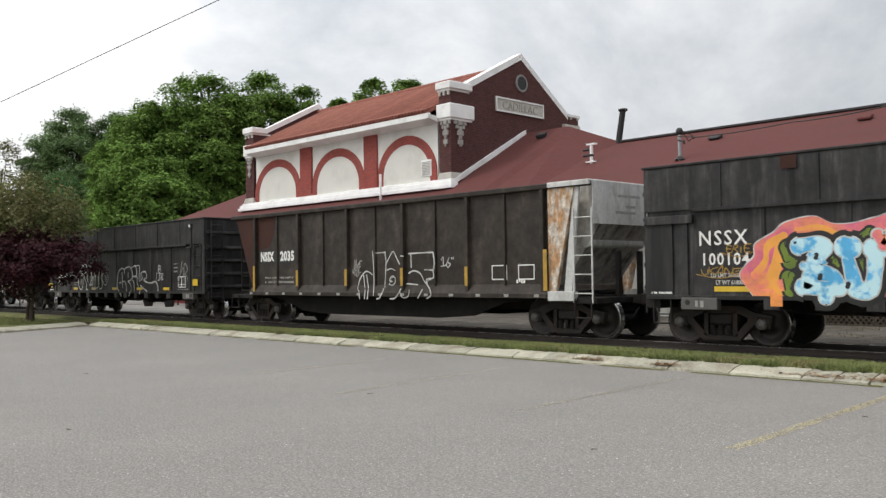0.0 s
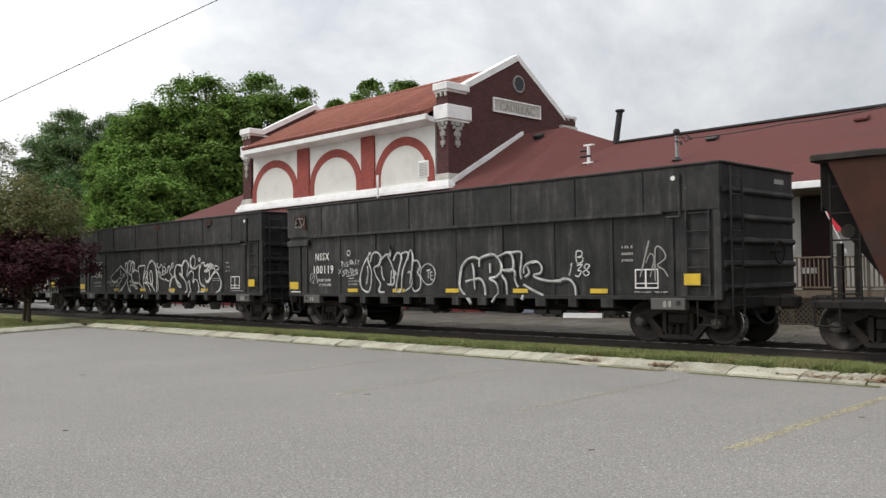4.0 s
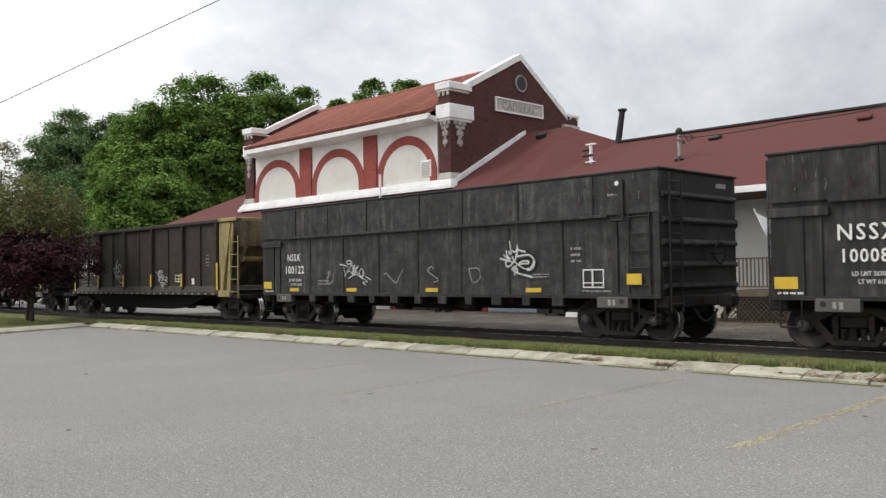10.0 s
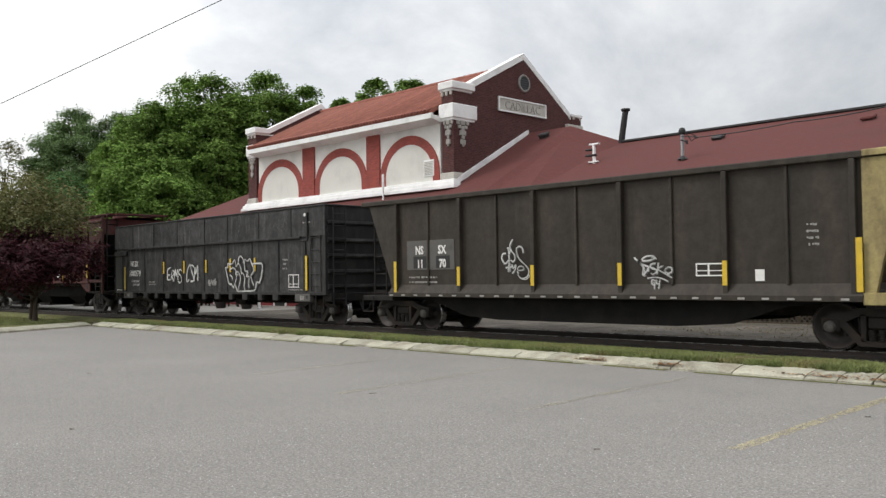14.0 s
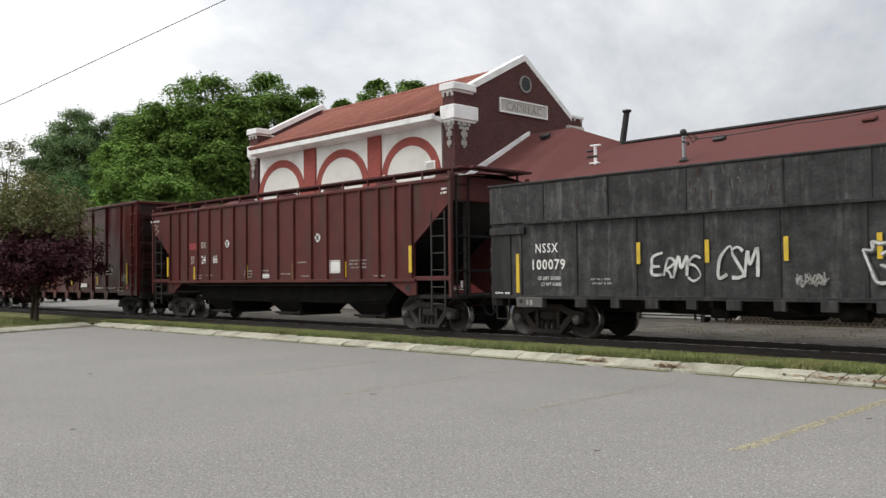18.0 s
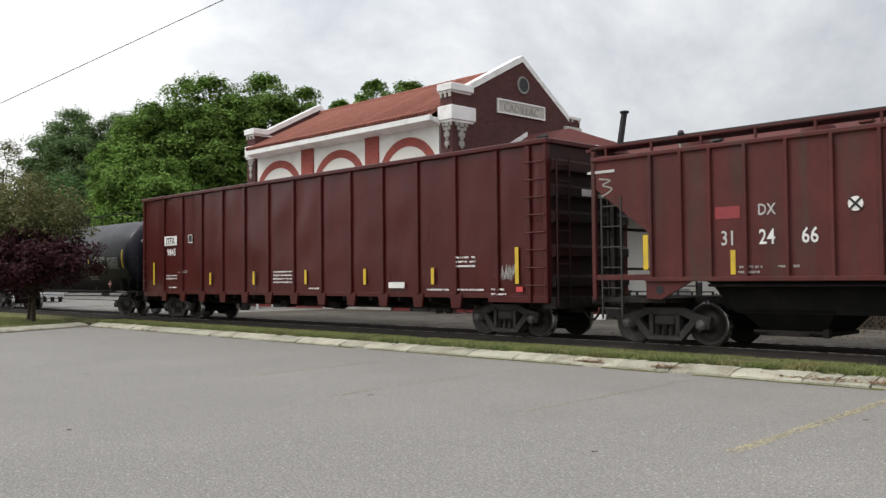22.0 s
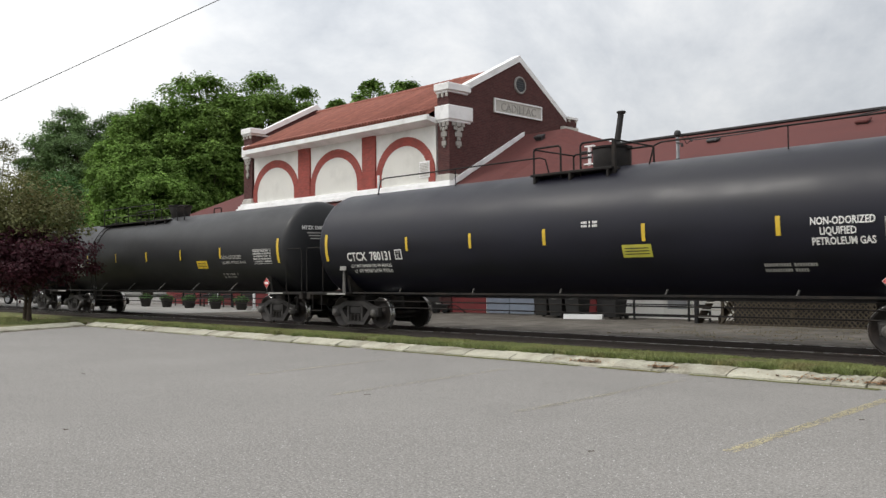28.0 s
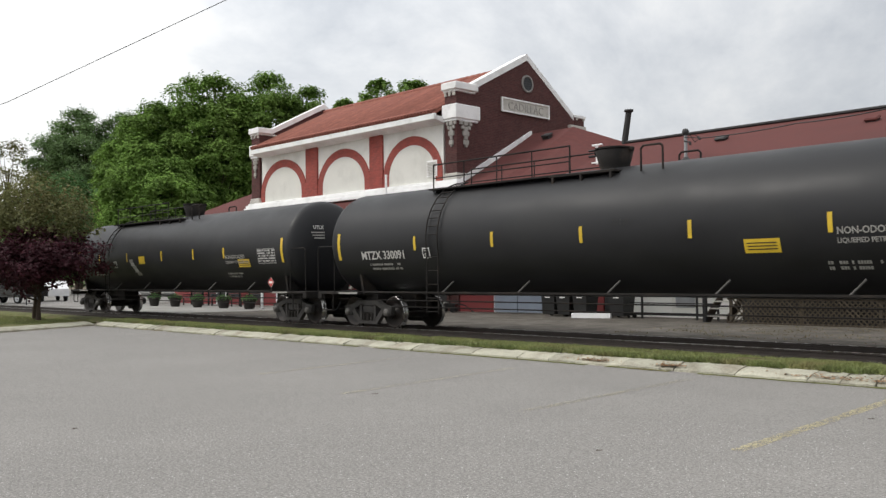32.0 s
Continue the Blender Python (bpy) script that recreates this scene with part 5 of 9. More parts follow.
def scrawl(ob, x0, x1, z0, z1, word, seed, mat="spray", width=0.035, y=None, label="thin scrawled tag", swash=True):
    """A quick handwritten tag of single strokes."""
    r = random.Random(seed)
    letters = []
    step = (x1 - x0) / len(word)
    for k, kind in enumerate(word):
        sh = Shape()
        w, hgt, lean = step * r.uniform(0.9, 1.25), (z1 - z0) * r.uniform(0.7, 1.0), r.uniform(0.0, 0.35)
        cx, cz = x0 + (k + 0.5) * step, (z0 + z1) / 2 + r.uniform(-0.1, 0.1) * (z1 - z0)
        for n, line in enumerate(letter_lines(kind, cx, cz, w, hgt, lean, r, 0.09)):
            ribbon(sh, line, width * r.uniform(0.8, 1.15), -(y or W) - 0.010 - 0.0006 * k - 0.0003 * n)
        letters.append(sh)
    if swash and len(word) > 2:
        letters.append(ribbon(Shape(), curve_pts([(x0 - 0.1, z0 + 0.02), ((x0 + x1) / 2, z0 - 0.06), (x1 + 0.12, z0 + 0.05)], 5), width * 0.7, -(y or W) - 0.009))
    painted = cp(ob, "graffiti", letters[0], mat, label)
    for sh in letters[1:]:
        part("letter", sh, M[mat], painted)
    return painted


# Line drawings on the cars, from the left end and the rail top.
ARROW_HEAD = [
    [(3.10, 1.64), (3.60, 1.86), (4.00, 2.05)],
    [(4.00, 2.07), (4.10, 2.07), (4.44, 1.87), (4.67, 1.71), (4.64, 1.56), (4.43, 1.36), (4.10, 1.07)],
    [(3.10, 1.64), (3.25, 1.51), (3.47, 1.45), (3.78, 1.53)],
    [(3.22, 1.50), (3.44, 1.41), (3.77, 1.47)],
    [(3.81, 1.59), (3.78, 1.46), (3.68, 1.28), (3.59, 1.04)],
    [(3.92, 1.02), (4.04, 1.11), (4.49, 1.37)],
    [(4.06, 1.93), (4.07, 1.75), (4.14, 1.68)],
    [(4.27, 1.76), (4.27, 1.62), (4.41, 1.72), (4.27, 1.76)],
    [(3.84, 1.60), (4.17, 1.58), (4.13, 1.49), (3.93, 1.38), (3.83, 1.23)],
    [(4.61, 1.85), (4.52, 2.03), (4.50, 2.14), (4.59, 2.22), (4.68, 2.16), (4.67, 1.94), (4.61, 1.85)],
    [(4.70, 1.85), (4.72, 2.11), (4.81, 2.26), (4.91, 2.28), (4.99, 2.21), (4.93, 1.97), (4.84, 1.76)],
]
ARROW_WORD = [
    [(4.87, 1.82), (4.99, 2.14), (5.12, 2.27), (5.16, 2.18), (5.12, 1.97), (5.02, 1.71)],
    [(5.17, 2.20), (5.28, 2.18), (5.26, 1.96), (5.15, 1.81)],
    [(4.61, 1.85), (4.81, 1.76), (5.01, 1.70), (5.03, 1.58), (5.09, 1.51)],
    [(4.64, 1.54), (4.69, 1.32), (4.83, 1.09), (5.00, 1.06)],
    [(5.09, 1.51), (5.22, 1.42), (5.55, 1.40), (5.73, 1.44)],
    [(5.15, 1.81), (5.34, 1.90), (5.56, 1.85)],
    [(4.84, 1.45), (4.97, 1.45), (5.22, 1.35), (5.50, 1.21), (5.43, 1.16), (5.17, 1.28), (4.94, 1.31), (4.88, 1.08)],
    [(5.06, 1.47), (5.39, 1.37), (5.73, 1.35), (5.99, 1.17)],
    [(5.62, 2.03), (6.14, 2.07), (6.17, 1.92), (6.09, 1.69), (6.04, 1.44)],
    [(5.62, 2.03), (5.64, 1.87), (5.72, 1.67), (5.72, 1.44), (5.79, 1.31)],
]
ARROW_TAIL = [
    [(5.91, 1.02), (5.95, 0.93), (5.86, 0.82)],
    [(6.24, 1.83), (6.39, 1.83), (6.33, 1.66), (6.23, 1.46), (6.59, 1.36), (6.82, 1.30)],
    [(6.24, 1.83), (6.13, 1.65), (6.08, 1.50)],
    [(6.34, 1.79), (6.39, 1.56), (6.44, 1.43)],
    [(6.05, 1.42), (6.12, 1.19), (6.23, 1.04)],
    [(6.08, 1.40), (6.33, 1.36), (6.53, 1.23), (6.64, 1.04)],
    [(6.37, 1.87), (6.45, 2.05), (6.60, 2.19), (6.75, 2.25), (6.92, 2.18), (7.07, 1.99), (7.13, 1.75), (7.15, 1.43), (7.15, 1.03)],
    [(6.67, 1.88), (6.59, 1.72), (6.66, 1.47), (6.78, 1.33), (6.82, 1.47), (6.77, 1.76), (6.67, 1.88)],
    [(7.09, 1.95), (7.19, 1.81), (7.25, 1.51), (7.26, 1.10)],
    [(6.63, 1.34), (6.84, 1.23), (7.01, 1.06)],
]
SMALL_LETTERS = [
    [(7.10, 2.11), (7.12, 2.01)],
    [(7.16, 2.13), (7.24, 2.11), (7.19, 2.03), (7.26, 1.96)],
    [(7.33, 1.97), (7.30, 1.77), (7.37, 1.65), (7.55, 1.54), (7.71, 1.52), (7.80, 1.48), (7.87, 1.54)],
    [(7.33, 1.97), (7.42, 1.98), (7.47, 2.06), (7.56, 2.06), (7.63, 1.96), (7.60, 1.76), (7.53, 1.67), (7.42, 1.72), (7.37, 1.83)],
    [(7.63, 1.96), (7.75, 1.99), (7.84, 1.93), (7.86, 1.85), (7.81, 1.76), (7.69, 1.68), (7.63, 1.73), (7.66, 1.82), (7.81, 1.83)],
    [(7.44, 1.80), (7.50, 1.78)],
    [(7.76, 2.10), (7.79, 2.08)],
    [(7.86, 1.79), (7.97, 1.76), (8.02, 1.85), (8.06, 1.96), (8.15, 2.02), (8.22, 1.92), (8.17, 1.77), (8.32, 1.67), (8.32, 1.56), (8.18, 1.46), (8.01, 1.46), (7.87, 1.54)],
]
LOOPED_WORD = [
    [(9.09, 1.99), (8.93, 2.03), (8.76, 2.04), (8.61, 1.95), (8.54, 1.80), (8.54, 1.66), (8.64, 1.49), (8.80, 1.30), (8.95, 1.22), (9.02, 1.26), (8.95, 1.34), (8.77, 1.43), (8.62, 1.64), (8.57, 1.83)],
    [(8.54, 1.61), (8.41, 1.59), (8.27, 1.48), (8.18, 1.30), (8.20, 1.15), (8.27, 1.03), (8.45, 1.05), (8.54, 0.99)],
    [(9.47, 1.30), (9.47, 1.10), (9.33, 1.02)],
    [(9.47, 1.26), (9.36, 1.43), (9.20, 1.56), (9.04, 1.64), (8.90, 1.73), (9.11, 1.69), (9.10, 1.97), (9.18, 2.10), (9.32, 2.19), (9.46, 2.16), (9.58, 2.05), (9.57, 1.92), (9.49, 1.76), (9.48, 1.61), (9.59, 1.70), (9.73, 1.79), (9.85, 1.80)],
    [(9.54, 1.37), (9.62, 1.44), (9.66, 1.41), (9.66, 1.30), (9.73, 1.15), (9.75, 1.08), (9.65, 1.02), (9.55, 0.88)],
]
LOOPED_TAIL = [
    [(9.85, 1.80), (9.94, 1.72), (9.92, 1.55), (9.91, 1.40), (10.03, 1.49), (10.18, 1.47), (10.29, 1.33), (10.32, 1.10), (10.21, 1.02)],
    [(9.85, 1.86), (9.73, 1.97), (9.72, 2.10), (9.74, 2.26), (9.86, 2.34), (9.97, 2.34), (10.07, 2.21), (10.06, 2.07), (9.98, 1.92), (9.89, 1.91), (9.73, 2.02)],
    [(9.89, 1.89), (10.08, 1.89), (10.29, 2.00)],
    [(10.31, 2.21), (10.33, 2.25), (10.37, 2.26), (10.41, 2.24), (10.43, 2.20), (10.41, 2.15), (10.36, 2.15), (10.32, 2.17), (10.31, 2.21)],
    [(10.34, 2.02), (10.38, 1.88), (10.35, 1.68), (10.38, 1.47), (10.47, 1.33), (10.65, 1.26), (10.75, 1.22), (10.75, 1.08), (10.65, 1.06), (10.39, 1.06)],
]
LOOPED_END = [
    [(10.34, 2.02), (10.41, 1.90), (10.49, 2.05), (10.56, 2.08), (10.69, 2.08), (10.71, 1.99), (10.85, 1.98), (10.96, 2.03), (10.96, 1.93), (10.86, 1.84), (10.74, 1.81), (10.75, 1.76), (10.90, 1.77), (11.04, 1.82), (11.05, 1.68), (11.07, 1.55), (10.94, 1.43), (10.82, 1.46), (10.77, 1.52), (10.83, 1.41), (10.94, 1.39)],
    [(10.94, 1.39), (11.12, 1.51), (11.22, 1.61), (11.36, 1.73), (11.46, 1.76), (11.60, 1.71), (11.72, 1.57), (11.82, 1.42), (11.83, 1.29), (11.75, 1.15), (11.61, 1.07), (11.48, 1.04)],
    [(11.05, 1.95), (11.08, 2.02), (11.15, 2.03), (11.22, 2.00), (11.22, 1.93), (11.18, 1.87), (11.10, 1.87), (11.05, 1.95)],
    [(11.06, 1.95), (11.22, 1.95)],
]
LOOPED_DASH = [
    [(11.25, 1.99), (11.35, 1.98)],
    [(11.23, 1.90), (11.38, 1.87)],
    [(11.42, 1.96), (11.54, 1.96), (11.65, 1.91), (11.68, 1.84), (11.57, 1.82), (11.40, 1.82), (11.42, 1.96)],
    [(8.31, 1.98), (8.35, 2.09), (8.42, 2.11), (8.45, 2.03), (8.38, 1.95), (8.32, 1.94)],
]
TALL_WORD = [
    [(3.98, 2.19), (3.66, 1.86), (3.49, 1.47), (3.56, 1.19), (3.83, 1.08), (3.95, 1.24), (3.99, 1.63), (3.85, 1.97), (3.91, 2.19)],
    [(3.82, 1.8), (3.84, 1.58), (3.76, 1.3)],
    [(3.94, 1.91), (4.04, 2.13), (4.22, 2.18), (4.39, 2.06), (4.3, 1.84), (4.11, 1.74), (4.2, 1.52), (4.37, 1.3), (4.31, 1.1), (4.54, 1.08)],
    [(4.39, 1.95), (4.63, 2.11), (4.75, 2.03), (4.83, 2.35), (4.78, 2.15), (4.7, 2.05), (4.85, 1.83), (4.95, 1.51), (4.91, 1.29), (4.66, 1.29)],
    [(4.42, 1.79), (4.46, 1.51), (4.55, 1.4)],
    [(4.84, 1.67), (4.8, 1.29)],
    [(4.9, 1.67), (5.01, 1.59), (4.89, 1.45)],
]
TALL_TAIL = [
    [(4.91, 1.93), (5.08, 2.14), (5.24, 2.03), (5.15, 1.72), (5.06, 1.4), (5.0, 1.13)],
    [(5.19, 2.08), (5.41, 2.15), (5.51, 2.07), (5.28, 1.61), (5.22, 1.13), (5.05, 1.1)],
    [(5.51, 2.07), (5.62, 2.2), (5.69, 2.01), (5.64, 1.6), (5.65, 1.29), (5.43, 1.13), (5.35, 1.13)],
    [(5.5, 1.6), (5.61, 1.6), (5.57, 1.29)],
    [(5.69, 1.91), (5.88, 1.9), (5.97, 1.75), (5.87, 1.6), (5.99, 1.44), (5.96, 1.19), (5.77, 1.1), (5.67, 1.19)],
]
ROUND_SEAL = [
    [(5.97, 1.54), (6.08, 1.74), (6.28, 1.82), (6.47, 1.73), (6.54, 1.53), (6.46, 1.34), (6.28, 1.27), (6.12, 1.34), (5.97, 1.54)],
    [(6.22, 1.64), (6.37, 1.66)],
    [(6.29, 1.65), (6.29, 1.44)],
    [(6.45, 1.59), (6.37, 1.59), (6.38, 1.41), (6.47, 1.41)],
    [(6.38, 1.51), (6.45, 1.51)],
    [(3.07, 2.19), (3.03, 2.13), (2.95, 2.13), (2.91, 2.2), (2.95, 2.25), (3.03, 2.25), (3.07, 2.19)],
    [(1.13, 1.41), (1.29, 1.56), (1.18, 1.62), (1.13, 1.43), (1.25, 1.35)],
    [(1.28, 1.31), (1.41, 1.62), (1.49, 1.31)],
]
BOXED_WORD = [
    [(6.34, 2.19), (6.37, 1.85), (6.39, 1.29), (6.35, 0.95)],
    [(6.47, 2.13), (6.9, 2.14)],
    [(6.87, 2.11), (6.91, 1.83), (6.85, 1.17)],
    [(6.89, 1.78), (7.19, 2.15), (7.34, 1.99), (7.47, 1.8)],
    [(7.5, 2.03), (7.65, 2.01)],
    [(6.94, 1.64), (7.12, 1.69), (7.3, 1.63)],
    [(7.19, 1.35), (7.09, 1.33), (7.07, 1.41), (7.17, 1.49), (7.28, 1.43), (7.27, 1.3), (7.16, 1.24), (7.02, 1.28)],
    [(5.74, 1.06), (5.68, 1.17), (5.82, 1.46), (6.08, 1.63), (6.33, 1.53)],
    [(5.72, 1.08), (5.76, 0.85)],
    [(5.95, 1.52), (6.0, 1.17)],
    [(6.08, 1.54), (6.16, 1.15)],
]
BOXED_TAIL = [
    [(6.0, 1.12), (5.96, 0.85)],
    [(6.13, 1.12), (6.09, 0.85)],
    [(6.81, 1.15), (6.63, 0.9), (6.48, 0.86)],
    [(7.52, 1.15), (7.28, 0.9), (7.05, 0.87)],
    [(7.46, 1.07), (7.57, 0.91), (7.79, 0.94), (7.85, 1.12)],
    [(8.36, 1.13), (8.17, 0.89)],
    [(7.82, 2.08), (8.78, 2.09)],
    [(8.78, 2.09), (8.82, 1.84), (8.79, 1.63)],
    [(8.79, 1.63), (8.45, 1.64)],
    [(7.93, 2.07), (7.94, 1.7)],
    [(7.83, 1.55), (8.03, 1.62), (8.29, 1.54), (8.45, 1.33), (8.55, 1.28)],
    [(8.77, 1.63), (8.78, 1.43), (8.55, 1.4), (8.53, 1.28), (8.65, 1.13), (8.67, 0.97), (8.52, 0.89)],
    [(7.74, 1.28), (8.21, 1.25)],
]
SIXTEEN = [
    [(9.07, 1.88), (9.15, 1.96), (9.15, 1.73)],
    [(9.05, 1.72), (9.25, 1.74)],
    [(9.37, 1.95), (9.27, 1.77), (9.31, 1.69), (9.41, 1.77), (9.32, 1.81)],
    [(9.46, 1.95), (9.45, 1.89)],
    [(9.52, 1.95), (9.51, 1.89)],
]
ROUND_WORD = [
    [(7.60, 1.01), (7.43, 1.19), (7.42, 1.44), (7.50, 1.72), (7.69, 1.90), (7.92, 1.95), (8.11, 1.90)],
    [(7.60, 1.01), (7.79, 0.81), (7.71, 0.96)],
    [(7.86, 1.80), (7.91, 1.61), (7.92, 1.36), (7.94, 1.16)],
    [(7.62, 1.35), (7.87, 1.40), (8.13, 1.41), (8.26, 1.24), (8.29, 1.01)],
    [(8.10, 1.71), (8.13, 1.91), (8.44, 2.00), (8.65, 1.97), (8.81, 1.77), (8.79, 1.58), (8.64, 1.46), (8.43, 1.42), (8.64, 1.31), (8.71, 1.09), (8.58, 0.95), (8.49, 0.84)],
    [(8.45, 1.78), (8.46, 1.56)],
    [(8.65, 1.92), (9.04, 2.04), (9.18, 1.91), (9.20, 1.69), (9.10, 1.60), (8.87, 1.62)],
]
ROUND_TAIL = [
    [(9.04, 2.02), (9.42, 2.04), (9.45, 1.86), (9.41, 1.57), (9.44, 1.40)],
    [(8.82, 1.50), (8.96, 1.33), (8.99, 1.04)],
    [(8.87, 1.62), (9.22, 1.60), (9.24, 1.38), (9.34, 1.21)],
    [(9.51, 1.52), (9.54, 1.69), (9.69, 1.78), (9.92, 1.80), (10.05, 1.68), (10.02, 1.54), (9.82, 1.49), (9.91, 1.42), (10.27, 1.35), (10.62, 1.36)],
    [(9.62, 1.69), (9.68, 1.54), (9.55, 1.45)],
    [(9.51, 1.27), (9.74, 1.16), (10.10, 1.02)],
    [(10.62, 1.39), (10.84, 1.38), (10.99, 1.23), (11.01, 1.03)],
    [(9.43, 0.92), (9.50, 1.02)],
]


QUICK_WORD = [
    [(4.04, 1.86), (4.42, 1.77), (4.27, 1.50)],
    [(4.22, 1.78), (4.30, 1.58)],
    [(4.36, 1.93), (4.52, 1.96), (4.62, 1.89), (4.42, 1.86), (4.36, 1.93)],
    [(4.42, 1.60), (4.60, 1.84), (4.68, 1.58), (4.48, 1.67)],
    [(4.64, 1.62), (4.74, 1.84), (4.70, 1.56), (4.90, 1.80), (4.76, 1.66), (4.96, 1.56)],
    [(5.04, 1.73), (5.12, 1.66), (5.08, 1.52), (4.98, 1.52), (4.96, 1.64), (5.04, 1.73)],
    [(4.44, 1.44), (4.75, 1.56), (5.02, 1.48), (5.30, 1.36), (5.10, 1.33), (5.24, 1.25)],
    [(5.22, 1.50), (5.45, 1.40)],
]
FAINT_MARKS = [
    [(3.45, 1.60), (3.56, 1.67), (3.42, 1.42), (3.50, 1.30), (3.70, 1.38), (3.72, 1.60)],
    [(6.03, 1.53), (6.10, 1.58), (6.30, 1.43), (6.51, 1.31), (6.66, 1.50), (6.82, 1.69)],
    [(7.98, 1.66), (7.90, 1.73), (7.76, 1.64), (7.84, 1.56), (8.08, 1.44), (8.14, 1.36), (7.98, 1.32)],
    [(9.25, 1.66), (9.38, 1.32), (9.62, 1.40), (9.58, 1.64), (9.25, 1.66)],
]
# Drawn from the middle of their cars.
CURLED_TAG = [
    [(-1.80, 2.33), (-1.89, 2.18), (-1.86, 2.07), (-1.76, 1.97), (-1.73, 1.87), (-1.79, 1.79), (-1.86, 1.83)],
    [(-2.01, 2.00), (-2.12, 1.98), (-2.15, 1.87), (-2.05, 1.75), (-1.94, 1.83)],
    [(-1.97, 2.14), (-1.93, 2.04), (-1.92, 1.77), (-1.95, 1.55)],
    [(-1.97, 2.13), (-1.88, 2.10), (-1.90, 1.98)],
    [(-2.03, 1.65), (-1.83, 1.67)],
    [(-1.89, 1.75), (-1.90, 1.56)],
    [(-1.83, 1.73), (-1.78, 1.63), (-1.71, 1.72), (-1.73, 1.60), (-1.82, 1.51)],
    [(-1.62, 1.58), (-1.46, 1.60), (-1.51, 1.68), (-1.63, 1.66), (-1.65, 1.54), (-1.61, 1.43), (-1.46, 1.39), (-1.32, 1.47), (-1.32, 1.61), (-1.43, 1.72), (-1.60, 1.86), (-1.67, 1.99), (-1.68, 2.10), (-1.59, 2.15), (-1.49, 2.10), (-1.47, 1.99)],
]
CROWNED_TAG = [
    [(1.59, 1.81), (1.70, 1.72), (1.81, 1.60), (1.80, 1.44), (1.91, 1.54), (1.93, 1.61), (1.79, 1.66), (1.67, 1.74)],
    [(1.79, 1.78), (1.90, 1.83), (2.06, 1.83), (2.08, 1.78), (1.95, 1.74), (1.81, 1.74), (1.79, 1.78)],
    [(1.95, 1.62), (1.93, 1.51)],
    [(2.11, 1.68), (2.01, 1.66), (1.99, 1.60), (2.08, 1.57), (2.14, 1.52), (2.05, 1.45), (2.00, 1.48)],
    [(2.18, 1.69), (2.14, 1.45)],
    [(2.29, 1.63), (2.17, 1.56), (2.30, 1.48), (2.49, 1.38)],
    [(2.41, 1.60), (2.34, 1.55), (2.34, 1.50), (2.42, 1.47), (2.49, 1.51), (2.48, 1.58), (2.41, 1.60)],
    [(1.91, 1.37), (2.10, 1.39), (2.27, 1.36), (2.40, 1.30)],
    [(2.10, 1.32), (2.03, 1.34), (2.01, 1.26), (2.08, 1.25), (2.10, 1.33), (2.07, 1.14)],
    [(2.14, 1.34), (2.13, 1.26), (2.21, 1.26)],
    [(2.21, 1.34), (2.18, 1.15)],
]
SPIKY_TAG = [
    [(3.26, 2.29), (3.28, 2.14), (3.30, 2.07), (3.44, 2.03), (3.50, 2.14)],
    [(3.50, 2.19), (3.50, 2.12), (3.56, 2.06), (3.75, 2.02)],
    [(3.50, 2.10), (3.48, 1.95), (3.43, 1.88)],
    [(2.95, 1.88), (3.17, 1.83), (3.37, 1.78)],
    [(3.05, 1.97), (3.15, 1.91), (3.26, 1.83)],
    [(3.16, 2.08), (3.17, 1.96), (3.29, 1.85)],
    [(3.22, 2.04), (3.28, 1.97), (3.30, 2.02), (3.22, 2.04)],
    [(3.15, 1.83), (3.14, 1.72), (3.21, 1.68), (3.33, 1.74), (3.47, 1.88)],
    [(3.34, 1.92), (3.41, 1.81), (3.51, 1.72), (3.57, 1.68)],
]
SWIRL_TAG = [
    [(3.44, 1.97), (3.51, 1.92), (3.69, 1.94), (3.86, 1.94), (3.98, 1.85), (3.98, 1.74), (3.89, 1.63), (3.74, 1.62), (3.59, 1.68), (3.55, 1.75), (3.67, 1.80), (3.82, 1.80), (3.83, 1.75), (3.69, 1.74), (3.53, 1.73)],
    [(3.47, 1.70), (3.35, 1.65), (3.33, 1.60), (3.47, 1.64), (3.49, 1.55), (3.41, 1.55), (3.41, 1.47)],
    [(3.45, 1.53), (3.64, 1.49), (3.95, 1.42)],
]
# From the left end again.
EDGY_WORD = [
    [(8.73, 1.87), (8.85, 1.54), (8.95, 1.31), (9.11, 1.29), (9.23, 1.18), (9.35, 1.34), (9.45, 1.56), (9.37, 1.78), (9.19, 1.84), (9.03, 1.78)],
    [(8.73, 1.87), (8.89, 1.86), (8.88, 2.00), (9.03, 1.97), (9.19, 2.00), (9.33, 2.10), (9.43, 1.87)],
    [(9.01, 1.60), (9.15, 1.54), (9.17, 1.42)],
    [(9.43, 1.89), (9.57, 1.98), (9.72, 1.82), (9.74, 1.64)],
    [(9.55, 1.97), (9.61, 2.19), (9.78, 2.20), (9.92, 2.00), (9.98, 1.71)],
    [(9.57, 1.60), (9.39, 1.62), (9.47, 1.71), (9.61, 1.65), (9.69, 1.45), (9.57, 1.16), (9.51, 1.05), (9.37, 1.27)],
]
EDGY_TAIL = [
    [(9.72, 1.64), (9.84, 1.65), (9.96, 1.49), (9.92, 1.23), (9.98, 1.07)],
    [(9.94, 1.97), (9.96, 2.11), (10.12, 2.06), (10.28, 2.13), (10.36, 2.00), (10.46, 1.87), (10.50, 1.71), (10.34, 1.53), (10.52, 1.23)],
    [(9.98, 1.71), (10.14, 1.71), (10.06, 1.56), (10.22, 1.53), (10.20, 1.27), (10.24, 1.16)],
    [(10.40, 1.95), (10.98, 1.95), (11.00, 1.71), (10.86, 1.36), (10.68, 1.34), (10.56, 1.09), (9.98, 1.05), (9.53, 1.04)],
]


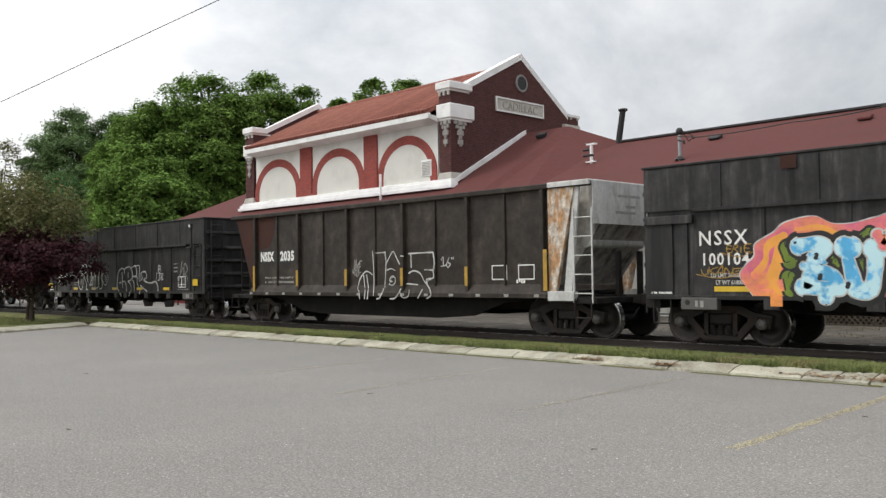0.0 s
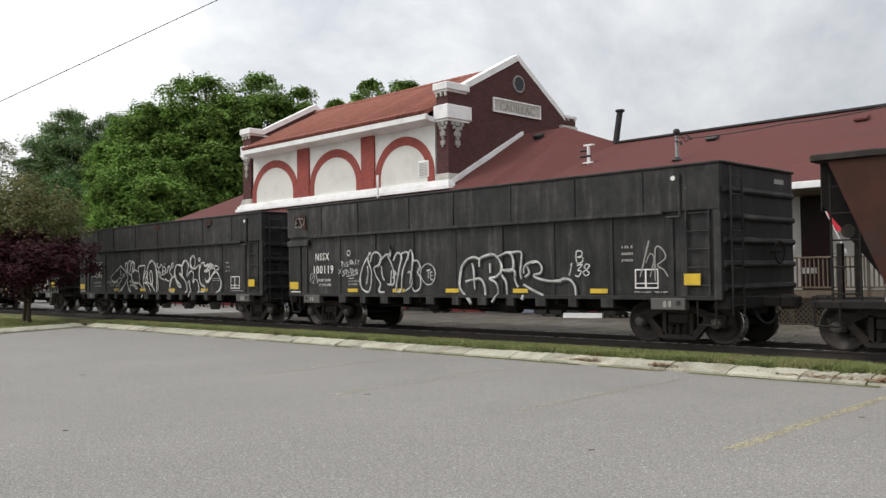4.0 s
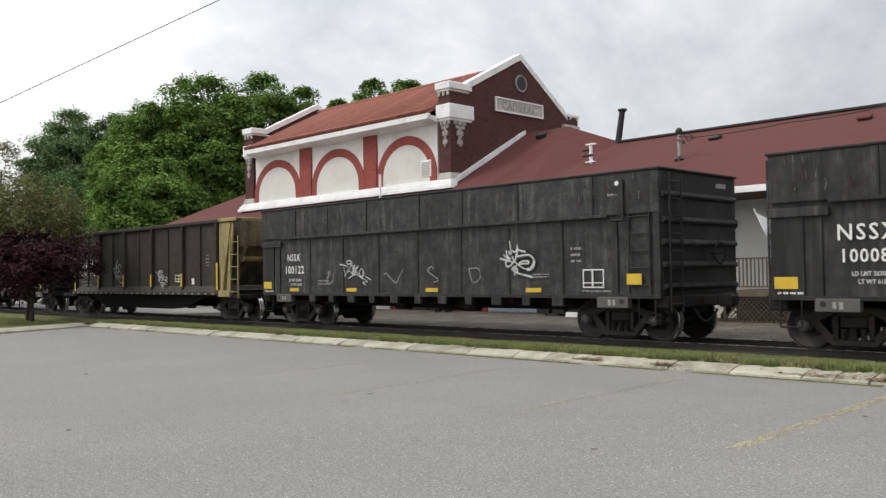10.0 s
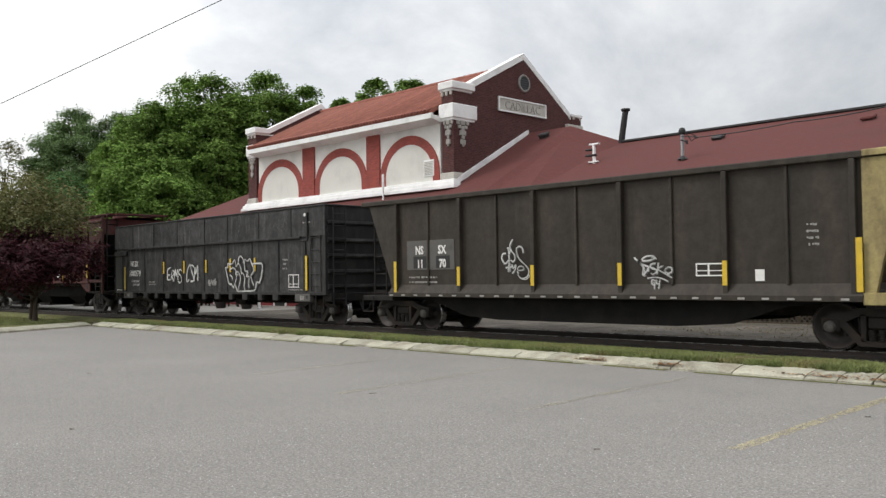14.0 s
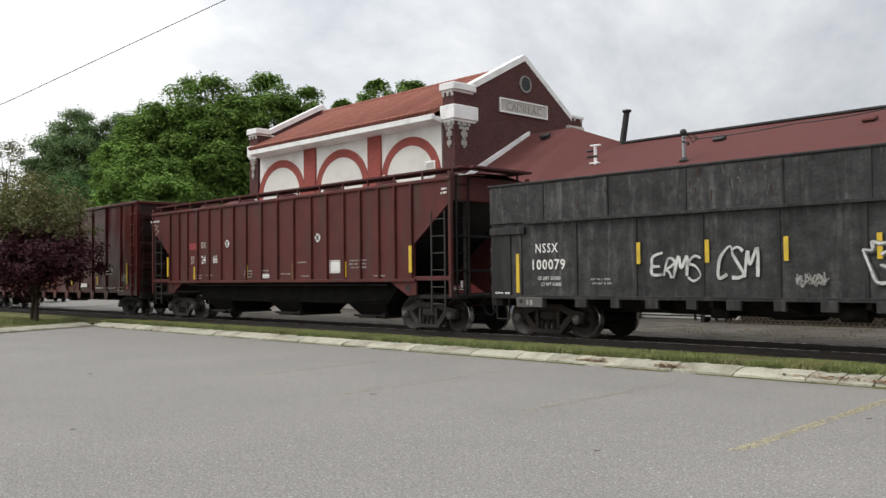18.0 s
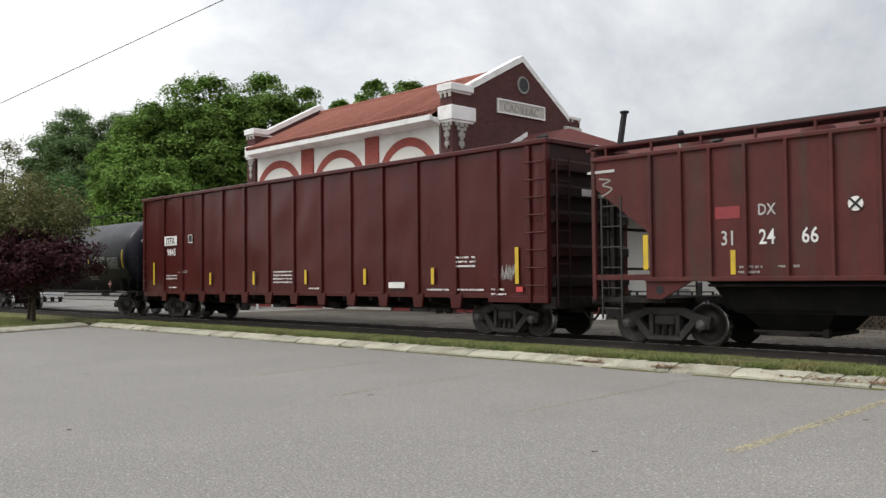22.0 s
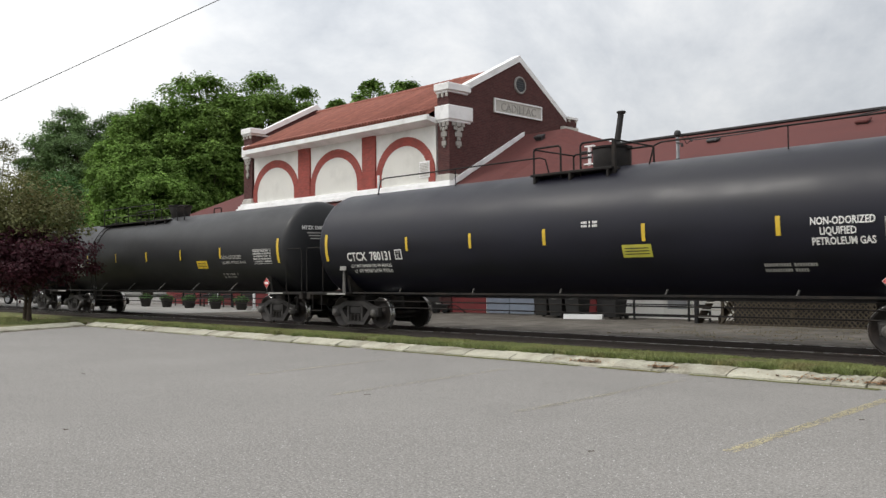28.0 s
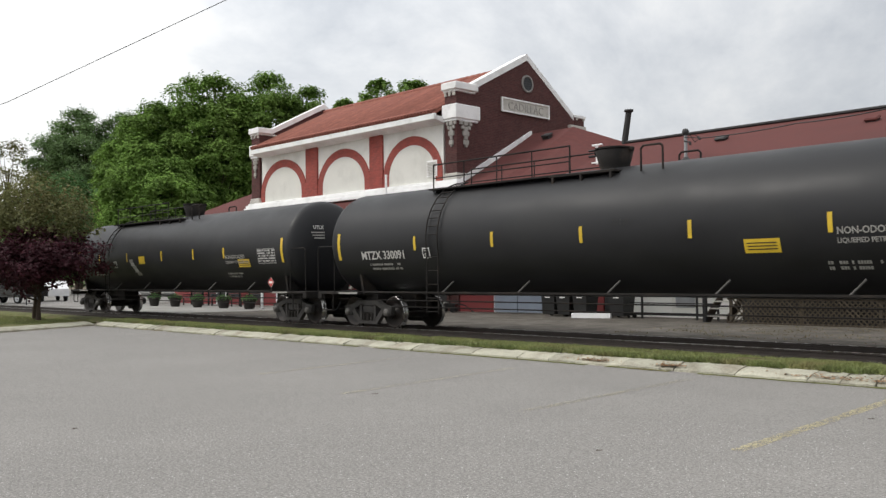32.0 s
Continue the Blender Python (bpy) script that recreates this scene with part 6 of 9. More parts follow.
def mural(ob, h, drawing, width=0.05, y=None, mat="spray", label="sprawling white outlined graffiti", mist=0.0):
    """Spray-painted outlines of a whole word, with a dry second pass and thin overspray beside them."""
    strokes, haze = [], Shape()
    yy = -(y or W) - 0.010
    for k, pts in enumerate(drawing):
        sh = Shape()
        c = curve_pts([(x - h, z) for x, z in pts], 6)
        ribbon(sh, c, width, yy - 0.0008 * k)
        if len(pts) > 5:
            n = len(c)
            ribbon(sh, [(x + 0.035, z - 0.03) for x, z in c[n // 4:n // 2]], width * 0.6, yy - 0.0008 * k - 0.0004)
        if mist:
            ribbon(haze, [(x + 0.012, z - 0.012) for x, z in c], width + mist, yy + 0.004 - 0.0003 * k)
        strokes.append(sh)
    painted = cp(ob, "graffiti", strokes[0], mat, label)
    for sh in strokes[1:]:
        part("stroke", sh, M[mat], painted)
    if mist:
        tagged(part("overspray", haze, M["overspray"], painted), "thin grey overspray", kind="stuff")
    return painted


def tangle(ob, x0, x1, z0, z1, seed, mat="spray", width=0.04, y=None):
    """A dense knotted tag: loops and spikes written over one another."""
    r = random.Random(seed)
    sh = Shape()
    for k in range(5):
        n = 7
        pts = [(x0 + (x1 - x0) * (i + r.uniform(-0.6, 0.9)) / n, (z0 + z1) / 2 + (z1 - z0) * 0.5 * (1 if i % 2 else -1) * r.uniform(0.15, 0.95)) for i in range(n + 1)]
        ribbon(sh, curve_pts(pts, 5), width * r.uniform(0.7, 1.2), -(y or W) - 0.010 - 0.0007 * k)
    cx, cz, rr = x0 + 0.75 * (x1 - x0), (z0 + z1) / 2, 0.32 * (z1 - z0)
    ribbon(sh, [(cx + rr * math.cos(t * 0.4) * (1 - t / 40), cz + rr * math.sin(t * 0.4) * (1 - t / 40)) for t in range(24)], width, -(y or W) - 0.015)
    return cp(ob, "graffiti", sh, mat, "knotted white spray-painted tag")


def scuffs(ob, h, seed, count=44, mat="scuff", fat=1.0):
    """Pale scrapes and chips on the upper side plates, in bunches."""
    r = random.Random(seed)
    sh = Shape()
    knots = [r.uniform(-h + 0.4, h - 0.4) for _ in range(9)]
    for _ in range(count):
        x, z = r.choice(knots) + r.gauss(0, 0.35), r.uniform(2.85, 3.5)
        if abs(x) > h - 0.15:
            continue
        up, w, lean = r.uniform(0.03, 0.22), fat * r.uniform(0.006, 0.018), r.uniform(-0.15, 0.15)
        ribbon(sh, [(x, z), (x + lean * up, z + up * 0.5), (x + lean * up * 1.6, min(z + up, 3.6))], w, -W - 0.086)
    return tagged(cp(ob, "scuffing", sh, mat), "scrapes and chipped paint on the side", kind="stuff")


def ladder(ob, x, y, z0, z1, wide, axis="x", mat="black", rungs=7):
    sh = Shape()
    d = Vector((wide / 2, 0, 0)) if axis == "x" else Vector((0, wide / 2, 0))
    c = Vector((x, y, 0))
    for s in (-1, 1):
        p = c + d * s
        sh.box(p.x - 0.017, p.x + 0.017, p.y - 0.017, p.y + 0.017, z0, z1)
    lad = cp(ob, "ladder", sh, mat, "steel ladder")
    for k in range(rungs):
        z = z0 + (z1 - z0) * (k + 0.5) / rungs
        part("rung", Shape().cyl(c - d + Vector((0, 0, z)), c + d + Vector((0, 0, z)), 0.016, n=6), M[mat] if isinstance(mat, str) else mat, lad)
    return lad


def brake_gear(ob, half):
    """Pipes, reservoir and rods that hang below the floor."""
    cp(ob, "brake_reservoir", Shape().lathe([(0.0, -0.62), (0.15, -0.6), (0.19, -0.5), (0.19, 0.5), (0.15, 0.6), (0.0, 0.62)], (-0.6, 0.55, 0.68), "x", 14), "under", "brake air reservoir")
    cp(ob, "brake_cylinder", Shape().cyl((0.7, -0.5, 0.70), (1.2, -0.5, 0.70), 0.17, n=14).box(0.5, 0.72, -0.62, -0.38, 0.62, 0.82, 0.02), "under", "brake cylinder")
    cp(ob, "brake_valve", Shape().box(-1.9, -1.45, -0.75, -0.4, 0.55, 0.85, 0.04), "under")
    cp(ob, "brake_rod", Shape().tube([(-half + 2.5, -0.35, 0.66), (-0.3, -0.42, 0.6), (0.5, -0.5, 0.68), (half - 2.5, -0.3, 0.64)], 0.02), "under")
    cp(ob, "train_line_pipe", Shape().tube([(-half, 0.3, 0.8), (half, 0.3, 0.8)], 0.025), "under")


def gondola(x0, length, number, label, seed, yellow="plates", big=0.30, spots=(1.72, 4.55, 7.88, 11.3), skin="black_dust"):
    """Black high-sided gondola with a plated-on upper extension."""
    r = random.Random(seed)
    h = length / 2
    ob = car(x0, label, "gondola car", 5.95, h, h - 0.15)
    Z0, Z1, Z2 = 1.0, 2.73, 3.62
    for s in (-1, 1):
        y_out, y_in = s * W, s * (W - 0.09)
        side = cp(ob, "side_panel", Shape().box(-h + 0.02, h - 0.02, y_in, s * (W - 0.045), Z0, Z1, 0.004), skin)
        cuts = [-h + 0.02] + [-h + 2.54 + (length - 14.52 + 9.42) / 6 * k for k in range(7)] + [h - 0.02]
        for xa, xb in zip(cuts, cuts[1:]):
            tip = r.uniform(-0.008, 0.008)
            ya, yb = s * (W - 0.034 + tip), s * (W - 0.034 - tip)
            part("side_plate", Shape().add([(xa + 0.01, ya, Z0), (xb - 0.01, yb, Z0), (xb - 0.01, yb, Z1), (xa + 0.01, ya, Z1), ((xa + xb) / 2, (ya + yb) / 2 - s * r.uniform(-0.012, 0.02), (Z0 + Z1) / 2 + r.uniform(-0.3, 0.3))], [(0, 1, 4), (1, 2, 4), (2, 3, 4), (3, 0, 4)], True), M[skin], side)
        for k in range(7):
            x = -h + 2.54 + (length - 14.52 + 9.42) / 6 * k
            part("side_seam", Shape().box(x - 0.035, x + 0.035, s * (W - 0.03), s * (W - 0.012), Z0 + 0.02, Z1 - 0.02, 0.004), M["black"], side)
        ext = cp(ob, "upper_panel", Shape().box(-h, h, y_in, y_out + s * 0.035, Z1, Z2, 0.006), skin, "plated-on upper side extension")
        joints = [-h]
        for k in range(1, 8):
            x = -h + length * k / 8 + r.uniform(-0.2, 0.2)
            part("panel_joint", Shape().box(x - 0.02, x + 0.02, y_out + s * 0.033, y_out + s * 0.058, Z1 + 0.03, Z2 - 0.02), M["black"], ext)
            joints.append(x)
        joints.append(h)
        for xa, xb in zip(joints, joints[1:]):
            n, m_ = 6, 4
            grid = Shape()
            sd = r.uniform(0, 50)
            for i in range(n + 1):
                for j in range(m_ + 1):
                    xx, zz = xa + 0.02 + (xb - xa - 0.04) * i / n, Z1 + 0.02 + (Z2 - Z1 - 0.03) * j / m_
                    bulge = 0 if i in (0, n) or j in (0, m_) else 0.045 * noise.noise((xx * 1.1, zz * 1.5, sd))
                    grid.v.append((xx, y_out + s * (0.038 + max(-0.002, bulge)), zz))
            grid.f = [(i * (m_ + 1) + j, (i + 1) * (m_ + 1) + j, (i + 1) * (m_ + 1) + j + 1, i * (m_ + 1) + j + 1) for i in range(n) for j in range(m_)]
            grid.s = [True] * len(grid.f)
            part("upper_plate", grid, M[skin], ext, "dented upper plate")
        part("ledge", Shape().box(-h + 1.1, h - 1.25, y_out + s * 0.0, y_out + s * 0.075, Z1 - 0.045, Z1 + 0.02, 0.006), M["black_dust"], ext, "protruding seam ledge")
        cp(ob, "top_rim", Shape().box(-h - 0.04, h + 0.04, s * (W - 0.12), s * (W + 0.07), Z2, Z2 + 0.05, 0.01), "black")
        # step-down ends of the extension and the corner posts
        for e in (-1, 1):
            xa, xb = (e * h, e * (h - 1.1))
            if e < 0:
                part("end_ledge", Shape().box(xa, xb, y_out - s * 0.02, y_out + s * 0.06, Z1 - 0.27, Z1 - 0.10, 0.01), M["black_dust"], ext)
                cp(ob, "corner_panel", Shape().box(xa, e * (h - 0.62), y_in, y_out, Z0, Z1 - 0.12, 0.004), "black")
                cp(ob, "corner_post", Shape().box(e * (h - 0.78), e * (h - 0.96), y_in, y_out, Z0, Z1 - 0.2, 0.006), "black_dust")
            else:
                cp(ob, "corner_panel", Shape().box(h - 1.2, h - 1.05, y_in, y_out, Z0, Z1 - 0.1, 0.006), "black_dust")
                cp(ob, "corner_post", Shape().box(h - 0.16, h, y_in, y_out + s * 0.02, Z0 - 0.05, Z2, 0.008), "black_dust")
                cp(ob, "grab_rail", Shape().tube([(h - 1.15, y_out + s * 0.07, Z1 - 0.12), (h - 0.85, y_out + s * 0.07, Z1 - 0.12), (h - 0.85, y_out + s * 0.07, Z2 - 0.15)], 0.03), "black_dust")
        cp(ob, "side_sill", Shape().box(-h, h, s * (W - 0.1), s * (W + 0.012), Z0 - 0.06, Z0 + 0.02, 0.006), "black")
        for k in range(11):
            x = -h + 2.68 + (length - 5.36) * k / 10
            half = 0.155 if k % 2 == 0 else 0.115
            cp(ob, "stake_bracket", Shape().box(x - half, x + half, s * (W - 0.08), s * (W + 0.02), 0.76, Z0 - 0.03, 0.01), "black_dust")
        for e in (-1, 1):
            pad = cp(ob, "jacking_pad", Shape().box(e * (h - 1.59), e * (h - 0.80), s * (W - 0.15), s * (W + 0.025), 0.74, Z0 - 0.02, 0.012), "patch_grey", "grey dusty jacking pad")
            part("pad_hole", Shape().cyl((e * (h - 0.95), s * (W + 0.02), 0.88), (e * (h - 0.95), s * (W + 0.03), 0.88), 0.055, n=10), M["g_black"], pad)
            part("pad_print", Shape().box(e * (h - 1.12), e * (h - 1.18), s * (W + 0.024), s * (W + 0.03), 0.80, 0.92).box(e * (h - 1.23), e * (h - 1.30), s * (W + 0.024), s * (W + 0.03), 0.79, 0.92), M["faded"], pad)
        ladder(ob, h - 0.5, s * (W + 0.015), Z0 + 0.05, Z2 - 0.05, 0.5, mat="black_dust", rungs=7)
    for e in (-1, 1):
        end = cp(ob, "end_panel", Shape().box(e * (h - 0.06), e * h, -W + 0.09, W - 0.09, Z0, Z2, 0.004), "black")
        for z in (1.12, 1.58, 2.05, 2.52, 3.05):
            part("end_rib", Shape().prism([(e * h, z), (e * (h + 0.07), z + 0.02), (e * (h + 0.09), z + 0.06), (e * (h + 0.07), z + 0.12), (e * h, z + 0.14)], -W + 0.05, W - 0.05), M["black_dust"], end)
        cp(ob, "top_rim", Shape().box(e * (h - 0.12), e * (h + 0.06), -W + 0.12, W - 0.12, Z2, Z2 + 0.05, 0.01), "black")
        ladder(ob, e * (h + 0.12), -W + 0.42, Z0 - 0.35, Z2 - 0.05, 0.46, axis="y", mat="black_dust", rungs=8)
        cp(ob, "end_sill", Shape().box(e * (h - 0.25), e * (h + 0.1), -W + 0.1, W - 0.1, 0.75, Z0, 0.02), "under")
        cp(ob, "step", Shape().tube([(e * (h - 0.15), -W + 0.02, 0.95), (e * (h - 0.15), -W + 0.02, 0.45), (e * (h - 0.55), -W + 0.02, 0.45), (e * (h - 0.55), -W + 0.02, 0.95)], 0.018), "under", "sill step")
        cp(ob, "end_number", Shape().box(e * h + e * 0.001, e * (h + 0.006), 0.75, 1.2, 3.36, 3.46), "faded")
    cp(ob, "brake_wheel", Shape().lathe([(0.2, h + 0.2), (0.23, h + 0.22), (0.26, h + 0.2), (0.23, h + 0.18), (0.2, h + 0.2)], (0, 0.5, 1.9), "x", 18).cyl((h, 0.5, 1.9), (h + 0.21, 0.5, 1.9), 0.03).box(h + 0.18, h + 0.21, 0.28, 0.72, 1.88, 1.92), "under", "round hand-brake wheel")
    cp(ob, "floor", Shape().box(-h + 0.1, h - 0.1, -W + 0.1, W - 0.1, 0.98, 1.06), "under")
    cp(ob, "centre_sill", Shape().box(-h, h, -0.32, 0.32, 0.62, 0.98, 0.01), "under")
    for k in range(7):
        x = -h + 2.7 + (length - 5.4) * k / 6
        cp(ob, "cross_bearer", Shape().prism([(-1.4, 0.82), (-0.3, 0.62), (0.3, 0.62), (1.4, 0.82), (1.4, 0.98), (-1.4, 0.98)], x - 0.05, x + 0.05, axis="x"), "under")
    brake_gear(ob, h)
    cp(ob, "bell_lamp", Shape().cyl((h - 1.0, -W - 0.06, 3.40), (h - 1.0, -W - 0.02, 3.40), 0.05, n=12), "white", "round white marker")
    bars(ob, h - 1.25, 3.14, 0.55, 1, "faded", W + 0.035, 0.05, seed=seed)
    mark(ob, "NSSX", -h + 1.72, 2.01, big, squeeze=0.95 if big > 0.35 else 0.82, bold=0.012, space=1.2, label="white reporting letters")
    mark(ob, number, -h + 1.76, 1.62, 0.33, squeeze=0.92, bold=0.018, space=1.14, label="white car number")
    mark(ob, "LD LMT 263000", -h + 1.78, 1.38, 0.11, "aged", W - 0.015, 0.9)
    mark(ob, "LT WT 61800", -h + 1.84, 1.24, 0.11, "aged", W - 0.015, 0.9)
    outline_box(ob, h - 1.98, h - 1.42, 1.17, 1.58, W - 0.02)
    bars(ob, h - 2.3, 2.02, 0.28, 3, "faded", W - 0.02, 0.06, 0.08, seed + 1)
    bars(ob, h - 2.0, 1.08, 0.8, 1, "faded", W - 0.02, 0.04, seed=seed + 2)
    bars(ob, -h + 0.12, 1.05, 0.5, 1, "white", W, 0.045, seed=seed + 3)
    bars(ob, -h + 2.95, 1.36, 0.55, 2, "faded", W - 0.02, 0.05, 0.04, seed + 4)
    if yellow == "bar":
        plate(ob, -h + 1.52, -h + 2.4, 1.10, 1.20, y=W - 0.02)
    elif yellow == "plates":
        plate(ob, -h + 0.06, -h + 0.50, 1.15, 1.37)
        for x in spots:
            plate(ob, -h + x - 0.23, -h + x + 0.23, 1.07, 1.17, y=W - 0.02)
        plate(ob, h - 0.80, h - 0.44, 1.24, 1.47, y=W + 0.035)
    else:
        for x, z1 in ((-h + 0.85, 2.0), (h - 1.0, 2.15)):
            plate(ob, x - 0.05, x + 0.05, 1.08, z1)
        for x in (-h + 4.19, -h + 5.77, -h + 7.37, -h + 9.01, -h + 10.55):
            plate(ob, x - 0.045, x + 0.045, 1.7, 2.15, y=W - 0.01)
    return ob, h


def slope_gondola(x0, number, paint, end_paint, label, seed, split):
    """Coal car with outside posts, a deep side sill and overhanging sloped ends."""
    h, out = 6.25, 1.2
    ob = car(x0, label, "coal car", 6.35, h, h + 0.9)
    Z0, ZS, Z1 = 0.93, 1.2, 3.44
    for s in (-1, 1):
        wall = cp(ob, "side_panel", Shape().box(-h, h, s * (W - 0.16), s * (W - 0.11), ZS - 0.05, Z1, 0.004), paint)
        cp(ob, "top_rim", Shape().box(-h - out, h + out, s * (W - 0.18), s * W, Z1, Z1 + 0.13, 0.02), paint if s else paint)
        sill = Shape().prism([(s * (W - 0.11), ZS + 0.05), (s * (W + 0.03), Z0 + 0.1), (s * (W + 0.03), Z0), (s * (W - 0.2), Z0), (s * (W - 0.2), ZS)], -h, h, axis="x")
        cp(ob, "side_sill", sill, paint, "flared side sill")
        for k in range(11):
            x = -h + 0.25 + 1.21 * k
            big = k % 2 == 0
            part("side_post", Shape().box(x - (0.055 if big else 0.03), x + (0.055 if big else 0.03), s * (W - 0.112), s * (W + 0.01 if big else W - 0.06), Z0 + 0.1 if big else ZS + 0.03, Z1, 0.01), M[paint], wall, "vertical steel post")
        belly = Shape().prism([(-h + 0.1, Z0), (-h + 1.5, Z0 - 0.12), (-h + 2.6, 0.46), (-h + 3.8, 0.38), (h - 3.8, 0.38), (h - 2.6, 0.46), (h - 1.5, Z0 - 0.12), (h - 0.1, Z0)], s * 1.25, s * 1.35)
        cp(ob, "fishbelly_sill", belly, "belly", "deep black fish-belly sill")
        if s < 0:
            for k in range(14 if split else 26):
                x = -h + 0.1 + (2 * h - 0.4) * k / (13 if split else 25)
                cp(ob, "sill_mark", Shape().box(x - 0.07, x + 0.07, -W - 0.038, -W - 0.029, Z0 + 0.02, Z0 + (0.09 if split else 0.06)), "faded")
        for k in (0, 2, 4, 6, 8):
            x = -h + 0.25 + 1.21 * k
            if s < 0:
                plate(ob, x - 0.05, x + 0.05, 1.02 if k == 0 else 1.22, 1.88 if k == 0 else 1.70, "amber" if split else "yellow", y=W + 0.012)
        if s < 0:
            plate(ob, h - 0.1, h + 0.01, 1.1, 2.05, "amber" if split else "yellow", y=W + 0.012)
    for e in (-1, 1):
        mat = end_paint if e > 0 else paint
        # the slope sheet runs down and inwards from the overhanging rim
        sh = Shape().prism([(e * (h + out), Z1 + 0.1), (e * (h + out), Z1 - 0.75), (e * (h + 0.1), 1.25), (e * (h - 0.1), 1.25), (e * (h - 0.1), Z1 + 0.1), (e * (h + out - 0.06), Z1 + 0.1)], -W + 0.5, W - 0.5)
        cp(ob, "slope_sheet", sh, ("slope_pale" if split else "slope_mustard") if e > 0 else "belly", "dark streaked sloped end sheet")
        face = cp(ob, "end_panel", Shape().box(e * (h + out), e * (h + out + 0.02), -W + (0.12 if e > 0 else 0.5), W - (0.12 if e > 0 else 0.5), Z1 - 0.85, Z1 + 0.1, 0.004), mat if split or e < 0 else "slope_mustard", "upright end plate")
        if e > 0:
            for k, (yy, zz, ww) in enumerate(((-0.5, 3.22, 0.9), (-0.2, 2.98, 0.4), (-0.6, 2.84, 0.8))):
                part("small_print", Shape().box(h + out + 0.021, h + out + 0.024, yy, yy + ww, zz, zz + 0.06), M["faded" if split else "aged"], face)
        for s in (-1, 1):
            wing = Shape().prism([(e * h, Z0 + 0.1), (e * (h + 0.18), Z0 + 0.1), (e * (h + 0.75), Z1 + 0.02), (e * h, Z1 + 0.02)] if e > 0 else [(-h + 0.2, Z0 + 0.1), (-h + 0.1, Z0 + 0.1), (-h - 0.92, Z1 + 0.02), (-h + 0.2, Z1 + 0.02)], s * (W - 0.17), s * (W - 0.06))
            cp(ob, "corner_plate", wing, "bare" if (split and e > 0) else ("rust" if split else mat), "flaking corner plate" if (split and e > 0) else "")
            if e > 0:
                cp(ob, "corner_foot", Shape().box(h, h + 0.75, s * (W - 0.16), s * (W + 0.005), Z0 - 0.06, Z0 + 0.16, 0.01), mat, "corner foot plate")
        cp(ob, "top_rim", Shape().box(e * (h + 0.02), e * (h + out), -W - 0.005, -W + 0.2, Z1 + 0.005, Z1 + 0.14, 0.02).box(e * (h + out - 0.12), e * (h + out + 0.02), -W + 0.2, W - 0.2, Z1 + 0.005, Z1 + 0.14, 0.02), mat)
        if e > 0:
            cp(ob, "end_brace", Shape().slab([(e * (h + 0.86), -W + 0.1, Z1), (e * (h + 0.72), -W + 0.1, Z1), (e * (h + 0.42), -W + 0.08, Z0 + 0.15), (e * (h + 0.64), -W + 0.08, Z0 + 0.15)], 0.05), mat, "tapered corner brace")
        ladder(ob, e * (h + (0.98 if e > 0 else 0.72)), -W + (0.05 if e > 0 else 0.3), Z0 - 0.1, 2.95 if e > 0 else Z1 - 0.2, 0.5, mat=mat if e > 0 else "under", rungs=5)
        cp(ob, "end_platform", Shape().box(e * h, e * (h + 1.3), -W + 0.1, W - 0.1, Z0 - 0.12, Z0 + 0.02, 0.015), "under")
        cp(ob, "step", Shape().tube([(e * (h + 0.75), -W + 0.04, Z0), (e * (h + 0.75), -W + 0.04, 0.5), (e * (h + 1.2), -W + 0.04, 0.5), (e * (h + 1.2), -W + 0.04, Z0)], 0.02), "under")
        cp(ob, "end_post", Shape().box(e * (h + 1.1), e * (h + 1.2), -0.5, -0.38, Z0, 2.0).box(e * (h + 1.1), e * (h + 1.2), 0.38, 0.5, Z0, 2.0), "under")
        cp(ob, "cross_tube", Shape().cyl((e * (h + 0.75), -W + 0.5, 2.2), (e * (h + 0.75), W - 0.5, 2.2), 0.13, n=14), mat, "round cross tube")
    cp(ob, "floor", Shape().box(-h + 0.1, h - 0.1, -W + 0.2, W - 0.2, 1.0, 1.08), "under")
    cp(ob, "centre_sill", Shape().box(-h - 1.1, h + 1.1, -0.32, 0.32, 0.6, 0.98, 0.01), "under")
    brake_gear(ob, h)
    return ob, h


RIBS = [-6.8, -6.1, -5.46, -4.72, -3.91, -3.08, -2.26, -1.45, -0.52, 0.41, 1.31, 2.24, 3.03, 3.86, 4.62, 5.43, 6.12, 6.8]


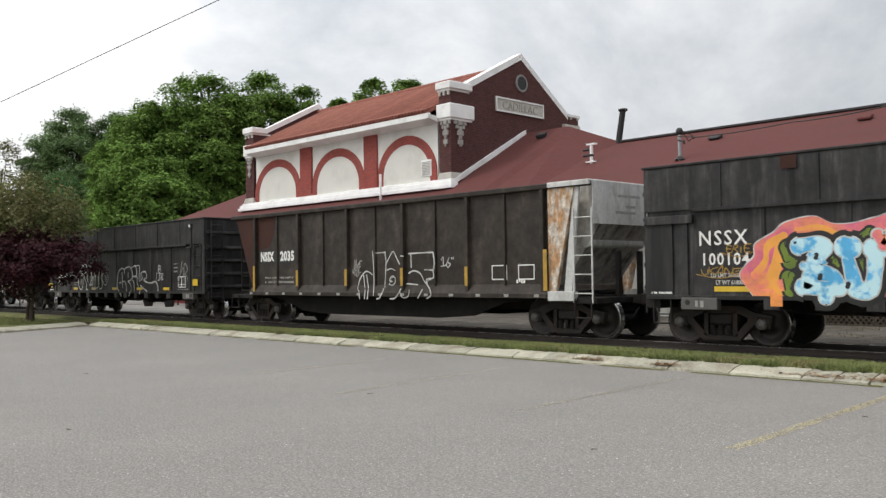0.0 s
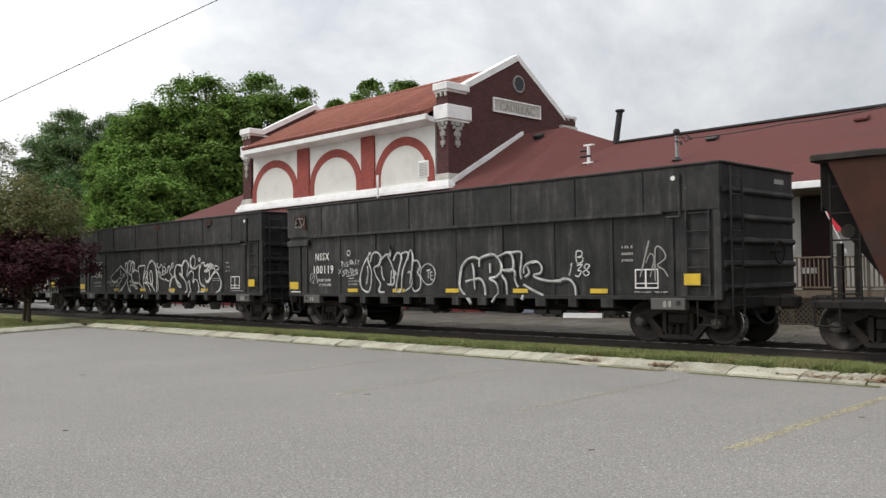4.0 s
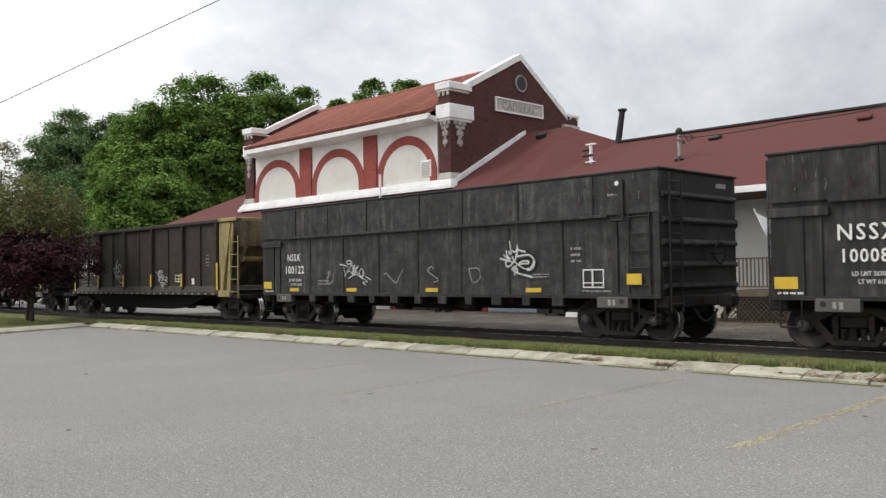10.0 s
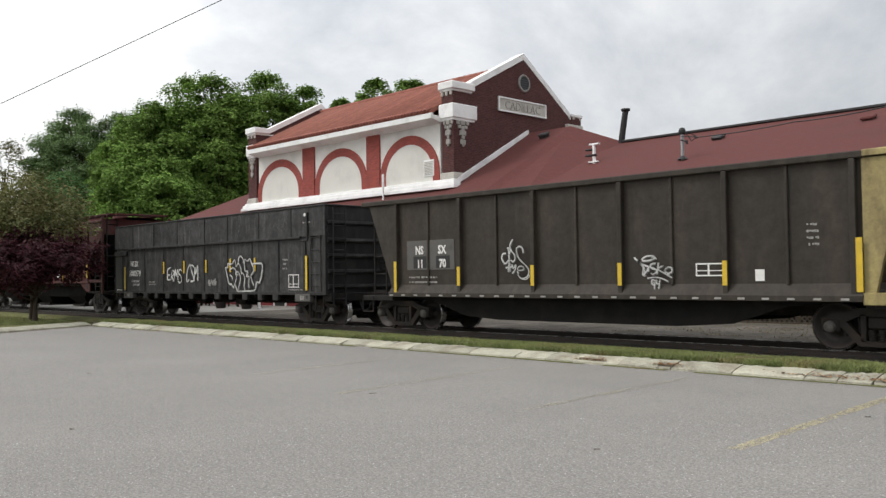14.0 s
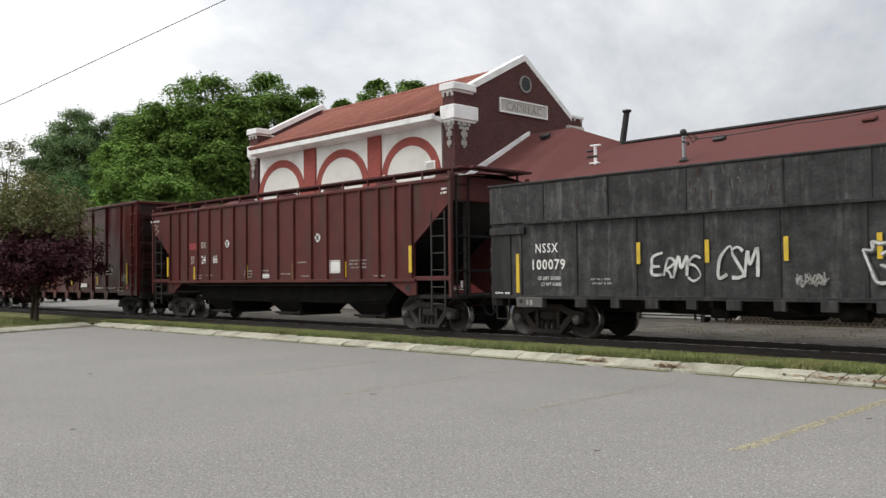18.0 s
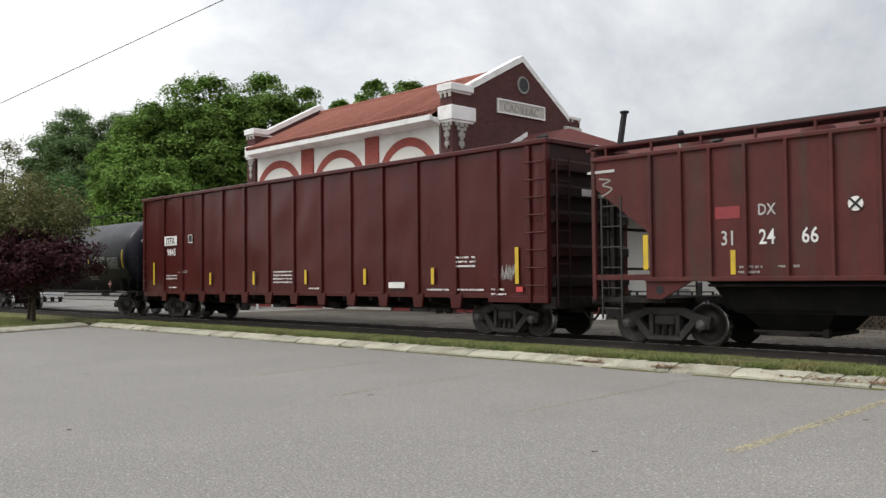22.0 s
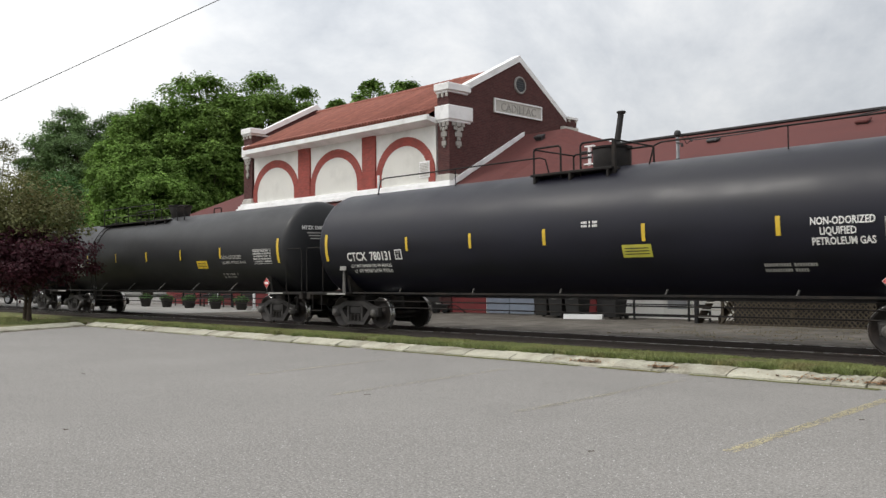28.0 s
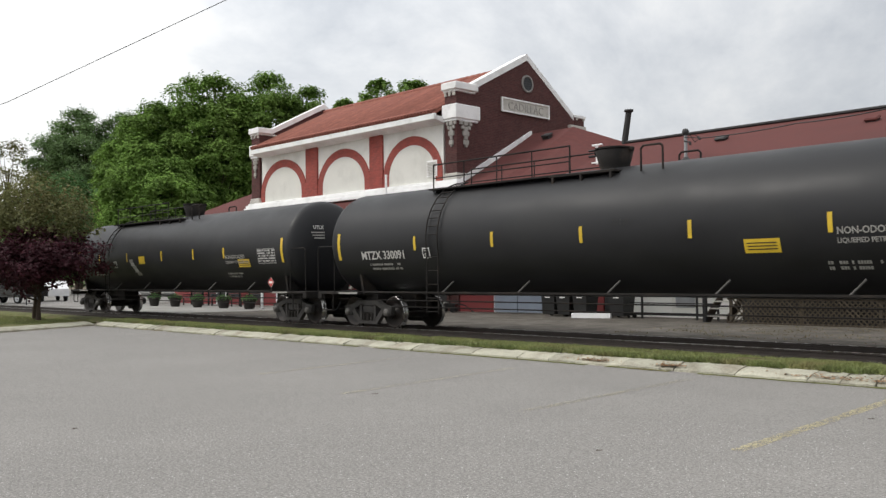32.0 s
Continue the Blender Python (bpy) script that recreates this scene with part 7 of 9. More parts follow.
def hopper(x0, label):
    """Covered hopper with ribbed sides, roof walk, open ends and three bays below."""
    top, low = 8.3, 6.85
    ob = car(x0, label, "hopper car", 6.85, top, top - 0.25, True)
    Z0, Z1 = 1.43, 4.0
    for s in (-1, 1):
        outline = [(-top, Z1), (-top, 3.45), (-low, 2.35), (-low, Z0), (low, Z0), (low, 2.35), (top, 3.45), (top, Z1)]
        wall = cp(ob, "side_panel", Shape().prism(outline, s * (W - 0.12), s * (W - 0.05)), "oxide_old", "weathered red side sheet")
        for x in RIBS:
            part("side_rib", Shape().box(x - 0.035, x + 0.035, s * (W - 0.055), s * (W + 0.015), Z0, Z1 - 0.02, 0.01), M["oxide_old"], wall, "vertical rib")
        cp(ob, "side_sill", Shape().box(-low - 0.1, low + 0.1, s * (W - 0.1), s * (W + 0.02), Z0 - 0.08, Z0 + 0.01, 0.01), "oxide_old")
        cp(ob, "top_chord", Shape().box(-top, top, s * (W - 0.14), s * (W + 0.01), Z1 - 0.04, Z1 + 0.06, 0.02), "oxide_old")
        roof = Shape().add([(-top, s * (W - 0.1), Z1 + 0.05), (top, s * (W - 0.1), Z1 + 0.05), (top, s * 0.6, Z1 + 0.2), (-top, s * 0.6, Z1 + 0.2), (-top, 0, Z1 + 0.22), (top, 0, Z1 + 0.22)], [(0, 1, 2, 3), (3, 2, 5, 4)])
        cp(ob, "roof", roof, "oxide_old")
        walkway = cp(ob, "running_board", Shape().box(-top - 0.25, top + 0.25, s * 0.72, s * 1.28, Z1 + 0.28, Z1 + 0.32), "oxide_old", "roof running board")
        for k in range(15):
            x = -top + 0.2 + (2 * top - 0.4) * k / 14
            part("stanchion", Shape().box(x - 0.025, x + 0.025, s * 1.26, s * 1.3, Z1 + 0.02, Z1 + 0.34), M["oxide_old"], walkway)
        part("side_rail", Shape().box(-top - 0.2, top + 0.2, s * 1.28, s * 1.31, Z1 + 0.30, Z1 + 0.345), M["oxide_old"], walkway)
        for e in (-1, 1):
            cp(ob, "corner_post", Shape().box(e * (top - 0.1), e * top, s * (W - 0.12), s * (W - 0.02), 0.95, Z1 + 0.2, 0.01), "oxide_old")
            cp(ob, "end_beam", Shape().box(e * (low - 0.1), e * top, s * (W - 0.14), s * (W - 0.04), 1.38, 1.5, 0.01), "oxide_old")
            cp(ob, "bolster_web", Shape().prism([(e * (low - 0.95), Z0 - 0.08), (e * (low + 0.1), Z0 - 0.08), (e * (low + 0.1), 1.0), (e * (low - 0.25), 0.98)], s * (W - 0.1), s * (W - 0.04)), "oxide_old", "triangular bolster web")
            cp(ob, "web_hole", Shape().cyl((e * (low - 0.22), s * (W - 0.05), 1.18), (e * (low - 0.22), s * (W - 0.032), 1.18), 0.09, n=14), "iron")
            ladder(ob, e * (top - 0.5), s * (W - 0.05), 0.55, 3.2 if e else 3, 0.5, mat="truck_grey", rungs=6)
            plate(ob, e * low - 0.12, e * low + 0.0, 1.6, 2.32, y=W + 0.015) if s < 0 else None
    for e in (-1, 1):
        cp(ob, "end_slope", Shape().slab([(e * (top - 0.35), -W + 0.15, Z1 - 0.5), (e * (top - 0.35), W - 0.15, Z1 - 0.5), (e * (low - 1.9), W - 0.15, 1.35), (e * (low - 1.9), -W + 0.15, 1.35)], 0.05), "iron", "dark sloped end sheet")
        cp(ob, "end_panel", Shape().box(e * (top - 0.4), e * (top - 0.02), -W + 0.12, W - 0.12, Z1 - 0.55, Z1 + 0.1, 0.01), "oxide_old")
        for y in (-0.9, 0.9):
            cp(ob, "end_post", Shape().box(e * (top - 0.16), e * (top - 0.06), y - 0.06, y + 0.06, 0.95, Z1 - 0.5), "under")
        ladder(ob, e * (top + 0.02), -W + 0.45, 0.95, Z1 + 0.1, 0.45, axis="y", mat="under", rungs=7)
        cp(ob, "end_rail", Shape().box(e * (top - 0.1), e * (top - 0.02), -W + 0.1, W - 0.1, 2.5, 2.56).box(e * (top - 0.1), e * (top - 0.02), -W + 0.1, W - 0.1, 1.6, 1.66), "iron")
        cp(ob, "end_platform", Shape().box(e * (low - 0.3), e * (top + 0.1), -W + 0.12, W - 0.12, 0.9, 1.0, 0.01), "under")
        cp(ob, "roof_step", Shape().box(e * (top + 0.0), e * (top + 0.45), -1.15, 1.15, Z1 + 0.26, Z1 + 0.33, 0.01), "oxide_old")
        cp(ob, "roof_grab", Shape().tube([(e * (top + 0.05), -1.0, Z1 + 0.1), (e * (top + 0.3), -1.0, Z1 + 0.1), (e * (top + 0.3), -0.6, Z1 + 0.1)], 0.02), "oxide_old")
    for k in range(6):
        x = -top + 1.7 + k * (2 * top - 3.4) / 5
        cp(ob, "roof_hatch", Shape().lathe([(0.0, Z1 + 0.42), (0.3, Z1 + 0.41), (0.34, Z1 + 0.34), (0.34, Z1 + 0.2)], (x, 0, 0), n=16), "oxide_old", "round roof hatch")
    hull = [(-6.0, 1.4), (6.0, 1.4), (5.75, 1.3), (5.2, 0.72), (-5.2, 0.72), (-5.75, 1.3)]
    cp(ob, "bay_hull", Shape().prism(hull, -1.05, 1.05), "belly", "black sloped hull over the bays")
    for s in (-1, 1):
        cp(ob, "train_line_pipe", Shape().tube([(-5.6, s * 1.42, 1.27), (5.6, s * 1.42, 1.27)], 0.03), "under")
    for xc in (-4.2, 0.0, 4.2):
        bay = Shape()
        bay.add([(xc - 0.95, -1.1, 0.8), (xc + 0.95, -1.1, 0.8), (xc + 0.95, 1.1, 0.8), (xc - 0.95, 1.1, 0.8), (xc - 0.6, -0.72, 0.36), (xc + 0.6, -0.72, 0.36), (xc + 0.6, 0.72, 0.36), (xc - 0.6, 0.72, 0.36)],
                [(0, 1, 5, 4), (1, 2, 6, 5), (2, 3, 7, 6), (3, 0, 4, 7), (4, 5, 6, 7), (0, 1, 2, 3)])
        b = cp(ob, "hopper_bay", bay, "belly", "black discharge bay")
        part("outlet_gate", Shape().box(xc - 0.64, xc + 0.64, -0.8, 0.8, 0.28, 0.36, 0.01).box(xc - 0.4, xc + 0.4, -1.0, -0.8, 0.29, 0.35), M["under"], b)
        part("gate_crank", Shape().cyl((xc - 0.72, -0.9, 0.36), (xc + 0.72, -0.9, 0.36), 0.035, n=8).box(xc + 0.64, xc + 0.76, -0.98, -0.82, 0.28, 0.44, 0.01), M["under"], b)
    cp(ob, "centre_sill", Shape().box(-top, top, -0.3, 0.3, 0.72, 1.02, 0.01), "under")
    return ob, top, low


def tall_gondola(x0, label):
    """High red gondola with outside posts all along."""
    h = 10.18
    ob = car(x0, label, "gondola car", 8.35, h, h - 0.15, True)
    Z0, Z1 = 1.02, 4.55
    n = 14
    for s in (-1, 1):
        wall = cp(ob, "side_panel", Shape().box(-h, h, s * (W - 0.12), s * (W - 0.06), Z0, Z1, 0.004), "oxide", "smooth red side sheet")
        for k in range(n):
            x = -h + (0.14 if k == 0 else 1.77 + 1.418 * (k - 1))
            part("side_post", Shape().box(x - 0.06, x + 0.06, s * (W - 0.065), s * (W + 0.03), Z0 + 0.02, Z1, 0.015), M["oxide"], wall, "vertical red post")
            if 0 < k < n - 1:
                part("post_foot", Shape().prism([(x - 0.22, Z0 + 0.04), (x - 0.15, Z0 - 0.32), (x + 0.15, Z0 - 0.32), (x + 0.22, Z0 + 0.04)], s * (W - 0.07), s * (W + 0.0)), M["oxide"], wall, "broad leg below the side sheet")
        cuts = [-h + 0.02] + [-h + 1.77 + 1.418 * k for k in range(13)] + [h - 0.57, h - 0.02]
        for k, (xa, xb) in enumerate(zip(cuts, cuts[1:])):
            n_, m_ = 8, 12
            sheet = Shape()
            for i in range(n_ + 1):
                for j in range(m_ + 1):
                    u, v = i / n_, j / m_
                    sag = math.sin(math.pi * u) * (0.018 * math.sin(math.pi * v) + 0.075 * noise.noise((k * 3.7 + u * 1.3, v * 3.2, s * 4.0)) * math.sin(math.pi * min(1.0, v * 4) / 2))
                    sheet.v.append((xa + (xb - xa) * u, s * (W - 0.058 + min(0.075, max(-0.001, 0.018 + sag))), Z0 + 0.01 + (Z1 - Z0 - 0.02) * v))
            sheet.f = [(i * (m_ + 1) + j, (i + 1) * (m_ + 1) + j, (i + 1) * (m_ + 1) + j + 1, i * (m_ + 1) + j + 1) for i in range(n_) for j in range(m_)]
            sheet.s = [True] * len(sheet.f)
            part("side_sheet", sheet, M["oxide"], wall, "buckled red sheet between posts")
        cp(ob, "top_rim", Shape().box(-h - 0.02, h + 0.05, s * (W - 0.14), s * (W + 0.06), Z1, Z1 + 0.12, 0.02), "oxide")
        cp(ob, "side_sill", Shape().box(-h, h, s * (W - 0.1), s * (W - 0.03), Z0 - 0.06, Z0 + 0.06, 0.01), "oxide")
        cp(ob, "corner_post", Shape().box(h - 0.10, h, s * (W - 0.1), s * (W + 0.03), 0.86, Z1, 0.012), "oxide")
        cp(ob, "ladder_post", Shape().box(h - 0.64, h - 0.50, s * (W - 0.1), s * (W + 0.03), 0.86, Z1, 0.012), "oxide", "post beside the ladder rungs")
        for e in (-1, 1):
            lo_pad = Shape().box(e * (h - 1.9), e * (h - 0.1), s * (W - 0.1), s * (W - 0.02), 0.86, Z0, 0.01)
            cp(ob, "end_sill_plate", lo_pad, "oxide")
        for k in range(8):
            z = Z0 + 0.25 + k * 0.41
            cp(ob, "ladder_rung", Shape().cyl((h - 0.6, s * (W + 0.06), z), (h - 0.04, s * (W + 0.06), z), 0.018, n=6), "oxide")
        if s < 0:
            for k in range(4):
                z = Z0 + 0.1 + k * 0.36
                cp(ob, "ladder_rung", Shape().cyl((-h + 0.1, -W - 0.05, z), (-h + 0.55, -W - 0.05, z), 0.016, n=6), "oxide")
    for e in (-1, 1):
        end = cp(ob, "end_panel", Shape().box(e * (h - 0.06), e * h, -W + 0.12, W - 0.12, Z0 - 0.15, Z1, 0.004), "blotched_red", "dark red end sheet with black blotches")
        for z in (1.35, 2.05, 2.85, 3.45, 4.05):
            part("end_rib", Shape().prism([(e * h, z - 0.16), (e * (h + 0.13), z - 0.10), (e * (h + 0.13), z + 0.10), (e * h, z + 0.18)], -W + 0.12, W - 0.12), M["blotched_red"], end)
        cp(ob, "top_rim", Shape().box(e * (h - 0.12), e * (h + 0.08), -W + 0.14, W - 0.14, Z1, Z1 + 0.12, 0.02), "oxide")
        ladder(ob, e * (h + 0.16), -W + 0.4, 0.8, Z1 - 0.3, 0.46, axis="y", mat="blotched_red", rungs=9)
        cp(ob, "end_sill", Shape().box(e * (h - 0.25), e * (h + 0.12), -W + 0.1, W - 0.1, 0.72, 1.0, 0.02), "under")
        if e > 0:
            cp(ob, "end_label", Shape().box(h + 0.131, h + 0.136, -0.45, 0.05, 3.38, 3.55), "white", "white end plate")
            cp(ob, "end_print", Shape().box(h + 0.131, h + 0.136, 0.2, 0.62, 3.36, 3.46), "faded")
    cp(ob, "floor", Shape().box(-h + 0.1, h - 0.1, -W + 0.13, W - 0.13, 0.98, 1.06), "under")
    cp(ob, "centre_sill", Shape().box(-h, h, -0.32, 0.32, 0.6, 0.98, 0.01), "under")
    for k in range(13):
        x = -h + 2.9 + (2 * h - 5.8) * k / 12
        cp(ob, "cross_bearer", Shape().prism([(-1.45, 0.85), (-0.3, 0.64), (0.3, 0.64), (1.45, 0.85), (1.45, 0.98), (-1.45, 0.98)], x - 0.05, x + 0.05, axis="x"), "under")
    brake_gear(ob, h)
    for x, z0, z1 in ((1.01, 1.3, 2.15), (5.25, 1.30, 1.72), (8.04, 1.30, 1.74), (10.94, 1.32, 1.75), (13.78, 1.30, 1.74), (16.55, 1.30, 1.73), (19.44, 1.31, 2.18)):
        plate(ob, x - h - 0.055, x - h + 0.055, z0, z1, y=W + 0.018)
    wy = W + 0.018
    plate(ob, -h + 1.87, -h + 2.82, 2.77, 3.12, "white", wy, "name_plate", "white painted panel")
    mark(ob, "ITFX", -h + 2.35, 2.82, 0.35, "g_black", wy + 0.012, 0.92, bold=0.012)
    mark(ob, "9845", -h + 2.42, 2.40, 0.34, "white", wy, 0.9, bold=0.03, space=1.1)
    plate(ob, -h + 3.7, -h + 4.0, 2.82, 3.12, "g_black", wy, "stencil_panel")
    outline_box(ob, -h + 3.7, -h + 4.0, 2.82, 3.12, wy + 0.006, inner=False)
    for x, z, w, rows, sd in ((-h + 2.0, 1.62, 0.85, 2, 1), (-h + 2.2, 1.18, 0.65, 1, 2), (-h + 9.2, 1.68, 1.05, 4, 3), (-h + 11.1, 1.16, 0.6, 1, 4), (h - 3.0, 1.95, 0.75, 3, 5), (h - 4.0, 1.14, 0.8, 1, 6), (h - 2.9, 1.14, 0.9, 1, 7), (h - 1.75, 1.15, 0.5, 2, 8)):
        bars(ob, x, z, w, rows, "white", wy, 0.05, 0.06, sd)
    plate(ob, h - 5.55, h - 4.9, 1.2, 1.36, "white", wy, "small_plate", "small white plate")
    plate(ob, h - 0.95, h - 0.75, 1.12, 1.24, "placard", wy, "small_plate", "small red tag")
    tangle(ob, h - 1.42, h - 1.02, 1.36, 1.8, 77, "faded", 0.014, wy)
    scrawl(ob, -h + 3.0, -h + 3.7, 1.72, 1.82, "us", 78, "faded", 0.025, wy)
    return ob, h


def tank_car(x0, bar_half, trucks, paint, letters, number, label, seed, dome_x, bar_xs, caution_x, loaded=1.0):
    """Long black pressure tank car."""
    R, ZC = (1.56 if letters[0] == "C" else 1.52), 2.47
    B = 0.56            # how far the heads bulge
    h = bar_half + 0.25
    ob = car(x0, label, "tank car", trucks, h + 0.75, h + 0.55, True)
    prof = [(0.0, -h - B)]
    for k in range(1, 9):
        a = math.pi / 2 * k / 8
        prof.append((R * math.sin(a), -h - B * math.cos(a)))
    prof += [(R, -h + 0.02), (R, h - 0.02)]
    for k in range(8, 0, -1):
        a = math.pi / 2 * k / 8
        prof.append((R * math.sin(a), h + B * math.cos(a)))
    prof.append((0.0, h + B))
    cp(ob, "tank", Shape().lathe(prof, (0, 0, ZC), "x", 64), paint, "smooth black tank shell")
    for k in (2, 4):
        x = -h + 2 * h * k / 6
        cp(ob, "weld_seam", Shape().lathe([(R + 0.0005, x - 0.03), (R + 0.002, x), (R + 0.0005, x + 0.03)], (0, 0, ZC), "x", 64), paint)

    def on_tank(z, lift=0.008):
        return -math.sqrt(max(0.01, (R + lift) ** 2 - (z - ZC) ** 2))

    def strip(x_a, x_b, z_a, z_b, mat, name, lab="", lift=0.008):
        sh = Shape()
        n = 6
        vs = [(x, on_tank(z_a + (z_b - z_a) * i / n, lift), z_a + (z_b - z_a) * i / n) for i in range(n + 1) for x in (x_a, x_b)]
        sh.add(vs, [(2 * i, 2 * i + 1, 2 * i + 3, 2 * i + 2) for i in range(n)], True)
        return cp(ob, name, sh, mat, lab)

    def print_rows(x_a, x_b, z, h_, rows, mat):
        r = random.Random(int(x_a * 100) + rows)
        sh = Shape()
        for k in range(rows):
            xx, zz = x_a, z - k * h_ * 1.7
            while xx < x_b:
                w = h_ * r.uniform(0.5, 0.8)
                if r.random() > 0.18:
                    sh.add([(xx, on_tank(zz), zz), (xx + w, on_tank(zz), zz), (xx + w, on_tank(zz + h_), zz + h_), (xx, on_tank(zz + h_), zz + h_)], [(0, 1, 2, 3)])
                xx += w + h_ * 0.2
        return tagged(cp(ob, "small_print", sh, mat), "small white print", kind="stuff")

    def text(body, x, z, size, mat="white", squeeze=0.9, bold=0.024):
        lean = math.degrees(math.asin((z + size * 0.35 - ZC) / R))
        return lettering(body, size, M[mat], ob, pose(x, on_tank(z, 0.03), z, 90 - lean, 0, 0), "lettering", "white lettering on the tank", offset=size * bold, squeeze=squeeze)

    for s in (-1, 1):
        strip(s * bar_half - 0.06, s * bar_half + 0.06, 1.98, 2.76, "yellow", "reflector", "long yellow reflector")
    for x in bar_xs:
        strip(x - 0.045, x + 0.045, 2.19, 2.56, "yellow", "reflector")
    if loaded > 0.5:
        text(letters.replace(" ", "  "), -bar_half + 1.93, 1.97, 0.345, "white", 0.9)
        text("LD LMT 164300 LBS 74 550 KG", -bar_half + 1.92, 1.78, 0.135, "white", 1.0, 0.008)
        text("LT WT 98700 LBS 44 750 KG", -bar_half + 1.96, 1.63, 0.135, "white", 1.0, 0.008)
    else:
        text(letters, -bar_half + 1.98, 1.98, 0.33, "aged", 0.95) if letters[0] == "M" else None
    if letters:
        for zz, size, body in ((3.04, 0.165, letters),):
            lettering(body, size, M["aged"], ob, pose(h + B * 0.86 + 0.035, -0.62, zz, 80, 0, 74), "lettering", "white letters on the tank head", offset=0.008, squeeze=0.85)
    for k in range(3):
        cp(ob, "head_print", Shape().box(-0.24 + 0.05 * k, 0.22, -0.002, 0.002, -0.02, 0.02, m=pose(h + B * 0.88 + 0.01 + 0.006 * k, -0.62, 2.93 - 0.09 * k, -10, 0, 74)), "faded")
    outline = [(-bar_half + (3.02 if letters[0] == "C" else 3.6), 1.97, 0.28), ]
    for x, z, w in outline:
        strip(x, x + w, z, z + 0.27, "white", "stencil_box")
        strip(x + 0.03, x + w - 0.03, z + 0.03, z + 0.24, paint, "stencil_box", lift=0.013)
        text("C", x + w / 2, z + 0.05, 0.13)
        strip(x + 0.06, x + w - 0.06, z + 0.18, z + 0.215, "faded", "small_print", lift=0.016)
    for k, (x, z, w) in enumerate(((-bar_half + 1.3, 1.80, 1.3), (-bar_half + 1.35, 1.68, 1.25), (bar_half - 3.7, 1.62, 1.0), (bar_half - 3.7, 1.52, 0.8))):
        print_rows(x, x + w, z, 0.06, 1, "faded")
    strip(caution_x - 0.36, caution_x + 0.36, 1.86, 2.13, "lemon" if letters[0] == "C" else "yellow", "caution_plate", "yellow caution plate")
    for k in range(3):
        strip(caution_x - 0.3, caution_x + 0.3, 1.92 + 0.06 * k, 1.94 + 0.06 * k, "g_black", "small_print", lift=0.013)
    if number == "panels":
        text("NON-ODORIZED", 6.4, 2.36, 0.19, squeeze=0.76)
        text("LIQUIFIED", 6.32, 2.18, 0.19, squeeze=0.76)
        text("PETROLEUM GAS", 6.4, 2.0, 0.19, squeeze=0.76)
    else:
        text("NON-ODORIZED", bar_xs[-1] + 0.75, 2.16, 0.18, "faded")
        text("LIQUEFIED PETROLEUM GAS", bar_xs[-1] + 0.85, 2.0, 0.13, "faded")
    print_rows(bar_half - 1.42, bar_half - 0.42, 2.36, 0.05, 5, "aged")
    for za, zb in ((1.965, 1.98), (2.43, 2.445), (2.12, 2.13)):
        strip(bar_half - 1.44, bar_half - 0.40, za, zb, "aged", "panel_rule")
    for xa in (-1.44, -1.1, -0.75, -0.41):
        strip(bar_half + xa, bar_half + xa + 0.014, 1.98, 2.43, "faded", "panel_rule")
    for k in range(2):
        print_rows(0.75, 1.2, 2.55 + k * 0.08, 0.05, 1, "white" if loaded > 0.5 else "black")
    # hazard diamond with a white bar across it
    px, pz = bar_half - (1.38 if loaded > 0.5 else 0.72), 1.34
    holder = cp(ob, "placard_holder", Shape().box(px - 0.03, px + 0.03, -1.44, -1.40, 1.0, 1.5), "under")
    dy = -1.45
    part("placard", Shape().prism([(px - 0.16, pz), (px, pz - 0.16), (px + 0.16, pz), (px, pz + 0.16)], dy - 0.008, dy), M["placard"], holder, "red diamond hazard placard")
    part("placard_edge", Shape().prism([(px - 0.172, pz), (px, pz - 0.172), (px + 0.172, pz), (px, pz + 0.172)], dy - 0.003, dy + 0.006), M["white"], holder)
    part("placard_bar", Shape().box(px - 0.10, px + 0.10, dy - 0.014, dy - 0.009, pz - 0.035, pz + 0.035), M["white"], holder)
    if letters[0] == "C":
        bx = -bar_half + 0.62
        stand = cp(ob, "bracket_post", Shape().prism([(bx - 0.07, 1.02), (bx + 0.07, 1.02), (bx + 0.03, 1.7), (bx - 0.03, 1.7)], -1.40, -1.36), "patch_grey", "dusty bracket post")
        part("bracket_plate", Shape().box(bx - 0.14, bx + 0.14, -1.43, -1.40, 1.70, 1.82, 0.006), M["faded"], stand)
    # running board line and struts
    for s in (-1, 1):
        cp(ob, "side_rail", Shape().box(-h + 1.2, h - 1.2, s * 1.28, s * 1.34, 1.02, 1.07, 0.005), "under", "thin side rail")
        for k in range(5):
            x = (-5.60 + 2.76 * k) if letters[0] == "C" else (-4.8 + 2.61 * k)
            cp(ob, "strut", Shape().cyl((x, s * 1.31, 1.03), ((x + 0.06, s * 1.30, 1.18) if letters[0] == "C" else (x + 0.24, s * 1.10, 1.34)), 0.022, n=6), "patch_grey", "dusty slanting strut")
        for e in (-1, 1):
            cp(ob, "end_deck", Shape().box(e * (h - 1.0), e * (h + 0.95), s * 0.35, s * 1.42, 0.98, 1.05, 0.01), "under")
            cp(ob, "end_hand_rail", Shape().tube([(e * (h + 0.1), s * 1.42, 1.0), (e * (h + 0.1), s * 1.42, 2.34), (e * (h + 0.2), s * 1.42, 2.41), (e * (h + 0.85), s * 1.42, 2.41), (e * (h + 0.92), s * 1.42, 2.34), (e * (h + 0.92), s * 1.42, 1.0)], 0.016), "under", "bent hand rail")
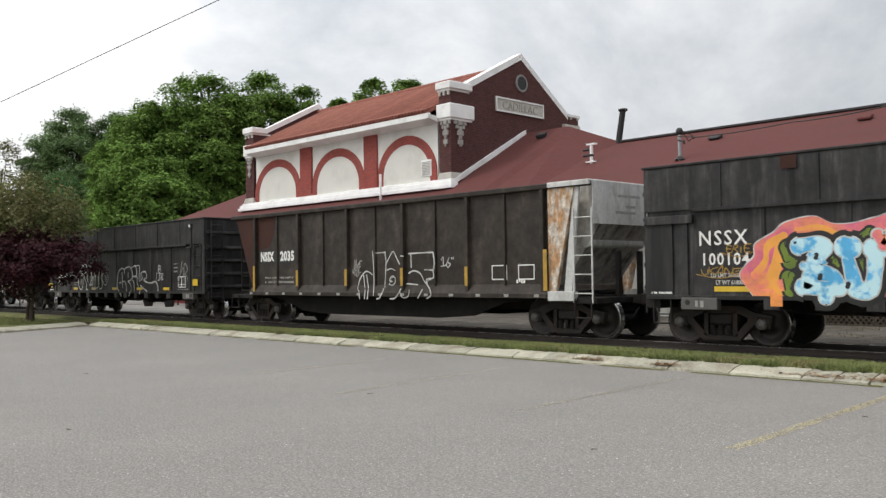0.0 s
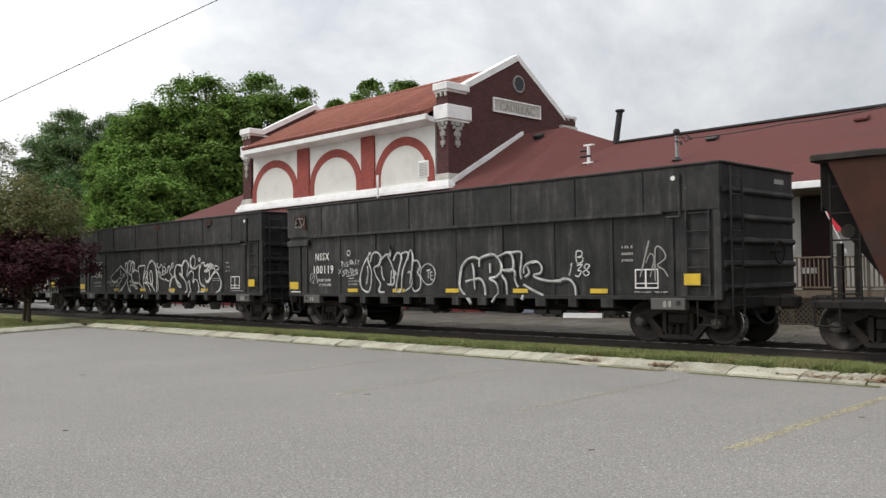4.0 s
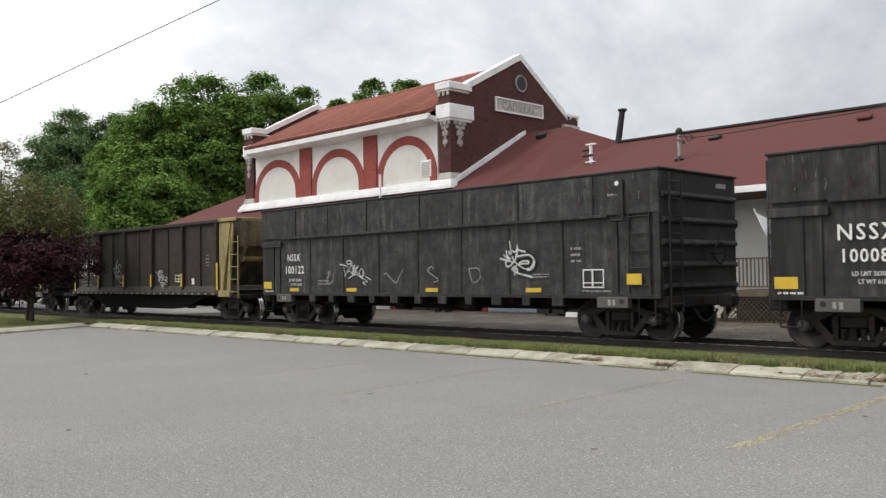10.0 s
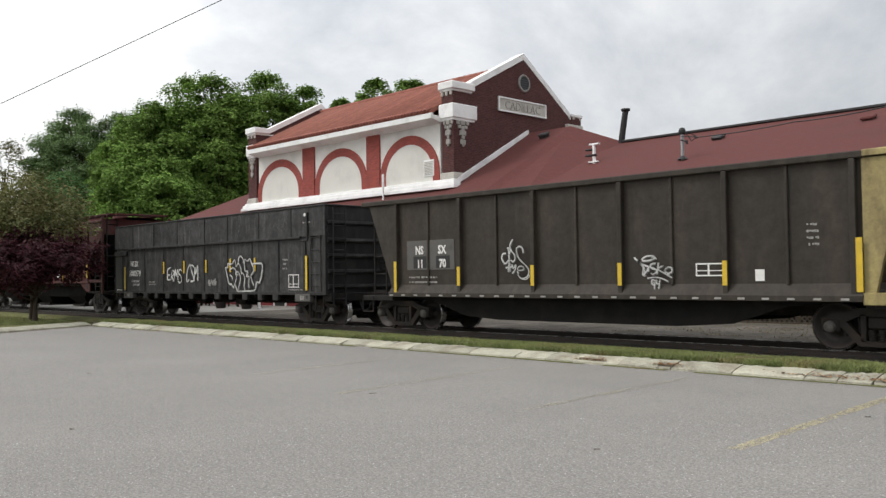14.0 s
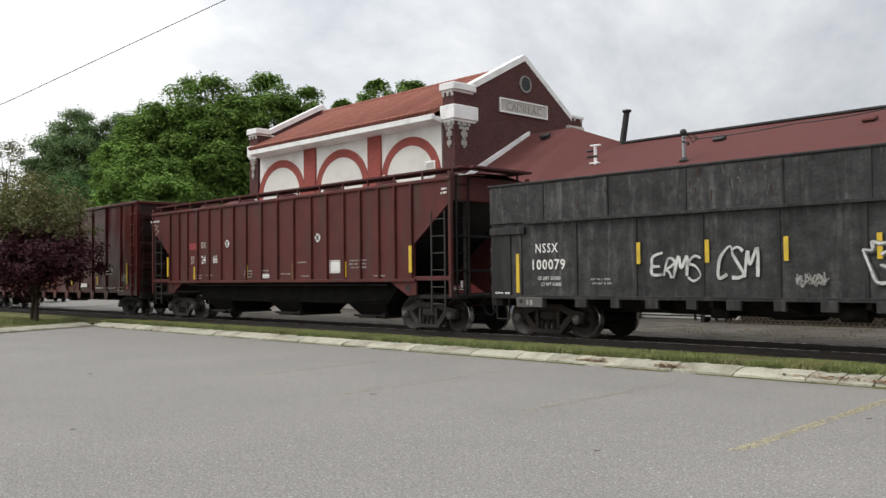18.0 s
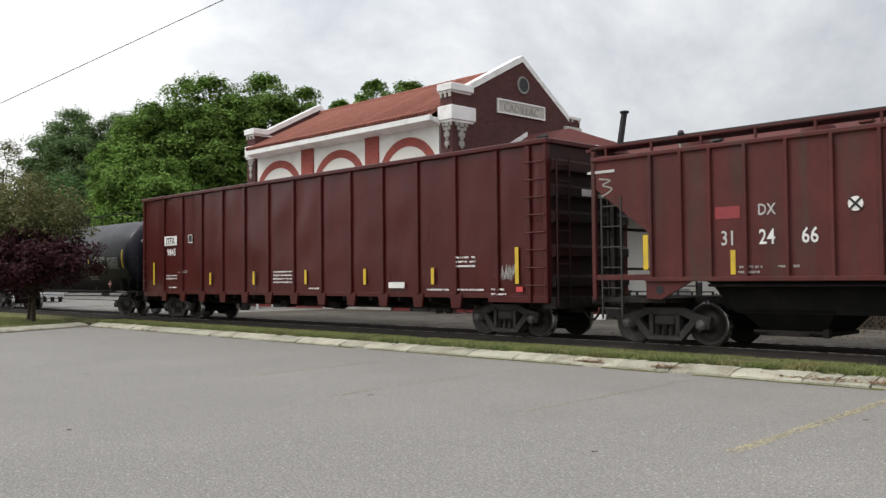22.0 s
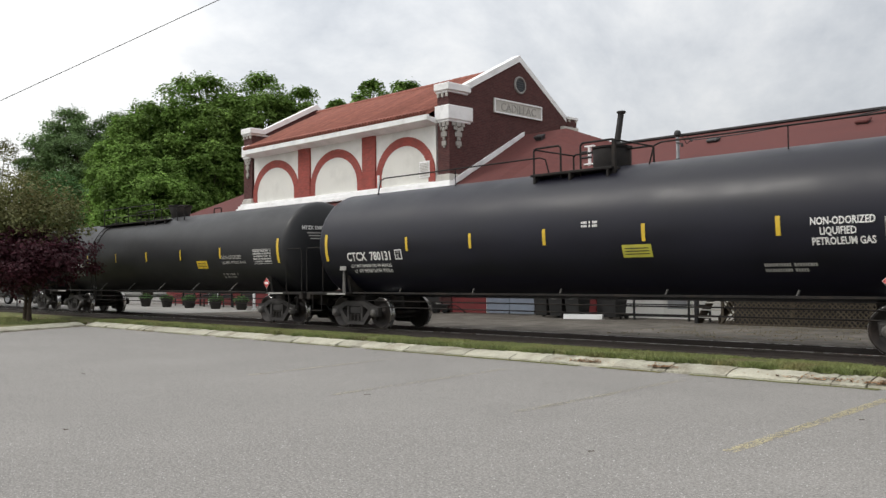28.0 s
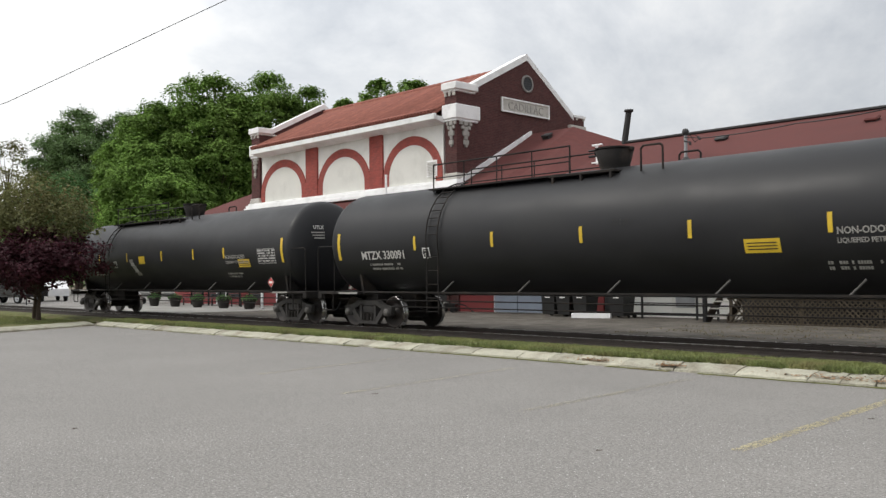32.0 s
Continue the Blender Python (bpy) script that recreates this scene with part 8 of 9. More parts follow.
            cp(ob, "saddle", Shape().prism([(s * 0.4, 0.95), (s * 1.2, 0.95), (s * 1.3, 1.55), (s * 0.9, 1.4), (s * 0.4, 1.05)], e * (trucks) - 0.05, e * trucks + 0.05, axis="x"), "under")
            cp(ob, "step", Shape().tube([(e * (h + 0.2), s * 1.4, 1.0), (e * (h + 0.2), s * 1.4, 0.5), (e * (h + 0.65), s * 1.4, 0.5), (e * (h + 0.65), s * 1.4, 1.0)], 0.018), "under")
    for e in (-1, 1):
        cp(ob, "stub_sill", Shape().box(e * (h - 2.3), e * (h + 0.8), -0.32, 0.32, 0.62, 1.02, 0.015), "under")
        cp(ob, "end_sill", Shape().box(e * (h + 0.75), e * (h + 0.95), -1.42, 1.42, 0.84, 1.04, 0.015), "under")
        cp(ob, "bolster", Shape().box(e * trucks - 0.25, e * trucks + 0.25, -0.88, 0.88, 0.74, 0.98, 0.02), "under")
        cp(ob, "sill_print", Shape().box(e * (h - 1.0) - 0.02, e * (h - 0.1), -1.432, -1.426, 0.99, 1.04), "faded")
    for z in (0.81, 0.63):
        cp(ob, "brake_pipe", Shape().cyl((-trucks - 0.6, -0.9, z), (trucks + 0.6, -0.9, z), 0.017, n=8), "under", "thin pipe below the tank")
    # dome, platform and rails on top
    dm = cp(ob, "manway", Shape().lathe([(0.0, ZC + R + 0.44), (0.42, ZC + R + 0.44), (0.45, ZC + R + 0.41), (0.45 if letters[0] == "C" else 0.36, ZC + R + 0.06), (0.43 if letters[0] == "C" else 0.33, ZC + R - 0.06), (0.43, ZC + R - 0.2)], (dome_x + 0.85, 0, 0), n=20), "under", "black valve housing")
    part("manway_lid", Shape().cyl((dome_x + 0.85, 0, ZC + R + 0.44), (dome_x + 0.85, 0, ZC + R + 0.48), 0.47, n=20).box(dome_x + 0.32, dome_x + 0.46, -0.1, 0.1, ZC + R + 0.36, ZC + R + 0.46, 0.02).box(dome_x + 1.26, dome_x + 1.38, -0.06, 0.06, ZC + R + 0.38, ZC + R + 0.47, 0.02), M["under"], dm)
    top = ZC + R
    wide_deck = letters[0] == "C"
    da, db = (dome_x - 0.88, dome_x + 1.48) if wide_deck else (dome_x - 0.4, dome_x + 1.5)
    deck_z = top - 0.12 if wide_deck else top - 0.16
    deck = cp(ob, "top_platform", Shape().box(da, db, -0.95, -0.6, deck_z - 0.03, deck_z + 0.03, 0.01).box(da, db, 0.6, 0.95, deck_z - 0.03, deck_z + 0.03, 0.01), "under")
    rails = ((da, da + 0.82, 0.55), (db - 0.96, db, 0.53)) if wide_deck else ((dome_x + 2.1, dome_x + 2.65, 0.32),)
    for s in (-1, 1):
        for xa, xb, up in rails:
            part("railing", Shape().tube([(xa, s * 0.8, top - 0.28), (xa, s * 0.8, top + up - 0.06), (xa + 0.06, s * 0.8, top + up), (xb - 0.06, s * 0.8, top + up), (xb, s * 0.8, top + up - 0.06), (xb, s * 0.8, top - 0.28)], 0.024), M["under"], deck, "tubular platform railing")
        for k in range(3):
            x = da + 0.12 + k * (db - da - 0.24) / 2
            part("bracket", Shape().box(x - 0.03, x + 0.03, min(s * 0.95, s * 0.75), max(s * 0.95, s * 0.75), top - 0.42, deck_z - 0.03), M["under"], deck)
    if wide_deck:
        for x, up in ((da, 0.53), (db, 0.51)):
            part("end_rail", Shape().cyl((x, -0.8, top + up), (x, 0.8, top + up), 0.02, n=8), M["under"], deck)
        part("ladder_post", Shape().box(db - 0.06, db + 0.03, -0.86, -0.78, top - 0.35, top + 0.52, 0.01), M["under"], deck)
    if loaded > 0.5:
        for a, b in ((-bar_half + 1.2, dome_x - 0.6), (dome_x + 2.2, bar_half - 0.4)):
            for s in (-0.55,):
                zt = ZC + math.sqrt(R * R - s * s)
                rail_top = cp(ob, "top_rail", Shape().tube([(a, s, zt), (a + 0.12, s, zt + 0.40), (a + 0.3, s, zt + 0.46), (b - 0.3, s, zt + 0.46), (b - 0.12, s, zt + 0.40), (b, s, zt)], 0.018), "under", "long top safety rail")
                n = max(2, int((b - a) / 2.4))
                for k in range(1, n):
                    x = a + (b - a) * k / n
                    part("stanchion", Shape().cyl((x, s, zt - 0.02), (x, s, zt + 0.46), 0.014, n=6), M["under"], rail_top)
    else:
        a, b = dome_x - 4.6, dome_x + 0.1
        for s in (-0.75, 0.75):
            zt = ZC + math.sqrt(R * R - s * s)
            rail_top = cp(ob, "top_rail", Shape().tube([(a, s, zt), (a, s, zt + 0.75), (b, s, zt + 0.75), (b, s, zt)], 0.02), "under", "long top platform rail")
            part("lower_rail", Shape().tube([(a, s, zt + 0.38), (b, s, zt + 0.38)], 0.016), M["under"], rail_top)
            for k in range(1, 4):
                x = a + (b - a) * k / 4
                part("stanchion", Shape().cyl((x, s, zt - 0.02), (x, s, zt + 0.75), 0.016, n=6), M["under"], rail_top)
        cp(ob, "top_deck", Shape().box(a, b, -0.95, -0.5, ZC + R - 0.16, ZC + R - 0.12), "under")
        pts = []
        for k in range(12):
            t = radians(-12 + k * 8)
            pts.append((-math.cos(t) * (R + 0.07), ZC + math.sin(t) * (R + 0.07)))
        for x in (a + 0.55, a + 0.98):
            cp(ob, "ladder_rail", Shape().tube([(x, pts[0][0], 0.5)] + [(x, p, q) for p, q in pts], 0.018), "under")
        lad = Shape()
        for k in range(5):
            lad.cyl((a + 0.55, -R - 0.02, 0.55 + k * 0.36), (a + 0.98, -R - 0.02, 0.55 + k * 0.36), 0.014, n=6)
        for p, q in pts[2:]:
            lad.cyl((a + 0.55, p, q), (a + 0.98, p, q), 0.014, n=6)
        cp(ob, "ladder", lad, "under", "curved ladder up the tank side")
    return ob, on_tank, strip


# The cars in order from the head of what passes.
ob, h = gondola(-2.82, 14.6, "100104", "black gondola car with a bright pink, orange and blue graffiti piece", 1, "bar", 0.40)
edge_line = curve_pts([(-4.96, 1.02), (-5.22, 1.38), (-5.10, 1.60), (-4.93, 1.77), (-4.90, 2.0), (-4.54, 2.2), (-4.32, 2.37), (-3.8, 2.46), (-3.45, 2.31), (-3.11, 2.30), (-2.74, 2.38)], 6)
cloud_pts = edge_line + [(-2.7 + 0.1 * k, 2.38 + 0.07 * math.sin(k * 0.55)) for k in range(68)] + [(4.4, 1.9), (4.6, 1.5), (4.3, 1.02)]
cp(ob, "graffiti", Shape().prism([(x - 0.025, z + 0.02 * (z > 1.1)) for x, z in cloud_pts], -W - 0.015, -W - 0.013), "spray", "white edge of the spray-painted cloud")
cp(ob, "graffiti", Shape().prism(cloud_pts, -W - 0.018, -W - 0.016), "g_pink", "pink and orange spray-painted cloud")
inner = Shape()
for n, (line, half) in enumerate((([(-4.92, 1.42), (-4.72, 1.66), (-4.66, 1.95), (-4.36, 2.12)], 0.09), ([(-4.62, 1.30), (-4.50, 1.60), (-4.42, 1.92)], 0.12), ([(-4.86, 1.18), (-4.6, 1.22), (-4.45, 1.08)], 0.06), ([(-4.1, 2.24), (-3.7, 2.26), (-3.4, 2.14)], 0.05))):
    fat_stroke(inner, curve_pts(line, 5), half, -W - 0.0185 - 0.0002 * n)
cp(ob, "graffiti", inner, "g_orange", "orange glow sprayed inside the cloud")
cp(ob, "graffiti", Shape().box(-4.63, -4.40, -W - 0.034, -W - 0.026, 0.83, 1.02), "g_pink", "pink spray running over the sill")
# Puffy letters as fat strokes: (points, half width), each ringed with white, black and a leafy green field.
PUFFY = [(curve_pts([(-4.06, 1.93), (-3.78, 1.97), (-3.58, 1.88), (-3.68, 1.73)], 4), 0.155), ([(-3.80, 1.72), (-3.84, 1.5), (-3.93, 1.27)], 0.12), ([(-3.98, 1.57), (-3.9, 1.57)], 0.07),
         (curve_pts([(-3.72, 1.46), (-3.47, 1.38), (-3.38, 1.2)], 4), 0.165), ([(-4.0, 1.19), (-3.53, 1.16)], 0.15), ([(-3.61, 1.0), (-3.59, 1.0)], 0.115),
         ([(-3.25, 1.89), (-3.15, 1.88)], 0.18), ([(-3.22, 1.75), (-3.14, 1.4), (-3.08, 1.16)], 0.125), (curve_pts([(-3.08, 1.14), (-2.84, 1.15), (-2.76, 1.5), (-2.75, 1.76)], 4), 0.135), ([(-2.78, 1.85), (-2.66, 1.86)], 0.165)]
rb = random.Random(8)
for k, kind in enumerate("bba"):
    for line in letter_lines(kind, -1.9 + k * 1.0, 1.58, 0.62, 0.74, 0.03, rb, 0.03):
        PUFFY.append((line, 0.13))
field = [([(-4.28, 1.90), (-4.24, 1.66)], 0.14), ([(-4.28, 1.36), (-4.24, 1.14)], 0.13), ([(-2.98, 1.66), (-2.96, 1.46)], 0.11), ([(-3.44, 1.70), (-3.42, 1.58)], 0.07),
         ([(-2.98, 2.02), (-2.84, 2.12)], 0.09), ([(-1.45, 1.9), (-1.4, 1.3)], 0.12), ([(-0.4, 1.9), (-0.4, 1.3)], 0.12)]
for m_, grow, off, strokes in (("g_black", 0.05, 0.022, field), ("g_black", 0.13, 0.024, PUFFY), ("g_green", 0.0, 0.027, field), ("g_black", 0.085, 0.032, PUFFY), ("spray", 0.028, 0.036, PUFFY), ("g_blue", 0.0, 0.040, PUFFY)):
    sh = Shape()
    for n, (line, half) in enumerate(strokes):
        fat_stroke(sh, line, half + grow, -W - off - 0.0001 * n)
    cp(ob, "graffiti", sh, m_, {"g_blue": "blue and white bubble letters", "g_green": "leafy green field behind the letters"}.get(m_, ""))
veins = Shape()
for n, (line, half) in enumerate(field):
    for e in range(5):
        px, pz = rb.choice(line)
        t = rb.uniform(0, 6.28)
        ribbon(veins, [(px + q * math.cos(t + 0.3 * math.sin(q * 30)), pz + q * math.sin(t + 0.3 * math.sin(q * 30))) for q in (0.0, half * 0.4, half * 0.75, half)], 0.02, -W - 0.0295 - 0.0001 * (n % 9))
cp(ob, "graffiti", veins, "g_black")
dots = Shape()
for px, pz in ((-3.76, 1.74), (-3.70, 1.37), (-3.22, 1.22)):
    fat_stroke(dots, [(px, pz - 0.02), (px + 0.01, pz + 0.02)], 0.045, -W - 0.043)
fat_stroke(dots, [(-4.14, 1.99), (-4.12, 2.0)], 0.02, -W - 0.043)
cp(ob, "graffiti", dots, "g_black")
heart, heart_edge = Shape(), Shape()
for dx in (-0.10, 0.10):
    fat_stroke(heart, [(-2.6 + dx, 2.08), (-2.6 + dx * 0.5, 1.99), (-2.6, 1.9)], 0.09, -W - 0.046)
    fat_stroke(heart_edge, [(-2.6 + dx, 2.08), (-2.6 + dx * 0.5, 1.99), (-2.6, 1.9)], 0.125, -W - 0.044)
cp(ob, "graffiti", heart_edge, "spray")
cp(ob, "graffiti", heart, "g_pink", "small pink heart")
scrawl(ob, -h + 1.8, -h + 2.3, 1.83, 2.0, "erie", 3, "amber", 0.022)
scrawl(ob, -h + 1.25, -h + 2.1, 1.42, 1.58, "ukane", 4, "amber", 0.024)
cp(ob, "rust_patch", Shape().box(-h + 2.95, -h + 3.25, -W - 0.1, -W - 0.085, 3.36, 3.6), "rust", "dark rust patch")

ob, h = slope_gondola(-19.0, "2035", "umber", "pale", "dark brown coal car with pale peeling sloped end and graffiti", 2, True)
for xa, xb in ((0.42, 1.38), (1.53, 2.5)):
    plate(ob, -h + xa, -h + xb, 1.95, 2.37, "g_black", W - 0.105, "number_panel", "black painted number panel")
mark(ob, "NSSX", -h + 0.88, 2.03, 0.40, y=W - 0.09, squeeze=0.72, bold=0.05, space=1.1)
mark(ob, "2035", -h + 2.01, 2.03, 0.40, y=W - 0.09, squeeze=0.88, bold=0.05, space=1.1)
rust = curve_pts([(0.32, 3.42), (0.85, 3.43), (1.28, 3.40), (1.26, 3.05), (1.15, 2.72), (0.95, 2.48), (0.62, 2.42), (0.32, 2.44)], 5, True)
cp(ob, "primer_patch", Shape().prism([(-h + x, z) for x, z in rust], -W + 0.107, -W + 0.111), "rust", "blurred rust-brown primer patch")
bars(ob, -h + 0.75, 1.45, 1.6, 2, "faded", W - 0.1, 0.07, 0.07, 5)
mural(ob, h, BOXED_WORD, 0.038, W + 0.03)
mural(ob, h, BOXED_TAIL, 0.045, W + 0.03)
mural(ob, h, SIXTEEN, 0.03, W + 0.03, label="white sprayed number")
scrawl(ob, -h + 5.35, -h + 5.75, 1.5, 1.95, "jase", 24, "faded", y=W - 0.05, swash=False)
for x in (-h + 10.7, -h + 11.55):
    outline_box(ob, x, x + 0.5, 1.36, 1.72, W - 0.1, inner=False)
bars(ob, h - 0.9, 1.28, 0.3, 1, "white", W + 0.03, 0.09, seed=3)

ob, h = gondola(-35.46, 14.52, "100119", "black gondola car with long white outlined graffiti", 3, spots=(3.13, 5.08, 7.13, 9.39, 11.62))
mural(ob, h, TALL_WORD, 0.046, mist=0.03)
mural(ob, h, TALL_TAIL, 0.046, mist=0.03)
mural(ob, h, ROUND_SEAL, 0.028, label="round white seal and small loops")
mural(ob, h, ROUND_WORD, 0.055, mist=0.045)
mural(ob, h, ROUND_TAIL, 0.055, mist=0.045)
scrawl(ob, -4.65, -4.29, 1.80, 1.96, "this", 33, width=0.03, swash=False)
scrawl(ob, -4.24, -3.78, 1.83, 1.99, "shit", 37, "aged", 0.03, swash=False)
scrawl(ob, -4.57, -3.86, 1.54, 1.73, "stinks", 38, width=0.034, swash=False)
mural(ob, 0, [[(-4.74, 1.59), (-4.60, 1.75)], [(-4.74, 1.74), (-4.60, 1.60)], [(-4.38, 1.52), (-4.04, 1.55)], [(-4.28, 1.46), (-4.04, 1.47)]], 0.03, label="white star and underline")
for xa, xb, za, zb in ((0.42, 0.58, 3.06, 3.36), (0.72, 0.98, 3.12, 3.40), (0.86, 1.02, 2.94, 3.14)):
    cp(ob, "rust_patch", Shape().box(-h + xa, -h + xb, -W - 0.080, -W - 0.070, za, zb), "rust", "brown rust smear")
scrawl(ob, -h + 0.5, -h + 1.05, 3.0, 3.32, "esi", 34, "faded", 0.026, y=W + 0.085, swash=False)
scrawl(ob, h - 1.75, h - 1.2, 1.25, 2.1, "hr", 35, "faded")
scrawl(ob, -h + 10.78, -h + 11.42, 1.42, 1.70, "138", 36, width=0.034, swash=False)
scrawl(ob, -h + 11.02, -h + 11.26, 1.74, 2.02, "b", 39, width=0.034)

ob, h = gondola(-51.37, 14.4, "100085", "black gondola car covered in white graffiti letters", 4, big=0.40, spots=(3.6, 5.95, 8.29, 10.66))
for drawing, wide in ((ARROW_HEAD, 0.048), (ARROW_WORD, 0.05), (ARROW_TAIL, 0.052), (SMALL_LETTERS, 0.042), (LOOPED_WORD, 0.066), (LOOPED_TAIL, 0.06), (LOOPED_END, 0.06), (LOOPED_DASH, 0.045)):
    mural(ob, h, drawing, wide, mist=0.045)
for xa, xb, za, zb in ((7.19, 7.53, 3.40, 3.57), (10.96, 11.29, 3.36, 3.57), (10.99, 11.08, 3.26, 3.36)):
    cp(ob, "rust_patch", Shape().box(-h + xa, -h + xb, -W - 0.080, -W - 0.070, za, zb), "rust", "brown rust patch on the upper edge")
bars(ob, -h + 2.7, 1.46, 0.5, 2, "faded", None, 0.03, 0.03, seed=41)
bars(ob, -h + 11.25, 1.50, 0.48, 2, "faded", None, 0.035, 0.03, seed=42)
scuffs(ob, h, 43)
scuffs(ob, h, 44, 20, "rust", 2.4)

ob, h = gondola(-68.26, 14.7, "100122", "black gondola car with small white tags", 5, skin="grey_dust")
mural(ob, h, QUICK_WORD, 0.036, label="quick white spray-painted tag")
for curl in FAINT_MARKS:
    mural(ob, h, [curl], 0.024, mat="faded", label="faint chalked curl")
mural(ob, 0, SPIKY_TAG, 0.045, label="spiky white tag", mist=0.03)
mural(ob, 0, SWIRL_TAG, 0.05, label="round white swirl of a tag", mist=0.03)
scuffs(ob, h, 51)
scuffs(ob, h, 52, 26, "rust", 2.4)
bars(ob, 3.95, 1.47, 0.5, 2, "faded", None, 0.03, 0.03, seed=53)

ob, h = slope_gondola(-84.68, "1170", "olive", "mustard", "dark olive coal car with a mustard yellow sloped end", 6, False)
plate(ob, -h + 0.62, -h + 2.42, 2.02, 2.42, "patch_grey", W - 0.105, "number_panel", "grey painted number panel")
plate(ob, -h + 0.62, -h + 2.42, 1.64, 2.018, "patch_grey", W - 0.107, "number_panel", "grey painted number panel")
for x in (-h + 0.88, -h + 1.75):
    plate(ob, x, x + 0.5, 1.68, 2.0, "g_black", W - 0.10, "number_panel", "black painted number panel")
mark(ob, "NS", -h + 1.12, 2.06, 0.30, y=W - 0.09)
mark(ob, "SX", -h + 1.98, 2.06, 0.30, y=W - 0.09)
mark(ob, "11", -h + 1.15, 1.70, 0.30, y=W - 0.09)
mark(ob, "70", -h + 2.0, 1.70, 0.30, y=W - 0.09)
bars(ob, -h + 0.7, 1.42, 1.1, 3, "faded", W - 0.1, 0.05, 0.08, 8)
mural(ob, 0, CURLED_TAG, 0.036, W - 0.05, label="curled white spray-painted tag", mist=0.025)
mural(ob, 0, CROWNED_TAG, 0.036, W - 0.05, label="white spray-painted tag under an oval loop", mist=0.025)
outline_box(ob, -h + 9.25, -h + 9.85, 1.40, 1.66, W - 0.1)
plate(ob, -h + 10.5, -h + 10.68, 1.3, 1.52, "white", W - 0.1, "small_plate")
bars(ob, h - 1.0, 2.3, 0.25, 4, "faded", W - 0.1, 0.05, 0.07, 9)

ob, h = gondola(-101.05, 14.46, "100079", "black gondola car with white tags and upright yellow reflectors", 7, "strips", skin="grey_dust")
scrawl(ob, -h + 4.5, -h + 5.65, 1.35, 1.88, "erms", 71, width=0.065, swash=False)
scrawl(ob, -h + 6.0, -h + 6.85, 1.35, 2.05, "csm", 72, width=0.065, swash=False)
mural(ob, h, EDGY_WORD, 0.05, mist=0.05)
mural(ob, h, EDGY_TAIL, 0.05, mist=0.05)
tangle(ob, -h + 7.5, -h + 8.1, 1.2, 1.5, 74, "faded", 0.02)
scuffs(ob, h, 75)
scuffs(ob, h, 76, 30, "rust", 2.4)

ob, top, low = hopper(-118.0, "weathered red covered hopper car with roof walkway and black bays")
for k, (ch, x) in enumerate((("DX", -4.31), ("31", -5.09), ("24", -4.31), ("66", -3.5))):
    mark(ob, ch, x, 2.60 if k == 0 else 2.05, 0.30 if k == 0 else 0.40, y=W - 0.04, squeeze=0.8, bold=0.012, mat="white" if k > 1 else "aged")
plate(ob, -5.36, -4.84, 2.56, 2.80, "red_patch", W - 0.05, "red_panel", "bright red patch")
for x, z, r_ in ((-2.69, 2.7, 0.13), (2.56, 2.7, 0.13)):
    disc = cp(ob, "round_sticker", Shape().cyl((x, -W + 0.045, z), (x, -W + 0.03, z), r_, n=20), "white", "round white sticker")
    part("cross", Shape().slab([(x - 0.11, -W + 0.027, z + 0.08), (x - 0.08, -W + 0.027, z + 0.11), (x + 0.11, -W + 0.027, z - 0.08), (x + 0.08, -W + 0.027, z - 0.11)], 0.003).slab([(x + 0.08, -W + 0.025, z + 0.11), (x + 0.11, -W + 0.025, z + 0.08), (x - 0.08, -W + 0.025, z - 0.11), (x - 0.11, -W + 0.025, z - 0.08)], 0.003), M["g_black"], disc)
outline_box(ob, 3.15, 3.67, 1.62, 2.0, W - 0.04)
plate(ob, 3.2, 3.62, 1.66, 1.96, "white", W - 0.045, "stencil_panel")
for x, z, w, rows, sd in ((-4.9, 1.6, 0.5, 2, 1), (-4.1, 1.6, 0.4, 1, 2), (-1.6, 1.72, 0.5, 3, 3), (-0.6, 1.72, 0.5, 3, 4), (0.6, 1.6, 0.5, 1, 5), (1.5, 1.95, 0.5, 1, 6), (4.1, 1.95, 0.8, 3, 7), (1.7, 1.52, 0.5, 1, 8), (5.2, 1.5, 0.5, 1, 9)):
    bars(ob, x, z, w, rows, "faded", W - 0.04, 0.05, 0.05, sd)
plate(ob, -0.55, -0.1, 1.50, 1.62, "white", W - 0.045, "small_plate")
for x in (-5.0, -1.44, 1.25, 3.9):
    plate(ob, x - 0.05, x + 0.05, 1.48, 1.95, y=W - 0.045)
cp(ob, "graffiti", Shape().box(-8.40, -7.69, -W + 0.030, -W + 0.036, 3.71, 3.77), "aged", "short white sprayed bar")
mural(ob, 0, [[(-8.10, 3.59), (-7.80, 3.54), (-8.00, 3.45), (-7.76, 3.35), (-8.05, 3.19)]], 0.04, W - 0.045, "faded", "scrawled white numeral")
bars(ob, top - 0.35, 3.72, 0.25, 2, "white", W - 0.02, 0.06, 0.04, 82)

tall_gondola(-137.7, "tall maroon-red gondola car with outside posts and yellow reflectors")

ob, on_tank, strip = tank_car(-158.4, 8.55, 7.85, "tank", "CTCX 780131", "panels", "glossy black pressure tank car with yellow reflectors", 10, -0.32, (-5.02, -2.67, -0.31, 2.34, 5.23), 2.14, 1.0)
ob, on_tank, strip = tank_car(-178.5, 8.94, 8.19, "tank_dull", "MTZX 330091", "long", "dull black pressure tank car with a top platform and ladder", 11, -1.05, (-5.62, -2.80, -0.09, 2.63, 5.43), 4.12, 0.0)
ob, on_tank, strip = tank_car(-198.55, 8.10, 8.0, "tank_dull", "UTLX", "long", "last dull black tank car of the train", 12, -1.15, (-5.9, -3.2, -0.16, 2.33, 4.5), 5.75, 0.0)
